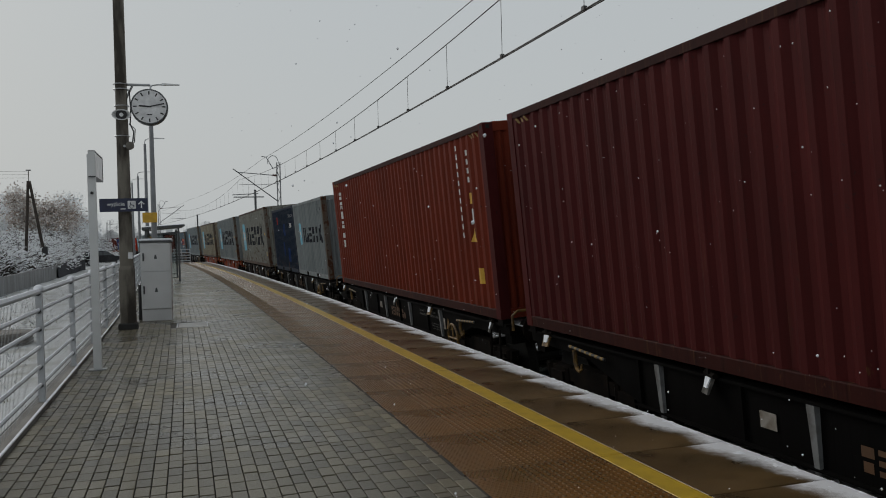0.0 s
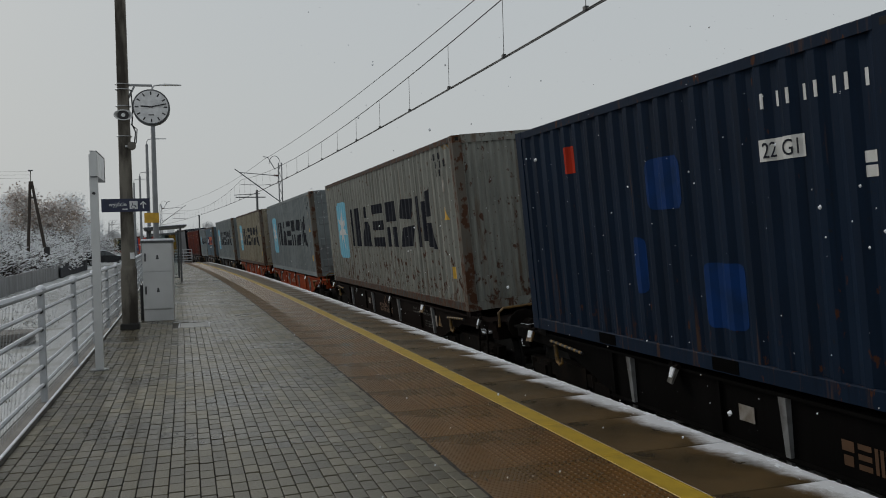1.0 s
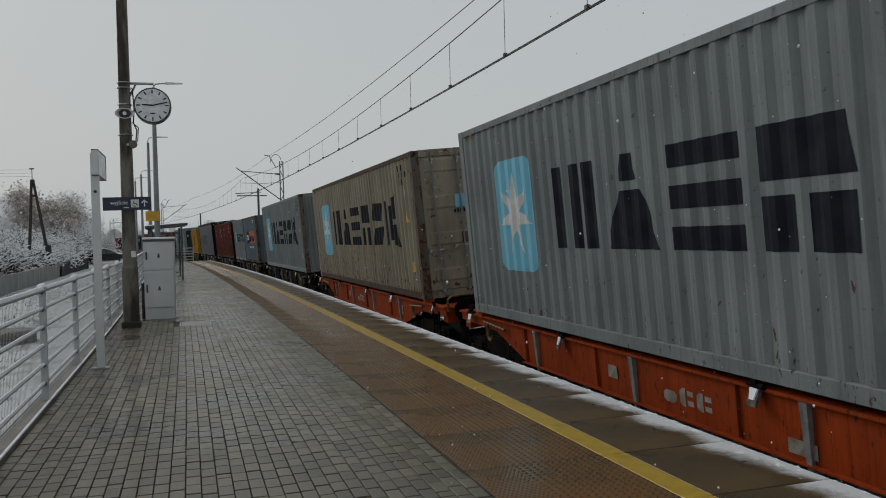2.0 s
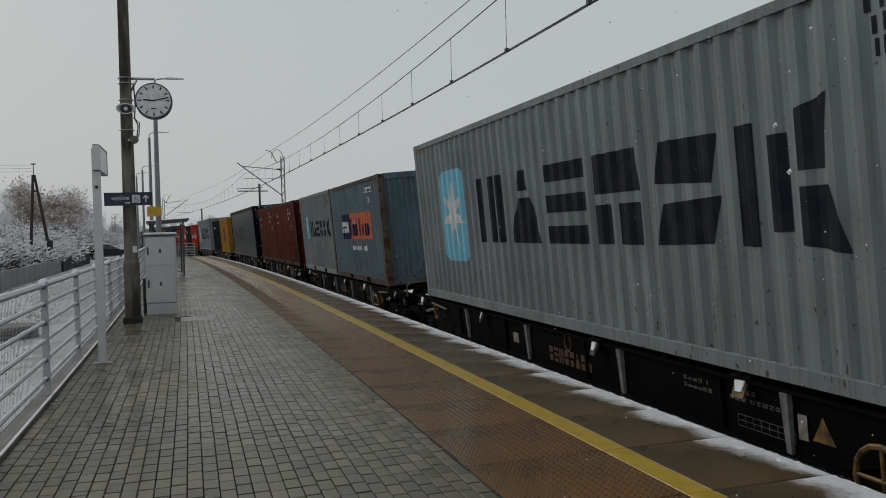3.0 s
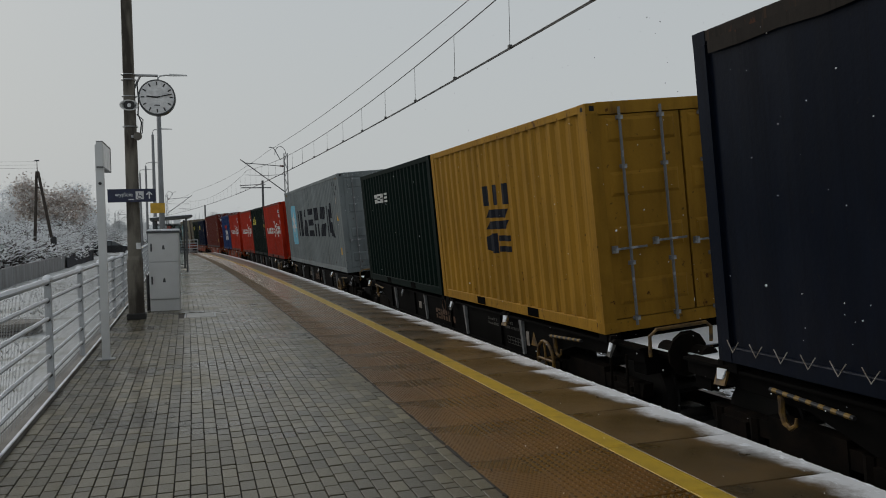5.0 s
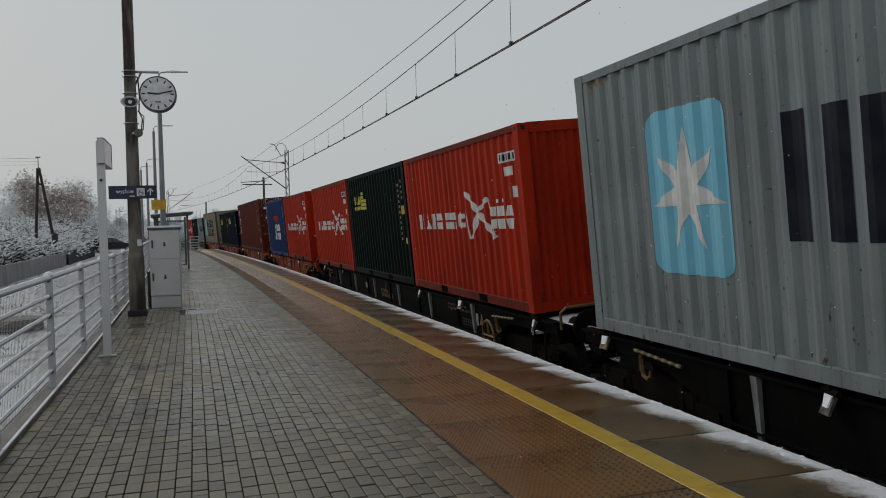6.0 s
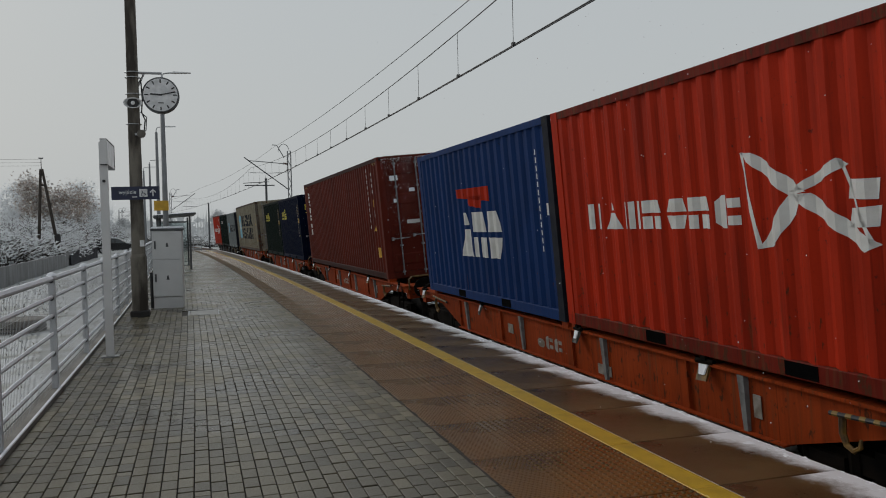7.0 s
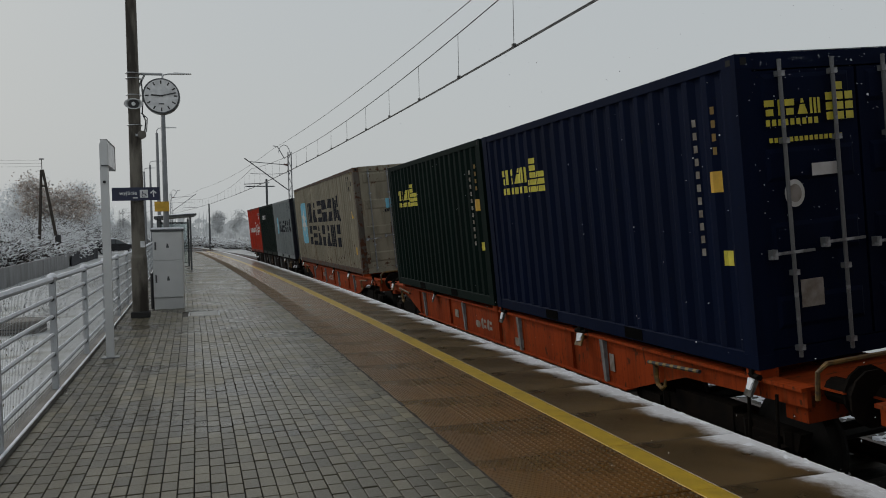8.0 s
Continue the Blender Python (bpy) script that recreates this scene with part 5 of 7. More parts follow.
def block(a, b, c, d):
    return [(a, c), (b, c), (b, d), (a, d)]


# plain shapes that fill a unit square, seen from the platform: u to the right, v up
FIGURES = {
    "trio": [block(0, 0.24, 0, 1), block(0.38, 0.62, 0, 1), block(0.76, 1, 0, 1)],
    "tent": [[(0, 0), (1, 0), (0.72, 0.62), (0.28, 0.62)], [(0.32, 0.72), (0.68, 0.72), (0.58, 1), (0.42, 1)]],
    "rungs": [block(0.02, 1, 0, 0.22), block(0.02, 1, 0.39, 0.61), block(0.02, 1, 0.78, 1)],
    "flag": [block(0, 0.40, 0, 0.44), block(0.52, 0.98, 0, 0.44), [(0, 0.56), (1, 0.56), (0.92, 1), (0, 1)]],
    "steps": [[(0.04, 0.60), (0.90, 0.56), (0.98, 0.98), (0.12, 1)], [(0.02, 0), (0.88, 0.02), (0.98, 0.44), (0.12, 0.40)]],
    "fork": [block(0, 0.24, 0, 1), block(0.36, 0.58, 0.12, 0.88), [(0.70, 0.02), (1.12, -0.04), (0.98, 0.46), (0.70, 0.46)], [(0.70, 0.58), (0.94, 0.58), (1.02, 1.12), (0.70, 1.04)]],
    "post": [block(0.2, 0.8, 0, 1)],
    "low_post": [block(0.2, 0.8, 0, 0.66)],
    "pill": [[(0.0, 0.18), (0.22, 0.0), (0.78, 0.0), (1, 0.18), (1, 0.48), (0.78, 0.66), (0.22, 0.66), (0.0, 0.48)]],
    "tall_pill": [[(0.0, 0.18), (0.22, 0.0), (0.42, 0.0), (0.42, 1), (0.22, 1.0), (0.0, 0.82)], block(0.55, 0.98, 0.10, 0.38), block(0.55, 0.98, 0.62, 0.90)],
    "twin": [block(0.06, 0.38, 0, 1), block(0.62, 0.94, 0, 1)],
    "cup": [[(0.16, 0), (0.84, 0), (1, 0.44), (0, 0.44)], [(0, 0.56), (1, 0.56), (0.84, 1), (0.16, 1)]],
    "tee": [block(0.04, 0.96, 0.58, 1), block(0.14, 0.86, 0, 0.42)],
    "gap": [],
}


def figures(y0, y1, z0, z1, row, gap=0.22):
    """A row of plain painted figures; y1 is the end that lies to the left when seen from the platform."""
    names = row.split()
    widths = [0.5 if n in ("post", "low_post") else 0.45 if n == "gap" else 1.0 for n in names]
    unit = (y1 - y0) / (sum(widths) + gap * (len(names) - 1))
    out, y = [], y1
    for n, w in zip(names, widths):
        for poly in FIGURES[n]:
            out.append([(y - u * w * unit, z0 + v * (z1 - z0)) for u, v in poly])
        y -= (w + gap) * unit
    return out


def column(y0, y1, z1, size, pitch, row):
    """Figures stacked one below the other."""
    out = []
    for i, n in enumerate(row.split()):
        out += figures(y0, y1, z1 - i * pitch - size, z1 - i * pitch, n)
    return out


def rounded(y0, y1, z0, z1, r):
    """A rectangle with round corners."""
    pts = []
    for cy, cz, a0 in ((y1 - r, z1 - r, 0), (y0 + r, z1 - r, 90), (y0 + r, z0 + r, 180), (y1 - r, z0 + r, 270)):
        pts += [(cy + r * math.cos(radians(a0 + k * 22.5)), cz + r * math.sin(radians(a0 + k * 22.5))) for k in range(5)]
    return [pts]


def rect(y0, y1, z0, z1):
    return [[(y0, z0), (y1, z0), (y1, z1), (y0, z1)]]


def star(yc, zc, r, points=7):
    out = []
    for i in range(points):
        a = math.pi / 2 + 2 * math.pi * i / points
        h = math.pi / points
        ri = r * 0.36
        out.append([(yc, zc), (yc + ri * math.cos(a - h), zc + ri * math.sin(a - h)), (yc + r * math.cos(a), zc + r * math.sin(a)),
                    (yc + ri * math.cos(a + h), zc + ri * math.sin(a + h))])
    return out


# black that paints the shade of a hollow onto a solid block
POCKET_SHADE = material("painted_hollow_shade", (0.003, 0.003, 0.003), 0.95, spec=0.02)
INK = material("dark_navy_lettering", (0.010, 0.012, 0.020), 0.7, color2=(0.022, 0.024, 0.03), scale=4, fine=0.3, spec=0.08)
SKY_BLUE = material("pale_blue_emblem", (0.13, 0.42, 0.58), 0.5, color2=(0.17, 0.45, 0.58), scale=3, fine=0.15)
FADED_BLUE = material("faded_blue_emblem", (0.13, 0.30, 0.36), 0.6, color2=(0.24, 0.30, 0.29), scale=5, contrast=(0.45, 0.62), fine=0.25)
NAVY_PANEL = material("navy_panel_paint", (0.008, 0.014, 0.055), 0.55, color2=(0.014, 0.02, 0.06), scale=3, fine=0.2, spec=0.08)
ORANGE_PANEL = material("orange_panel_paint", (0.56, 0.10, 0.018), 0.5, color2=(0.44, 0.09, 0.02), scale=3, fine=0.2)
PATCH_BLUE = material("fresh_blue_patch_paint", (0.005, 0.030, 0.125), 0.6, color2=(0.006, 0.024, 0.08), scale=4, fine=0.2, spec=0.06)
FADED_GREY = material("grey_lettering", (0.080, 0.073, 0.056), 0.5, color2=(0.014, 0.016, 0.020), scale=2.2, fine=0.3, spec=0.10)
PALE = material("off_white_lettering", (0.62, 0.63, 0.62), 0.55, color2=(0.5, 0.5, 0.48), scale=5, fine=0.2)
DIM_PALE = material("dirty_pale_paint", (0.30, 0.28, 0.25), 0.6, color2=(0.16, 0.13, 0.1), scale=9, fine=0.3)
DIM_INK = material("faded_ochre_lettering", (0.11, 0.055, 0.025), 0.6, fine=0.3)
LIME = material("yellow_lettering", (0.66, 0.58, 0.06), 0.5, fine=0.15)

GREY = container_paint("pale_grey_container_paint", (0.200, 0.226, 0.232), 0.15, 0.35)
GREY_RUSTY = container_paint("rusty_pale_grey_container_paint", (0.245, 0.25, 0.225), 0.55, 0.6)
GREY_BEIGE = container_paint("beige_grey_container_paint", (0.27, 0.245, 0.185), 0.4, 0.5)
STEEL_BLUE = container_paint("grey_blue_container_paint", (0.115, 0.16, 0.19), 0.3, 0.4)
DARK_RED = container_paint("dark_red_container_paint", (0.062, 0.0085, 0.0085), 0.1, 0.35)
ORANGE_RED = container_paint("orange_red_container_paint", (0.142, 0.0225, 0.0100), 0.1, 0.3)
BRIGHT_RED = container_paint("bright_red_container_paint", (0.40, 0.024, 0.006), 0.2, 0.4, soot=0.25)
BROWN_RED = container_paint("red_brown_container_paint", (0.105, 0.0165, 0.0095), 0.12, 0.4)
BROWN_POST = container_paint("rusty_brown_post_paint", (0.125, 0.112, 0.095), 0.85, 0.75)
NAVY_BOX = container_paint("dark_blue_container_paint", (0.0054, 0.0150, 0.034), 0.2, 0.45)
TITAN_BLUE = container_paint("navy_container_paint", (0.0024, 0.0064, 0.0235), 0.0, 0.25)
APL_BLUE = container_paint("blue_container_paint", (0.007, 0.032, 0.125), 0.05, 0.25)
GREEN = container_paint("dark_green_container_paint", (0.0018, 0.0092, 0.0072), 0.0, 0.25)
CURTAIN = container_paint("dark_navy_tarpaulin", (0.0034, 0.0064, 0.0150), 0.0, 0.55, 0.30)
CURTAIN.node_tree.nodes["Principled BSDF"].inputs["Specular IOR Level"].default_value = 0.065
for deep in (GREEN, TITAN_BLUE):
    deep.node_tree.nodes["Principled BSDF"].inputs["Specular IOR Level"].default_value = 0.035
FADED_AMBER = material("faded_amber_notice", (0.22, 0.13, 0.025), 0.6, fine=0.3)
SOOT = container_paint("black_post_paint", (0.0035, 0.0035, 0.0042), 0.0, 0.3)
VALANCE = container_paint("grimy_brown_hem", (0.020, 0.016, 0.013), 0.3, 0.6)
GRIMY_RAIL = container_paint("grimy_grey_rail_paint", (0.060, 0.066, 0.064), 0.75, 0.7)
# the next two reds mix grime with shade painted in for recessed rails
SOOTY_SHADED_RED = container_paint("sooty_shaded_red_rail_paint", (0.034, 0.008, 0.006), 0.1, 0.6)
GRIMY_SHADED_RED = container_paint("grimy_shaded_bright_red_rail_paint", (0.15, 0.013, 0.006), 0.5, 0.8)
# near-black that paints the shade of casting openings, which are not cut out
HOLE_SHADE = material("painted_casting_hole_shade", (0.004, 0.004, 0.004), 0.9)
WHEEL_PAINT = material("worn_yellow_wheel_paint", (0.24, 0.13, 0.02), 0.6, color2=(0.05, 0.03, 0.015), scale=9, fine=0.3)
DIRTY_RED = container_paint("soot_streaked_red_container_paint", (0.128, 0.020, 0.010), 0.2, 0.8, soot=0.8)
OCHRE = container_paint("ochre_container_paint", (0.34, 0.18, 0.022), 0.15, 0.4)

BAR_STEEL = material("dull_galvanised_bar", (0.16, 0.165, 0.17), 0.6, 0.2, color2=(0.42, 0.44, 0.46), scale=6, contrast=(0.58, 0.68), fine=0.3)
STD, HC = 2.591, 2.896
LC, LD = 12.192, 6.058
# near end along the train, length, height, paint, doors towards the camera, post paint, mark, label
BOXES = [
    (-1.96, LC, HC, DARK_RED, 0, None, "", "dark red corrugated container on a flat wagon"),
    (11.02, LC, HC, ORANGE_RED, 0, DARK_RED, "tall_white", "orange-red corrugated container with white upright lettering"),
    (24.90, LD, STD, GREY, 0, BROWN_POST, "star", "pale grey corrugated container with a star emblem"),
    (31.00, LD, STD, NAVY_BOX, 0, None, "plate", "dark blue corrugated container with repaired patches"),
    (39.60, LC, HC, GREY_RUSTY, 0, BROWN_POST, "star", "rust-streaked grey container with a blue star emblem"),
    (54.42, LC, HC, GREY, 1, BROWN_POST, "star", "grey container with closed doors and a star emblem"),
    (69.29, LC, HC, GREY_BEIGE, 1, BROWN_POST, "star", "beige-grey weathered container with a star emblem"),
    (84.05, LC, HC, GREY, 0, BROWN_POST, "star", "clean grey container with a large blue star emblem"),
    (99.17, LD, STD, STEEL_BLUE, 0, BROWN_POST, "two_tone", "grey-blue container with a navy and orange panel"),
    (105.29, LD, STD, GREY, 0, BROWN_POST, "star", "short pale grey container with a star emblem"),
    (112.81, LD, STD, DIRTY_RED, 0, SOOTY_SHADED_RED, "corner_white", "dusty red corrugated container with small white codes"),
    (118.94, LD, STD, DIRTY_RED, 0, None, "corner_white", "faded red corrugated container with small white codes"),
    (127.36, 13.716, HC, CURTAIN, 0, SOOT, "tarp", "dark navy curtain-sided container with grey lettering"),
    (143.03, LD, STD, OCHRE, 1, None, "column", "ochre yellow container with dark upright lettering"),
    (149.16, LD, STD, GREEN, 0, None, "small_pale", "dark green corrugated container"),
    (158.14, LC, HC, GREY, 1, None, "star", "smooth grey tall container with a star emblem"),
    (171.98, LD, STD, BRIGHT_RED, 0, None, "banner", "bright red container with white lettering and pennant"),
    (178.11, LD, STD, GREEN, 0, None, "tower", "dark green container with a yellow block emblem"),
    (184.25, LD, STD, BRIGHT_RED, 0, None, "banner", "red container with white lettering and pennant"),
    (191.85, LD, STD, BRIGHT_RED, 1, None, "banner", "red container with closed doors and white lettering"),
    (197.99, LD, STD, APL_BLUE, 0, INK, "eagle", "blue container with white block lettering"),
    (207.46, LC, HC, BROWN_RED, 1, None, "tall_white", "red-brown tall container with snow-dusted closed doors"),
    (221.16, LD, STD, TITAN_BLUE, 1, None, "tower", "navy container with closed doors and yellow emblem"),
    (227.32, LD, STD, GREEN, 0, None, "tower", "green container with a yellow block emblem"),
    (237.16, LC, HC, GREY_BEIGE, 1, BROWN_POST, "star_two", "beige container with star emblem and two dark words"),
    (250.39, LD, STD, GREY, 0, INK, "star", "short grey container with dark lettering"),
    (256.51, LD, STD, GREEN, 0, None, "small_pale", "short dark green container"),
    (262.63, LD, STD, BRIGHT_RED, 0, None, "banner", "short red container with white lettering"),
]


BOLD = "trio tent rungs flag steps fork"


def mat_of(box):
    return box.children[0].material_slots[0].material


def marks(box, kind, length, height):
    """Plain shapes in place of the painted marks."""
    L, H = length, height

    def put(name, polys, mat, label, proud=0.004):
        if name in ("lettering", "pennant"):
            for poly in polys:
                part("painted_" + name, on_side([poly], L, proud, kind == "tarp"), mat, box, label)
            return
        ob = part(name, on_side(polys, L, proud, kind == "tarp"), mat, box, label)
        if name in ("code", "height_stripe"):
            tagged(ob, kind="stuff")

    def code(y0, y1, z0, z1, n, mat, fill=0.5):
        put("code", bars(y0, y1, z0, z1, n, fill), mat, "small painted code marks")

    if kind in ("star", "star_two"):
        y0, y1, z0, z1 = (0.785, 0.885, 0.25, 0.79) if L > 7 else (0.765, 0.835, 0.42, 0.72)
        put("emblem", rounded(L * y0, L * y1, H * z0, H * z1, 0.14 if L > 7 else 0.05), FADED_BLUE if mat_of(box) in (GREY_RUSTY, GREY_BEIGE) else SKY_BLUE, "pale blue emblem panel")
        put("star", star(L * (y0 + y1) / 2, H * (z0 + z1) / 2, L * (y1 - y0) * 0.49), PALE, "white seven-pointed star", 0.008)
        a, b = (0.13, 0.725) if L > 7 else (0.11, 0.69)
        if kind == "star":
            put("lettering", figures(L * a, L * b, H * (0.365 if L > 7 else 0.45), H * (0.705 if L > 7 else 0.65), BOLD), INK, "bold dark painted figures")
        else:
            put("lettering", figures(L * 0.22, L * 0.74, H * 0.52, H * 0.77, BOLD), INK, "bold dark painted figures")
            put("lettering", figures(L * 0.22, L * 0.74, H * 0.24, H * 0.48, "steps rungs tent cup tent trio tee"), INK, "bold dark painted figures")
        code(0.75, 1.30, H * 0.895, H * 0.935, 4, INK, 0.32)
        code(0.62, 1.25, H * 0.845, H * 0.885, 5, INK, 0.32)
        code(0.80, 1.22, H * 0.795, H * 0.835, 4, INK, 0.32)
        if L > 7:
            put("notice", rect(0.68, 0.84, H * 0.70, H * 0.77), DIM_PALE, "small dull notice")
            put("warning_triangle", [[(0.62, H * 0.53), (0.92, H * 0.53), (0.77, H * 0.61)]], AMBER, "amber warning triangle")
            put("notice", rect(0.52, 0.68, H * 0.18, H * 0.25), AMBER, "small amber notice")
    elif kind == "tall_white":
        put("lettering", column(L - 0.98, L - 0.72, H * 0.88, 0.20, 0.265, "tee flag post tee pill trio"), PALE, "upright white painted figures")
        put("code", [q for i in range(11) for q in rect(1.265, 1.315, H * 0.42 + i * 0.14, H * 0.42 + i * 0.14 + 0.085)], PALE, "small white code marks")
        put("code", [q for i in range(4) for q in rect(0.875, 0.925, H * 0.72 + i * 0.14, H * 0.72 + i * 0.14 + 0.085)], PALE, "small white code marks")
        put("notice", rect(0.62, 0.86, 0.50, 0.74), AMBER, "amber notice")
        put("notice", rect(0.75, 0.92, 1.75, 1.92), AMBER, "small amber notice")
        put("warning_triangle", [[(0.70, 1.15), (0.98, 1.15), (0.84, 1.39)]], AMBER, "amber warning triangle")
        put("notice", rect(0.74, 0.90, 1.48, 1.67), PALE, "white notice")
    elif kind == "plate":
        code(L * 0.02 + 0.15, L * 0.23, H * 0.835, H * 0.88, 8, PALE, 0.22)
        part("plate", on_side(rect(L * 0.146, L * 0.222, H * 0.68, H * 0.745), L), PALE, box, "white size plate")
        put("notice", rect(L * 0.737, L * 0.776, H * 0.75, H * 0.87), BRIGHT_RED, "small red notice")
        put("notice", rect(L * 0.040, L * 0.058, H * 0.605, H * 0.635), PALE, "small white notice")
        put("notice", rect(L * 0.040, L * 0.058, H * 0.642, H * 0.672), PALE, "small white notice")
        for a, b, c, d in ((0.40, 0.495, 0.56, 0.75), (0.275, 0.365, 0.15, 0.37), (0.52, 0.56, 0.24, 0.46)):
            put("patch", rounded(L * a, L * b, H * c, H * d, 0.10), PATCH_BLUE, "brighter blue repair patch")
    elif kind == "two_tone":
        put("panel", rect(L * 0.618, L * 0.802, H * 0.42, H * 0.685), NAVY_PANEL, "navy panel")
        put("panel", rect(L * 0.198, L * 0.618, H * 0.42, H * 0.685), ORANGE_PANEL, "orange panel")
        put("lettering", figures(L * 0.633, L * 0.785, H * 0.485, H * 0.605, "flag steps tall_pill", 0.12), PALE, "white painted figures", 0.008)
        put("lettering", figures(L * 0.215, L * 0.605, H * 0.455, H * 0.635, "trio pill pill post post post pill low_post low_post pill post", 0.16), NAVY_PANEL, "navy painted figures", 0.008)
        put("lettering", figures(L * 0.300, L * 0.589, H * 0.305, H * 0.375, "pill pill pill gap pill low_post pill post gap pill pill pill", 0.12), PALE, "small white painted figures")
        put("plate", rect(L * 0.120, L * 0.265, H * 0.862, H * 0.912), PALE, "white code plate")
        put("code", figures(L * 0.124, L * 0.261, H * 0.868, H * 0.906, "flag trio cup gap pill steps pill post gap steps", 0.2), INK, "small dark code marks", 0.008)
        put("plate", rect(L * 0.169, L * 0.209, H * 0.765, H * 0.82), PALE, "white size plate")
    elif kind == "corner_white":
        code(L * 0.255, L * 0.345, H * 0.865, H * 0.905, 4, PALE, 0.32)
        code(L * 0.225, L * 0.345, H * 0.795, H * 0.835, 6, PALE, 0.32)
        put("plate", rect(L * 0.21, L * 0.232, H * 0.565, H * 0.597), PALE, "small white notice")
        put("plate", rect(L * 0.21, L * 0.232, H * 0.605, H * 0.637), PALE, "small white notice")
        put("notice", rect(L * 0.165, L * 0.19, H * 0.60, H * 0.67), AMBER, "small amber notice")
        put("emblem", rect(L * 0.84, L * 0.875, H * 0.70, H * 0.86), NAVY_PANEL, "small navy emblem")
        put("emblem", [[(L * 0.84, H * 0.77), (L * 0.875, H * 0.80), (L * 0.875, H * 0.845), (L * 0.84, H * 0.80)]], AMBER, "amber emblem stripe", 0.008)
        put("emblem", rect(L * 0.84, L * 0.875, H * 0.675, H * 0.695), PALE, "white emblem foot", 0.008)
    elif kind == "tarp":
        put("lettering", figures(L * 0.44, L * 0.66, H * 0.34, H * 0.64, "cup rungs cup steps", 0.20), FADED_GREY, "large faded grey painted figures")
        cross = [[(L * yy, H * zz) for yy, zz in q] for q in (((0.795, 0.60), (0.765, 0.64), (0.735, 0.60), (0.76, 0.52)), ((0.795, 0.36), (0.765, 0.33), (0.735, 0.36), (0.76, 0.46)),
                                                              ((0.82, 0.56), (0.83, 0.49), (0.82, 0.42), (0.775, 0.49)), ((0.71, 0.56), (0.70, 0.49), (0.71, 0.42), (0.75, 0.49)))]
        put("emblem", cross, FADED_GREY, "faded four-armed emblem")
        put("notice", rect(L * 0.135, L * 0.16, H * 0.36, H * 0.41), FADED_AMBER, "small amber notice")
        put("code", [q for i in range(14) for q in rect(0.205, 0.24, H * 0.32 + i * 0.115, H * 0.32 + i * 0.115 + 0.075)], DIM_PALE, "small white code marks")
        put("notice", rect(0.20, 0.30, H * 0.27, H * 0.31), FADED_AMBER, "small amber notice")
        sag = Shape()                                    # slack upper hem of the curtain, under the roof rail
        for i in range(30):
            ya, yb = 0.2 + i * (L - 0.4) / 30, 0.2 + (i + 1) * (L - 0.4) / 30
            za, zb = H - 0.19 - 0.025 * math.sin(i * 1.7) ** 2, H - 0.19 - 0.025 * math.sin((i + 1) * 1.7) ** 2
            sag.quad((-CW / 2 + 0.004, ya, za), (-CW / 2 + 0.004, ya, H - 0.09), (-CW / 2 + 0.004, yb, H - 0.09), (-CW / 2 + 0.004, yb, zb))
        part("valance", sag, VALANCE, box, "dirty brown-black hem under the roof rail")
        hem = Shape()
        for i in range(44):
            yy = 0.3 + i * (L - 0.6) / 43
            hem.tube([(-CW / 2 - 0.005, yy, 0.20), (-CW / 2 - 0.02, yy + 0.07, 0.10), (-CW / 2 - 0.005, yy + 0.16, 0.2)], 0.005, 4, False)
        tagged(part("lashing", hem, DIM_PALE, box, "looped lashing rope"), kind="stuff")
    elif kind == "column":
        put("lettering", column(L * 0.43, L * 0.585, H * 0.72, 0.30, 0.36, "trio steps tall_pill"), INK, "upright dark painted figures")
    elif kind == "small_pale":
        put("lettering", figures(L * 0.58, L * 0.80, H * 0.72, H * 0.80, "steps rungs flag rungs"), PALE, "small pale painted figures")
    elif kind == "banner":
        put("lettering", figures(L * 0.43, L * 0.876, H * 0.45, H * 0.56, "twin tent trio flag cup flag tall_pill", 0.2), PALE, "white painted figures")
        put("lettering", figures(L * 0.068, L * 0.24, H * 0.45, H * 0.58, "steps cup cup", 0.24), PALE, "white painted figures")
        put("lettering", rect(L * 0.135, L * 0.147, H * 0.60, H * 0.62) + rect(L * 0.160, L * 0.172, H * 0.60, H * 0.62), PALE, "two white painted dots")
        put("pennant", [[(L * 0.425, H * 0.69), (L * 0.395, H * 0.685), (L * 0.30, H * 0.555), (L * 0.335, H * 0.545)],
                        [(L * 0.335, H * 0.555), (L * 0.30, H * 0.56), (L * 0.235, H * 0.62), (L * 0.25, H * 0.64)],
                        [(L * 0.335, H * 0.55), (L * 0.30, H * 0.55), (L * 0.365, H * 0.395), (L * 0.395, H * 0.385)],
                        [(L * 0.33, H * 0.545), (L * 0.295, H * 0.55), (L * 0.195, H * 0.405), (L * 0.215, H * 0.385)],
                        [(L * 0.425, H * 0.69), (L * 0.418, H * 0.69), (L * 0.388, H * 0.39), (L * 0.395, H * 0.385)],
                        [(L * 0.25, H * 0.64), (L * 0.244, H * 0.635), (L * 0.200, H * 0.40), (L * 0.206, H * 0.40)]],
            PALE, "white pennant shape")
        put("plate", rect(L * 0.03, L * 0.15, H * 0.815, H * 0.87), PALE, "white code plate")
        put("code", bars(L * 0.035, L * 0.145, H * 0.825, H * 0.86, 8, 0.55), INK, "small dark code marks", 0.008)
        put("plate", rect(L * 0.06, L * 0.11, H * 0.74, H * 0.79), PALE, "white size plate")
        put("notice", rect(L * 0.04, L * 0.065, H * 0.62, H * 0.68), PALE, "small white notice")
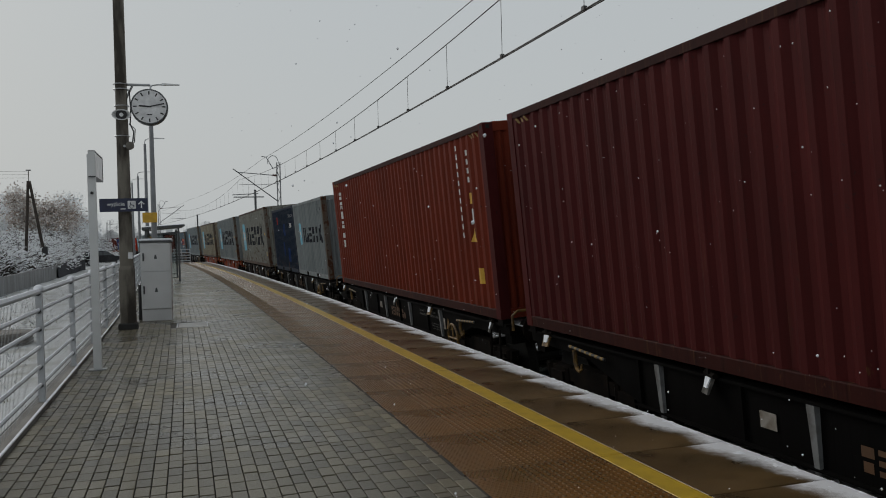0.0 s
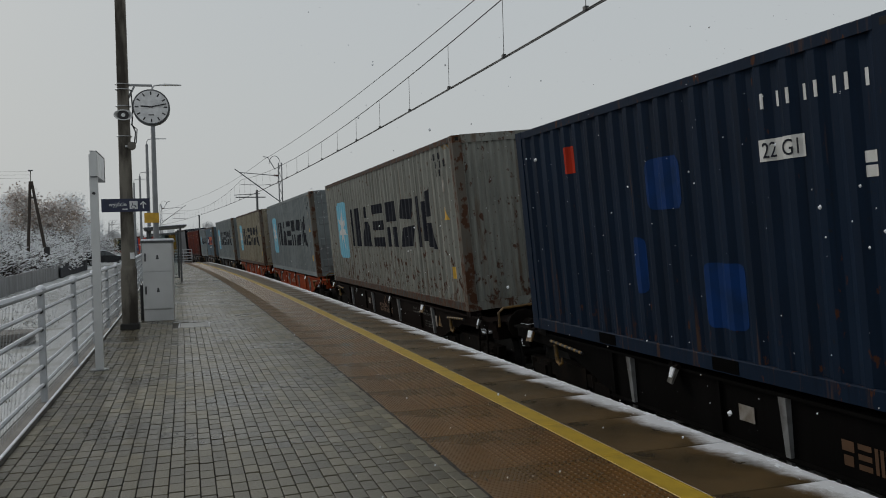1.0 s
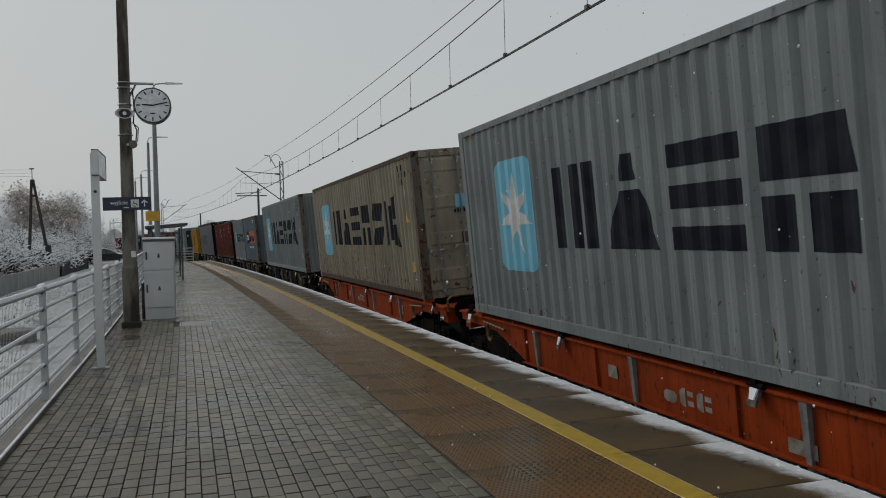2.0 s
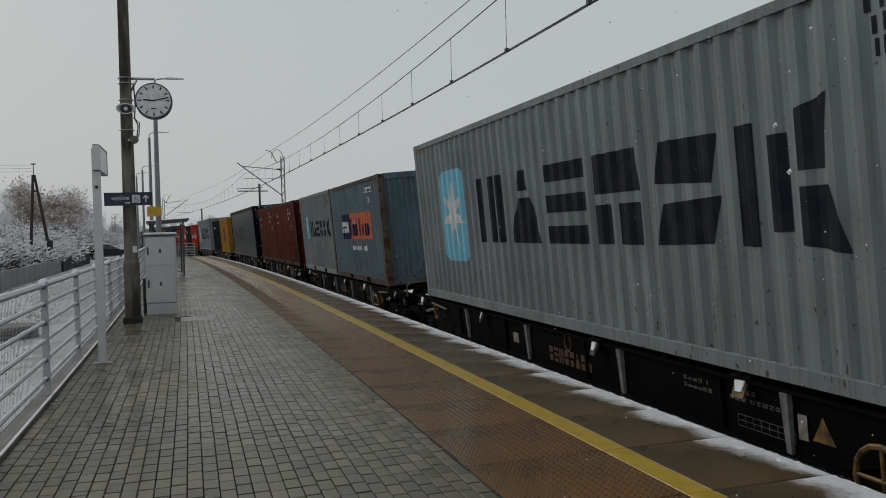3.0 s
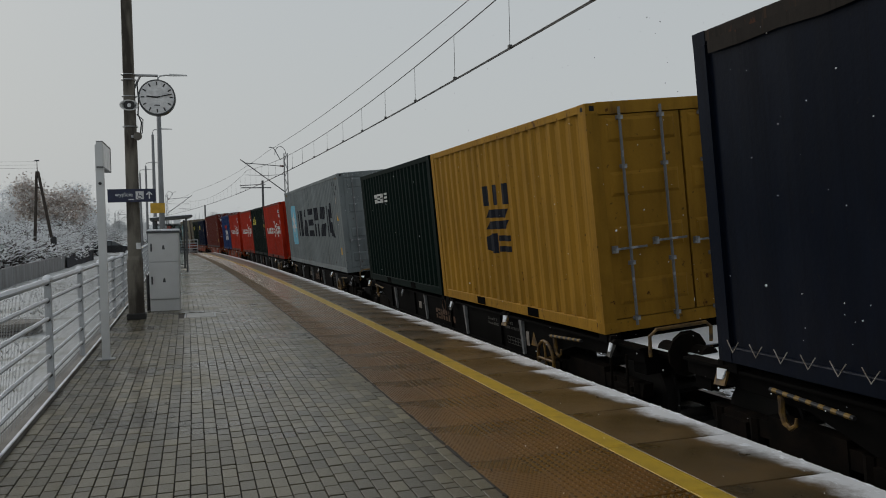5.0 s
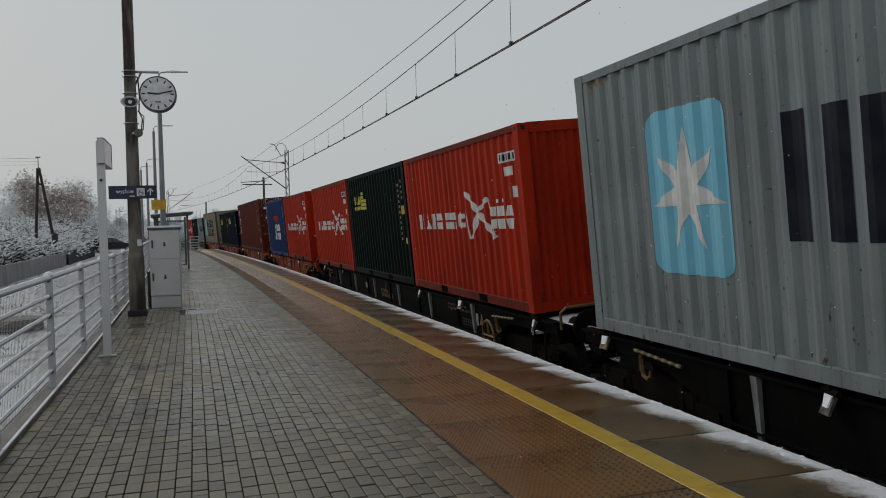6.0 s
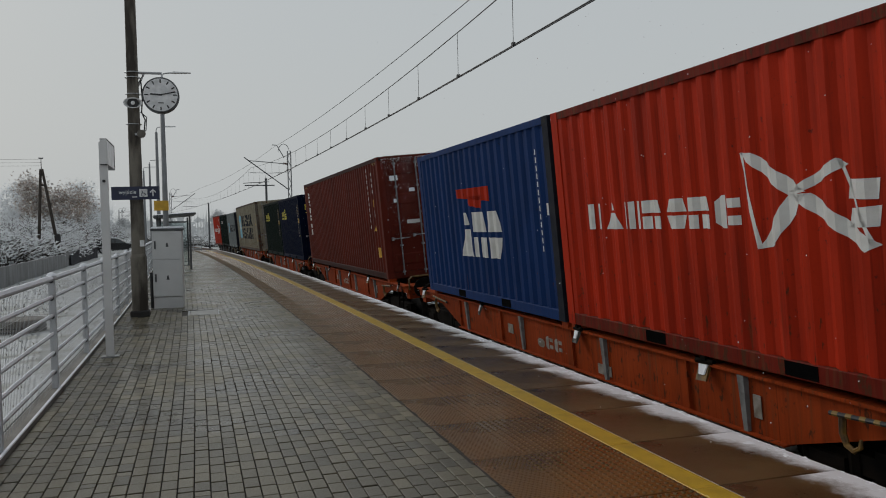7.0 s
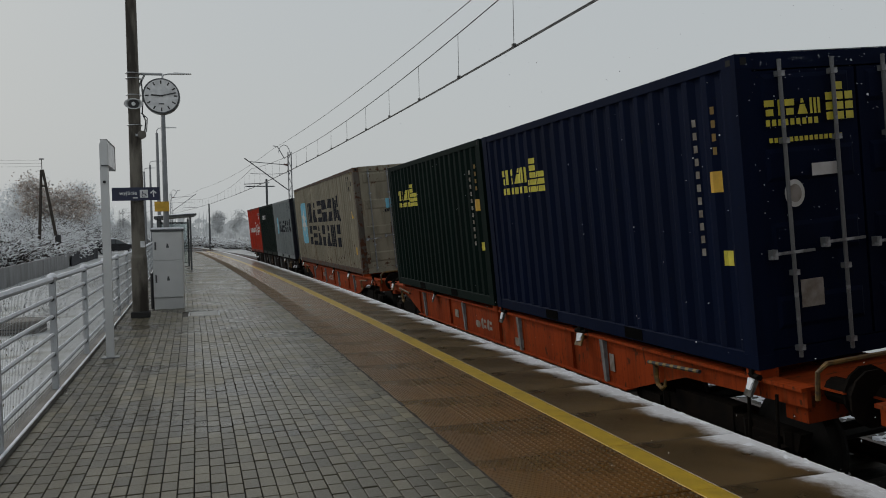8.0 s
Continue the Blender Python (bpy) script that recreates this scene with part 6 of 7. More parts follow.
        put("notice", rect(L * 0.075, L * 0.095, H * 0.62, H * 0.68), FADED_AMBER, "small amber notice")
    elif kind == "tower":
        put("lettering", figures(L * 0.755, L * 0.90, H * 0.705, H * 0.785, "tee post tee tent trio", 0.2), LIME, "yellow painted figures")
        put("lettering", bars(L * 0.755, L * 0.905, H * 0.65, H * 0.685, 9, 0.6), LIME, "small yellow painted marks")
        for c, n in enumerate((3, 3, 5, 2)):
            for i in range(n):
                put("block", rect(L * (0.660 + 0.022 * c), L * (0.679 + 0.022 * c), H * (0.65 + 0.036 * i), H * (0.678 + 0.036 * i)), LIME, "yellow emblem block")
        put("code", [q for i in range(11) for q in rect(L * 0.106, L * 0.1115, H * 0.36 + i * 0.115, H * 0.36 + i * 0.115 + 0.065)], DIM_PALE, "small pale code marks")
        put("code", [q for i in range(4) for q in rect(L * 0.060, L * 0.0655, H * 0.70 + i * 0.115, H * 0.70 + i * 0.115 + 0.065)], FADED_AMBER, "small pale code marks")
        put("notice", rect(L * 0.055, L * 0.075, H * 0.575, H * 0.645), AMBER, "small amber notice")
        put("notice", rect(L * 0.042, L * 0.062, H * 0.33, H * 0.38), LIME, "small yellow notice")
    elif kind == "eagle":
        put("lettering", figures(L * 0.33, L * 0.635, H * 0.28, H * 0.56, "tent flag cup", 0.06), PALE, "large white painted figures")
        put("emblem", [[(L * 0.39, H * 0.62), (L * 0.65, H * 0.66), (L * 0.66, H * 0.715), (L * 0.39, H * 0.71)], [(L * 0.45, H * 0.58), (L * 0.54, H * 0.60), (L * 0.56, H * 0.66), (L * 0.44, H * 0.66)]],
            BRIGHT_RED, "red winged emblem")
        put("code", [q for i in range(13) for q in rect(L * 0.075, L * 0.09, H * 0.34 + i * 0.105, H * 0.34 + i * 0.105 + 0.07)], PALE, "small white code marks")
        put("plate", rect(L * 0.035, L * 0.055, H * 0.52, H * 0.58), PALE, "small white notice")
    if H > 2.7 and kind != "tarp":
        for y0 in (0.30, L - 0.62):
            put("height_stripe", [[(y0 + 0.09 * i, H - 0.17), (y0 + 0.09 * i + 0.04, H - 0.17), (y0 + 0.09 * i + 0.10, H - 0.10), (y0 + 0.09 * i + 0.06, H - 0.10)] for i in range(4)], FADED_AMBER, "slanting amber height stripes")
    if L < 7:
        for yc in (L / 2 - 1.03, L / 2 + 1.03):
            # solid blocks, black for the shade an open fork pocket would hold
            part("fork_pocket", Shape().box(-CW / 2 + 0.001, yc - 0.18, 0.012, -CW / 2 + 0.05, yc + 0.18, 0.128), POCKET_SHADE, box, "black block painting the shade in a fork pocket")


def side_text(box, text, y, z, size, mat, end=False):
    f = bpy.data.curves.new("size_code", "FONT")
    f.body, f.size, f.extrude = text, size, 0.001
    f.materials.append(mat)
    t = new("size_code", f)
    t.parent = box
    t.matrix_basis = pose(y, -0.016, z, 90, 0, 0) if end else pose(-CW / 2 + 0.004, y, z, 90, 0, -90)


SNOWY_ENDS = {"tarp": (1900, 1.9, 5), "tall_white": (2600, 1.0, 6), "tower": (160, 1.0, 7), "corner_white": (500, 1.6, 8), "star": (120, 1.8, 9)}


def end_marks(box, kind, height):
    """Plain shapes on the end that faces the camera."""
    H = height

    def put(name, rects, mat, label, y=-0.012):
        s = Shape()
        for x0, x1, z0, z1 in rects:
            s.quad((x0, y, z0), (x1, y, z0), (x1, y, z1), (x0, y, z1))
        part(name, s, mat, box, label)

    def row(x0, x1, z0, z1, names, mat, label, y=-0.012):
        s = Shape()
        for poly in figures(-x1, -x0, z0, z1, names):
            s.quad(*[(-u, y, z) for u, z in poly])
        part("door_lettering", s, mat, box, label)

    def blown_snow(n, low, seed, y=-0.006):
        """Small ragged crusts of snow stuck to the end, thickest at the top."""
        r, s = random.Random(seed), Shape()
        for i in range(n):
            z = H - 0.05 - (H - low) * r.random() ** 2.2
            x = r.uniform(-1.12, 1.12)
            k = r.uniform(0.0018, 0.0048) * (2.4 if r.random() < 0.05 else 1)
            m = r.randint(5, 7)
            s.quad(*[(x + k * r.uniform(0.6, 1.6) * math.cos(a * 6.283 / m), y - 0.004 * r.random(), z + k * r.uniform(0.6, 1.7) * math.sin(a * 6.283 / m)) for a in range(m)])
        tagged(part("blown_snow", s, SNOW, box, "wind-blown crusts of snow"), kind="stuff")

    if kind in SNOWY_ENDS:
        blown_snow(*SNOWY_ENDS[kind])
    if kind == "tower":
        row(-0.98, -0.42, H * 0.80, H * 0.85, "tee post tee tent trio", LIME, "yellow painted figures")
        put("door_lettering", [(-0.97 + 0.06 * i, -0.93 + 0.06 * i, H * 0.768, H * 0.788) for i in range(9)], LIME, "small yellow marks")
        put("door_lettering", [(-0.95 + 0.05 * i, -0.915 + 0.05 * i, H * 0.715, H * 0.730) for i in range(15)], LIME, "small yellow marks")
        disc = Shape()
        disc.v = [(-0.74 + 0.10 * math.cos(a * math.pi / 10), -0.012, H * 0.55 + 0.115 * math.sin(a * math.pi / 10)) for a in range(20)]
        disc.f = [tuple(range(20))]
        part("door_emblem", disc, PALE, box, "round white emblem")
        inner = Shape()
        inner.v = [(-0.74 + 0.066 * math.cos(a * math.pi / 10), -0.016, H * 0.55 + 0.076 * math.sin(a * math.pi / 10)) for a in range(20)]
        inner.f = [tuple(range(20))]
        part("door_emblem", inner, DIM_PALE, box, "grey emblem middle")
        put("door_emblem", [(-0.36 + 0.1 * c, -0.28 + 0.1 * c, H * (0.775 + 0.032 * i), H * (0.80 + 0.032 * i)) for c, n in enumerate((3, 4, 3)) for i in range(n)], LIME, "yellow block tower")
        put("door_sign", [(-0.55, -0.28, H * 0.60, H * 0.64)], PALE, "white plate")
        put("door_plate", [(-0.75, -0.52, H * 0.18, H * 0.27)], DIM_PALE, "dull plate")
    elif kind == "tall_white":
        for x in (0.15, 0.62):
            for k in range(5):
                put("door_lettering", [(x, x + 0.26 + 0.1 * (k % 2), H * (0.46 + 0.075 * k), H * (0.475 + 0.075 * k)), (x, x + 0.3, H * (0.485 + 0.075 * k), H * (0.50 + 0.075 * k))], PALE, "small white marks")
        put("door_plate", [(0.62, 0.82, H * 0.36, H * 0.46)], DIM_PALE, "dull metal plate")
        put("door_sign", [(-0.62, -0.30, H * 0.44, H * 0.47)], PALE, "white plate")
        put("door_snow", [(-0.95, -0.75, H * 0.80, H * 0.84), (-0.5, -0.36, H * 0.70, H * 0.73), (-0.9, -0.8, H * 0.62, H * 0.65), (0.2, 0.35, H * 0.86, H * 0.88)], SNOW, "wind-blown snow")
    elif kind in ("star", "star_two"):
        put("door_emblem", [(-0.40, -0.12, H * 0.60, H * 0.69)], SKY_BLUE, "small blue emblem")
        put("door_lettering", [(-0.44 + 0.065 * i, -0.40 + 0.065 * i, H * 0.565, H * 0.59) for i in range(6)], INK, "small dark marks")
        put("door_plate", [(-0.32, -0.10, H * 0.36, H * 0.43)], DIM_INK, "dull metal plate")
        put("door_lettering", [(0.62, 0.88, H * (0.40 + 0.03 * k), H * (0.413 + 0.03 * k)) for k in range(4)], INK, "small dark marks")
    elif kind == "banner":
        put("door_lettering", [(0.15, 0.55, H * 0.70, H * 0.72), (0.15, 0.45, H * 0.66, H * 0.68)], PALE, "small white marks")
        put("pennant", [(-0.7, -0.3, H * 0.74, H * 0.77)], PALE, "white pennant stripe")
    elif kind == "tarp":
        row(-0.42, 0.42, H * 0.80, H * 0.875, "cup rungs cup steps", PALE, "pale painted figures")
        shield = Shape().tube([(-0.98, -0.01, H * 0.76), (-0.60, -0.01, H * 0.76), (-0.52, -0.01, H * 0.82), (-0.60, -0.01, H * 0.89), (-0.72, -0.01, H * 0.91), (-0.90, -0.01, H * 0.85), (-0.98, -0.01, H * 0.76)], 0.007, 4)
        part("end_stripe", shield, DIM_PALE, box, "thin pale outline")
        cross = Shape()
        for a, b, c in ((-0.76, -0.66, 0.865), (-0.76, -0.66, 0.795)):
            cross.quad((a, -0.012, H * c), (-0.71, -0.012, H * 0.83), (b, -0.012, H * c))
        for x in (-0.80, -0.62):
            cross.quad((x, -0.012, H * 0.85), (-0.71, -0.012, H * 0.83), (x, -0.012, H * 0.81))
        part("end_emblem", cross, PALE, box, "pale four-armed emblem")
        part("scratch", Shape().tube([(-0.70, -0.012, H * 0.47), (-0.2, -0.012, H * 0.475), (0.3, -0.012, H * 0.47), (1.0, -0.012, H * 0.485)], 0.008, 4), DIM_PALE, box, "long pale scratch")
        put("end_mark", [(-1.0 + 0.3 * i, -0.92 + 0.3 * i, H * 0.22, H * 0.235) for i in range(6)], DIM_PALE, "small pale marks")
    elif kind == "two_tone":
        put("end_code", [(0.1 + 0.1 * i, 0.16 + 0.1 * i, H * 0.86, H * 0.90) for i in range(9)], PALE, "small white code marks")
    elif kind == "plain_star":
        put("end_code", [(0.80, 0.86, H * (0.90 - 0.05 * i), H * (0.93 - 0.05 * i)) for i in range(12)], INK, "small dark code marks")
    if kind in ("tower", "tall_white", "star", "tarp", "banner"):
        part("top_snow", Shape().slab(-1.06, 0.01, H + 0.001, 1.06, 0.08, H + 0.012, 0.005), SNOW, box, "thin snow on the top beam")


FLAT_BLACK = container_paint("sooty_black_wagon_paint", (0.0045, 0.004, 0.0037), 0.0, 0.5)
FLAT_BROWN = container_paint("dirty_brown_wagon_paint", (0.009, 0.0052, 0.004), 0.0, 0.5)
FLAT_ORANGE = container_paint("grimy_orange_wagon_paint", (0.3, 0.045, 0.008), 0.25, 0.55)
GRIME = material("grimy_bogie_steel", (0.005, 0.0045, 0.004), 0.85, color2=(0.011, 0.008, 0.006), scale=6, fine=0.4, spec=0.05)
TREAD = material("worn_wheel_steel", (0.02, 0.018, 0.016), 0.55, 0.3)
for dull in (FLAT_BLACK, FLAT_BROWN):
    dull.node_tree.nodes["Principled BSDF"].inputs["Specular IOR Level"].default_value = 0.03


WAGON_MARK = material("dull_pale_wagon_marking", (0.13, 0.125, 0.115), 0.7, color2=(0.05, 0.047, 0.042), scale=12, fine=0.35, spec=0.1)
STANCHION = material("pale_worn_stanchion_paint", (0.20, 0.205, 0.205), 0.6, color2=(0.10, 0.095, 0.09), scale=7, contrast=(0.5, 0.7), fine=0.3)


def flat_wagon(length, mat, label, brand):
    """A container flat; near end at local y = 0, rail top at z = 0."""
    root = thing("flat_wagon", label, "wagon", "container wagons")
    k = round(length, 2)
    fish = 0.34

    def sill():
        s = Shape()
        prof = [(0.25, 0.16), (1.9, 0.2), (3.0, 0.52), (length - 3.0, 0.52), (length - 1.9, 0.2), (length - 0.25, 0.16)]
        for y, d in prof:
            s.v += [(-0.02, y, -d), (0.02, y, -d), (0.02, y, 0.0), (-0.02, y, 0.0)]
        for i in range(len(prof) - 1):
            for j in range(4):
                k2 = (j + 1) % 4
                s.f.append((4 * i + k2, 4 * i + j, 4 * i + 4 + j, 4 * i + 4 + k2))
        n = 4 * (len(prof) - 1)
        s.f += [(0, 1, 2, 3), (n + 3, n + 2, n + 1, n)]
        return s

    upper = shared(("upper_flange", k), lambda: Shape().box(-0.07, 0.25, -0.03, 0.07, length - 0.25, -0.001))
    lower = shared(("lower_flange", k), lambda: Shape().box(-0.075, 3.0, -0.535, 0.075, length - 3.0, -0.521))
    rib = shared(("stanchion",), lambda: Shape().hexa([(-0.05, -0.026, -0.62), (-0.02, -0.026, -0.62), (-0.02, 0.026, -0.62), (-0.05, 0.026, -0.62),
                                                       (-0.075, -0.042, -0.03), (-0.02, -0.042, -0.03), (-0.02, 0.042, -0.03), (-0.075, 0.042, -0.03)]))
    top = DECK - 0.075
    for sx in (-1, 1):
        sl = part("side_sill", shared(("side_sill", k), sill), mat, root)
        sl.matrix_basis = pose(sx * 1.12, 0, top) if sx < 0 else pose(sx * 1.12, length, top, 0, 0, 180)
        part("upper_flange", upper, mat, sl).matrix_basis = pose(0, 0, 0.004)
        part("lower_flange", lower, mat, sl)
        n = 3 if length < 16 else 5
        for i in range(n + 1):
            y = 3.5 + (length - 7.0) * i / n
            part("stanchion", rib, STANCHION, sl, "pale worn stanchion").matrix_basis = pose(0, y, 0)
            part("rib", shared(("rib",), lambda: Shape().box(-0.055, -0.015, -0.50, -0.02, 0.015, -0.03)), mat, sl).matrix_basis = pose(0, min(y + 0.85, length - 3.1), 0)
    part("centre_beam", Shape().box(-0.3, 0.3, top - 0.45, 0.3, length - 0.3, top - 0.06), mat, root)
    for y in (0.3, 3.2, length / 2, length - 3.4, length - 0.55):
        part("cross_beam", shared(("cross_beam",), lambda: Shape().box(-1.1, 0, -0.3, 1.1, 0.25, -0.035)), mat, root).matrix_basis = pose(0, y, top)
    plate = shared(("deck_plate",), lambda: Shape().box(-1.0, 0.0, 0, 1.0, 0.9, 0.012))
    for y in (0.02, length - 0.92):
        part("deck_plate", plate, SNOW if brand == "dark" else mat, root, "snow-covered deck plate" if brand == "dark" else "").matrix_basis = pose(0, y, top - 0.03)
    # twist-lock brackets, handwheel, boxes on the sill
    lock = shared(("twist_lock_flap",), lambda: Shape().hexa([(-0.095, -0.065, -0.15), (-0.075, -0.065, -0.155), (-0.075, 0.065, -0.155), (-0.095, 0.065, -0.15),
                                                               (-0.03, -0.065, 0.0), (0.0, -0.065, -0.01), (0.0, 0.065, -0.01), (-0.03, 0.065, 0.0)]))
    cam_block = shared(("hinge",), lambda: Shape().tube([(-0.02, -0.11, 0.015), (-0.02, 0.11, 0.015)], 0.028, 6).box(-0.05, -0.03, 0.03, 0.01, 0.03, 0.075))
    crust = shared(("flap_snow",), lambda: Shape().hexa([(-0.076, -0.03, -0.10), (-0.066, -0.04, -0.10), (-0.066, 0.02, -0.10), (-0.076, 0.03, -0.10),
                                                         (-0.042, -0.055, -0.012), (-0.030, -0.055, -0.012), (-0.030, 0.05, -0.012), (-0.042, 0.055, -0.012)]))
    spots = [y for y in (0.8, 4.0, 6.6, length - 4.4, length - 0.9) if 0.5 < y < length - 0.5]
    for i, y in enumerate(spots):
        fl = part("twist_lock_flap", lock, WHEEL_PAINT if i % 3 == 1 else WAGON_MARK, root, "snow-dusted folding twist lock")
        fl.matrix_basis = pose(-1.17, y, top, 0, 0, (-14, 9, -5)[i % 3])
        part("hinge", cam_block, GRIME, fl)
        part("snow", crust, SNOW, fl, "thin snow on the flap").matrix_basis = pose(-0.008, 0, 0.004)
    # black and yellow shunting bar with its tow hook, over the bogie
    for yb, turn in ((2.0, 1), (length - 2.0, -1)):
        bar = part("shunting_bar", shared(("shunting_bar",), lambda: Shape().tube([(0, -0.45, 0.0), (0, 0.45, 0.0)], 0.019, 8)), DARK, root, "black and yellow striped bar")
        bar.matrix_basis = pose(-1.21, yb, top - 0.10, -3 * turn, 0, 0)
        for i in range(7):
            part("stripe", shared(("stripe",), lambda: Shape().tube([(0, -0.028, 0.0), (0, 0.028, 0.0)], 0.0205, 8)), FADED_AMBER, bar, "faded yellow band").matrix_basis = pose(0, -0.39 + 0.13 * i, 0)
        hook = shared(("tow_hook",), lambda: Shape().tube([(0, 0, 0.0), (0, 0.01, -0.14), (0, -0.02, -0.22), (0, -0.09, -0.25), (0, -0.15, -0.21), (0, -0.16, -0.15)], [0.030, 0.028, 0.025, 0.022, 0.019, 0.012], 7))
        part("tow_hook", hook, WHEEL_PAINT, root, "worn yellow tow hook").matrix_basis = pose(-1.19, yb + 0.35, top - 0.12)
    wheel = shared(("handwheel",), lambda: Shape().tube([(0, 0.24 * math.cos(a * math.pi / 8), 0.24 * math.sin(a * math.pi / 8)) for a in range(17)], 0.022, 6)
                   .tube([(0, -0.24, 0), (0, 0.24, 0)], 0.016, 6).tube([(0, 0, -0.24), (0, 0, 0.24)], 0.016, 6).tube([(0, 0, 0), (0.2, 0, 0)], 0.03, 6))
    if brand == "dark":
        part("handwheel", wheel, WHEEL_PAINT, root, "worn yellow brake handwheel").matrix_basis = pose(-1.30, 2.45, top - 0.42)
    part("plate", shared(("data_plate",), lambda: Shape().box(-0.006, -0.10, -0.06, 0, 0.10, 0.08)), DIM_PALE, root, "pale data plate").matrix_basis = pose(-1.148, length * 0.62, top - 0.28)
    part("plate", shared(("maker_plate",), lambda: Shape().box(-0.006, -0.05, -0.10, 0, 0.05, 0.10)), DIM_PALE, root, "pale data plate").matrix_basis = pose(-1.148, 3.35, top - 0.28)
    def sill_marks(rows, paint, label):
        m = Shape()
        for y0, y1, z0, z1, names in rows:
            for poly in figures(y0, y1, top + z0, top + z1, names):
                m.quad(*[(-1.144, y, z) for y, z in poly])
        tagged(part("lettering", m, paint, root, label), kind="stuff")

    mid = length * 0.5
    if brand == "orange":
        sill_marks([(mid - 0.05, mid + 0.75, -0.40, -0.22, "pill tall_pill tall_pill")], DIM_PALE, "pale rounded painted figures")
        part("plate", shared(("steel_plate",), lambda: Shape().box(-0.006, -0.16, -0.06, 0, 0.16, 0.06)), DIM_PALE, root, "pale data plate").matrix_basis = pose(-1.146, mid - 1.2, top - 0.42)
    else:
        sill_marks([(mid - 0.55, mid + 0.65, -0.43, -0.24, "tee rungs trio cup tee tent cup pill")], DIM_INK, "faded ochre painted figures")
        loop = [(-1.145, mid + 0.05 + 0.09 * math.cos(a * math.pi / 8), top - 0.13 + 0.11 * math.sin(a * math.pi / 8)) for a in range(17)]
        part("emblem", Shape().tube(loop, 0.012, 5), DIM_INK, root, "faded ochre ring emblem")
        sill_marks([(3.9, 4.2, -0.15, -0.11, "cup cup gap steps steps"), (3.6, 4.25, -0.22, -0.18, "tee rungs trio gap tall_pill tee trio tee cup"), (4.55, 4.95, -0.16, -0.12, "steps pill pill tee gap post"),
                    (4.5, 4.95, -0.23, -0.19, "steps pill pill pill flag steps")], WAGON_MARK, "small dull pale painted marks")
        grid = Shape()
        for z in (-0.34, -0.39, -0.44):
            grid.box(-1.1465, 3.45, top + z, -1.143, 4.15, top + z + 0.006)
        for i in range(8):
            grid.box(-1.147, 3.45 + 0.1 * i - 0.003, top - 0.44, -1.1435, 3.45 + 0.1 * i + 0.003, top - 0.334)
        part("load_table", grid, WAGON_MARK, root, "small pale ruled table")
        part("warning_triangle", Shape().quad((-1.147, 3.02, top - 0.36), (-1.147, 3.26, top - 0.36), (-1.147, 3.14, top - 0.16)), WHEEL_PAINT, root, "worn yellow triangle plate")
    # buffers and coupling
    buf = shared(("buffer",), lambda: Shape().tube([(0, 0.1, 0), (0, -0.25, 0), (0, -0.28, 0), (0, -0.30, 0)], [0.10, 0.10, 0.22, 0.22], 12))
    for y, turn in ((0.15, 0), (length - 0.15, 180)):
        for x in (-0.88, 0.88):
            part("buffer", buf, GRIME, root).matrix_basis = pose(x, y, 1.05, 0, 0, turn)
    part("brake_hose", Shape().tube([(-0.55, 0.25, 1.0), (-0.55, 0.0, 1.02), (-0.55, -0.12, 0.85), (-0.5, -0.05, 0.6)], 0.025, 6), DARK, root)
    rail = Shape().tube([(-1.12, 0.16, top - 0.08), (-1.12, 0.14, top + 0.14), (-1.05, 0.12, top + 0.20), (-0.45, 0.12, top + 0.20), (-0.38, 0.14, top + 0.14), (-0.38, 0.16, top - 0.08)], 0.020, 7)
    step = Shape().tube([(-1.18, 0.55, top - 0.10), (-1.20, 0.55, top - 0.55), (-1.20, 0.90, top - 0.55), (-1.18, 0.90, top - 0.10)], 0.016, 6).box(-1.26, 0.55, top - 0.57, -1.10, 0.90, top - 0.545)
    part("step", step, GRIME, root, "dark shunter's step")
    part("grab_rail", rail, WHEEL_PAINT, root, "worn yellow shunter's grab rail")
    # bogies
    frame_mesh = shared(("bogie_frame",), lambda: Shape().hexa([(-0.06, -1.25, 0.5), (0.06, -1.25, 0.5), (0.06, 1.25, 0.5), (-0.06, 1.25, 0.5), (-0.06, -1.3, 0.66), (0.06, -1.3, 0.66), (0.06, 1.3, 0.66), (-0.06, 1.3, 0.66)])
                       .box(-0.07, -0.45, 0.28, 0.07, 0.45, 0.72).box(-0.1, -1.08, 0.32, 0.1, -0.72, 0.6).box(-0.1, 0.72, 0.32, 0.1, 1.08, 0.6))
    spring = shared(("spring",), lambda: Shape().tube([(0, 0, 0.32), (0, 0, 0.66)], 0.075, 8))
    disc = shared(("wheel",), lambda: Shape().tube([(-0.07, 0, 0), (-0.065, 0, 0), (0.04, 0, 0), (0.045, 0, 0), (0.07, 0, 0)], [0.40, 0.455, 0.46, 0.49, 0.49], 24))
    for yb in (1.75, length - 1.75):
        bg = new("bogie")
        bg.parent = root
        bg.matrix_basis = pose(0, yb, 0)
        for sx in (-1, 1):
            part("bogie_frame", frame_mesh, GRIME, bg).matrix_basis = pose(sx * 1.0, 0, 0)
            for yw in (-0.9, 0.9):
                part("wheel", disc, TREAD, bg).matrix_basis = pose(sx * 0.75, yw, 0.46, 0, 0, 0 if sx < 0 else 180)
            for ys in (-1.15, -0.65, 0.65, 1.15):
                part("spring", spring, GRIME, bg).matrix_basis = pose(sx * 1.02, ys, 0)
        for yw in (-0.9, 0.9):
            part("axle", shared(("axle",), lambda: Shape().tube([(-0.75, 0, 0), (0.75, 0, 0)], 0.08, 10)), TREAD, bg).matrix_basis = pose(0, yw, 0.46)
    return root


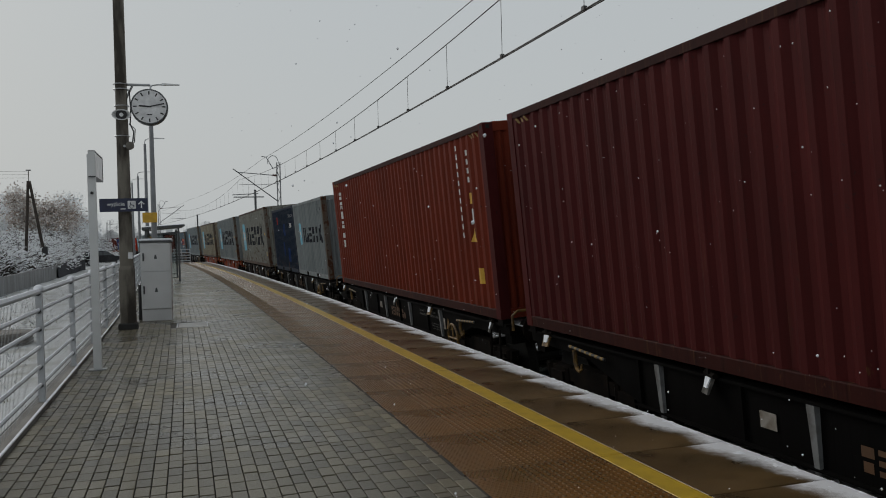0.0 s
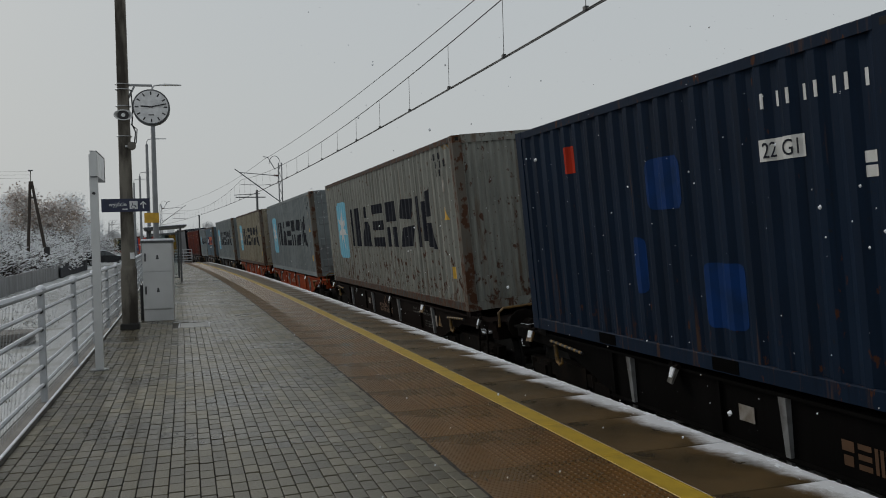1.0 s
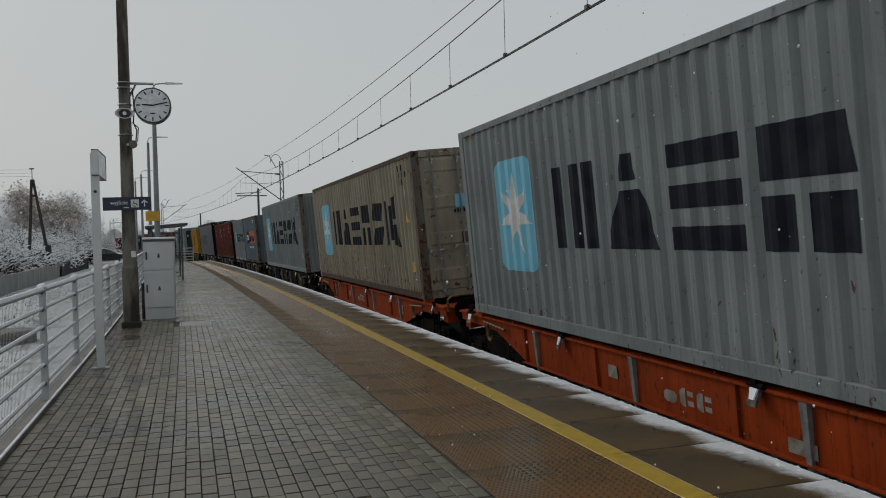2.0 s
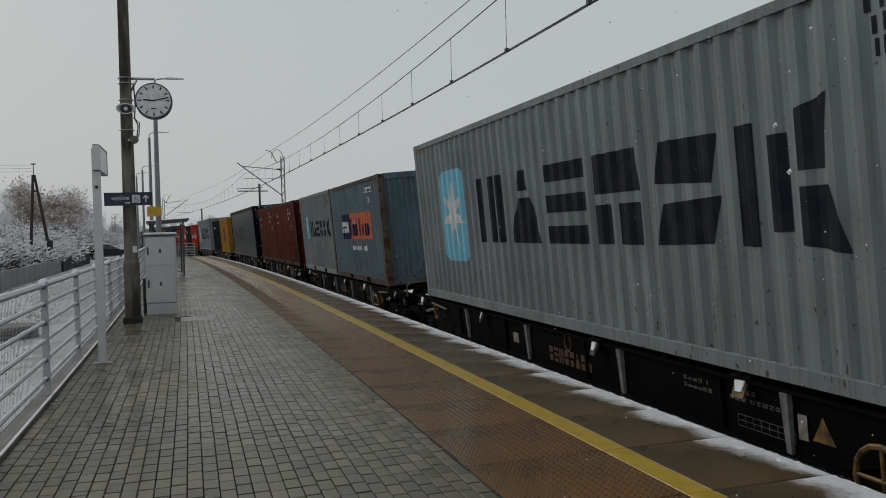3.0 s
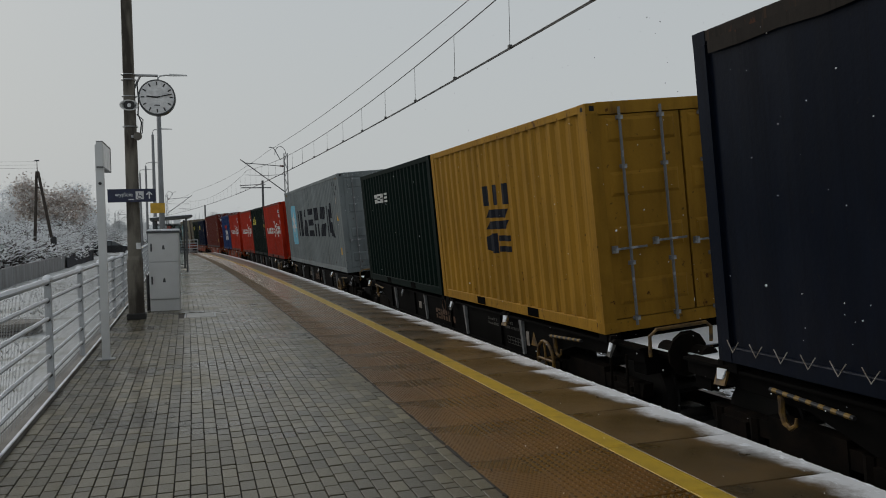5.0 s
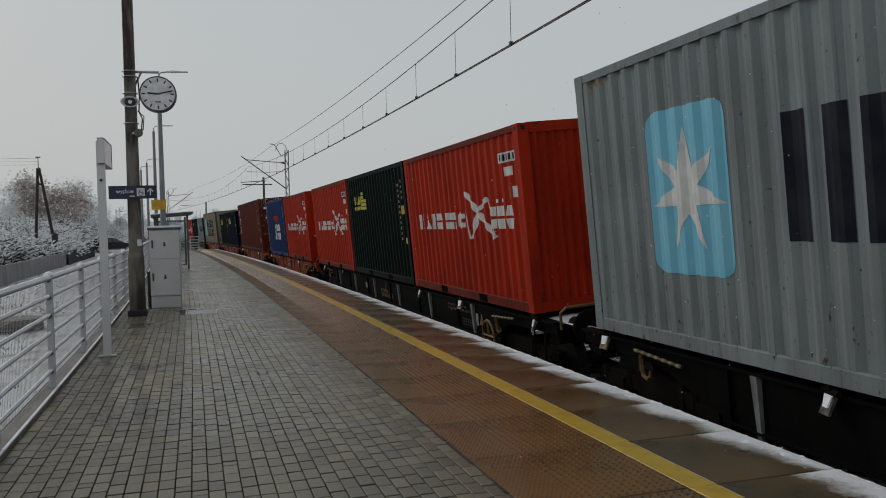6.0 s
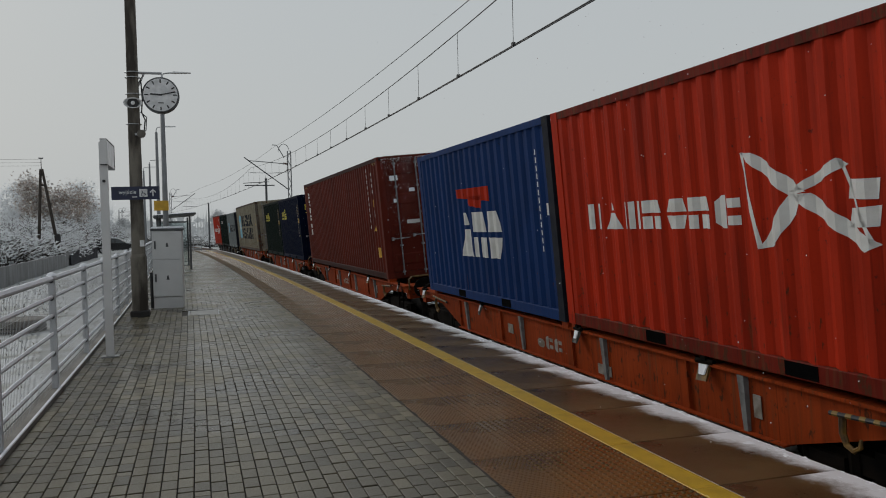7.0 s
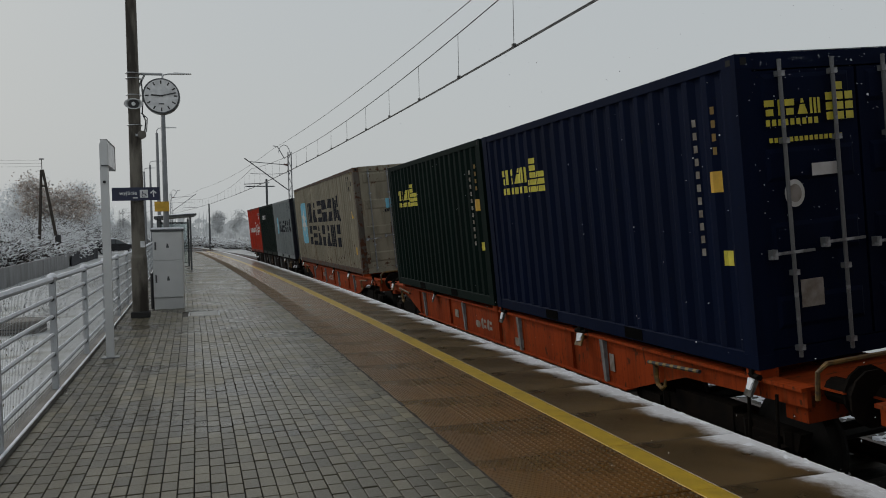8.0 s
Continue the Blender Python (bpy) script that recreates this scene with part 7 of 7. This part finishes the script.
TRAIN = []          # (thing, place of its origin along the train, height above the rail)
for near, L, H, mat, door, post_mat, kind, label in BOXES:
    box = container(label, L, H, mat, bool(door), post_mat, curtain=(kind == "tarp"))
    marks(box, kind, L, H)
    if kind == "plate":
        side_text(box, "22 G1", L * 0.215, H * 0.69, 0.17, INK)
    elif kind == "two_tone":
        side_text(box, "2G1", L * 0.206, H * 0.772, 0.15, INK)
    elif kind == "corner_white":
        side_text(box, "22G1", L * 0.31, H * 0.72, 0.14, PALE)
    elif label.startswith("red-brown"):
        side_text(box, "45G1", 0.35, H * 0.85, 0.16, PALE, True)
    if door or kind in ("tarp", "two_tone", "corner_white"):
        end_marks(box, kind, H)
    elif kind == "star" and L > 7:
        end_marks(box, "plain_star", H)
    TRAIN.append((box, near, DECK))

RUNS = ((0,), (1,), (2, 3), (4,), (5,), (6,), (7,), (8, 9), (10, 11), (12,), (13, 14), (15,), (16, 17, 18), (19, 20), (21,), (22, 23), (24,), (25, 26, 27))
PAINT = "kkkbookkbkkkkoooob"
for n, run in enumerate(RUNS):
    a = BOXES[run[0]][0]
    b = BOXES[run[-1]][0] + BOXES[run[-1]][1]
    lo = a - 0.9 if n == 0 else (BOXES[run[0] - 1][0] + BOXES[run[0] - 1][1] + a) / 2
    hi = b + 0.7 if n == len(RUNS) - 1 else (BOXES[run[-1] + 1][0] + b) / 2
    mat, brand, label = {"k": (FLAT_BLACK, "dark", "sooty black container flat wagon with twist locks"),
                         "b": (FLAT_BROWN, "brown", "dirty brown container flat wagon"),
                         "o": (FLAT_ORANGE, "orange", "grimy orange container flat wagon")}[PAINT[n]]
    wagon = flat_wagon(hi - lo - 0.12, mat, label, brand)
    pad = shared(("bearing_pad",), lambda: Shape().slab(-0.09, -0.09, DECK - 0.10, 0.09, 0.09, DECK - 0.001, 0.006))
    for b_i in run:
        for at_y in (BOXES[b_i][0] + 0.10, BOXES[b_i][0] + BOXES[b_i][1] - 0.10):
            for sx in (-1.11, 1.11):
                part("bearing_pad", pad, mat, wagon).matrix_basis = pose(sx, at_y - lo - 0.06, 0)
    TRAIN.append((wagon, lo + 0.06, 0.0))


# ================= the nearest pavers, one by one =================
pavement = tagged(new("pavement"), "wet grey block pavers in running bond", "pavement", kind="structure")
paver_mesh = {}
for x0, y0, length, top in near_pavers:
    key = round(length, 2)
    if key not in paver_mesh:
        paver_mesh[key] = Shape().slab(0.0045, 0.014, -0.05, PW - 0.003, key, 0.0, 0.003).mesh("paver", PAVER)
    pv = new("paver", paver_mesh[key])
    pv.parent = pavement
    pv.matrix_basis = along(x0, y0, top)


def motions():
    times = [0.25 * i for i in range(33)]
    for ob, u, z in TRAIN:
        rows = []
        for t in times:
            y = u - travelled(t)
            rows.append((t, on_track(y) @ pose(0, 0, z)))
        walk(ob, rows)
    walk(flakes, [(t, pose(0.25 * t, -0.15 * t, -1.1 * t)) for t in (0.0, 2.0, 4.0, 6.0, 8.0)])


motions()
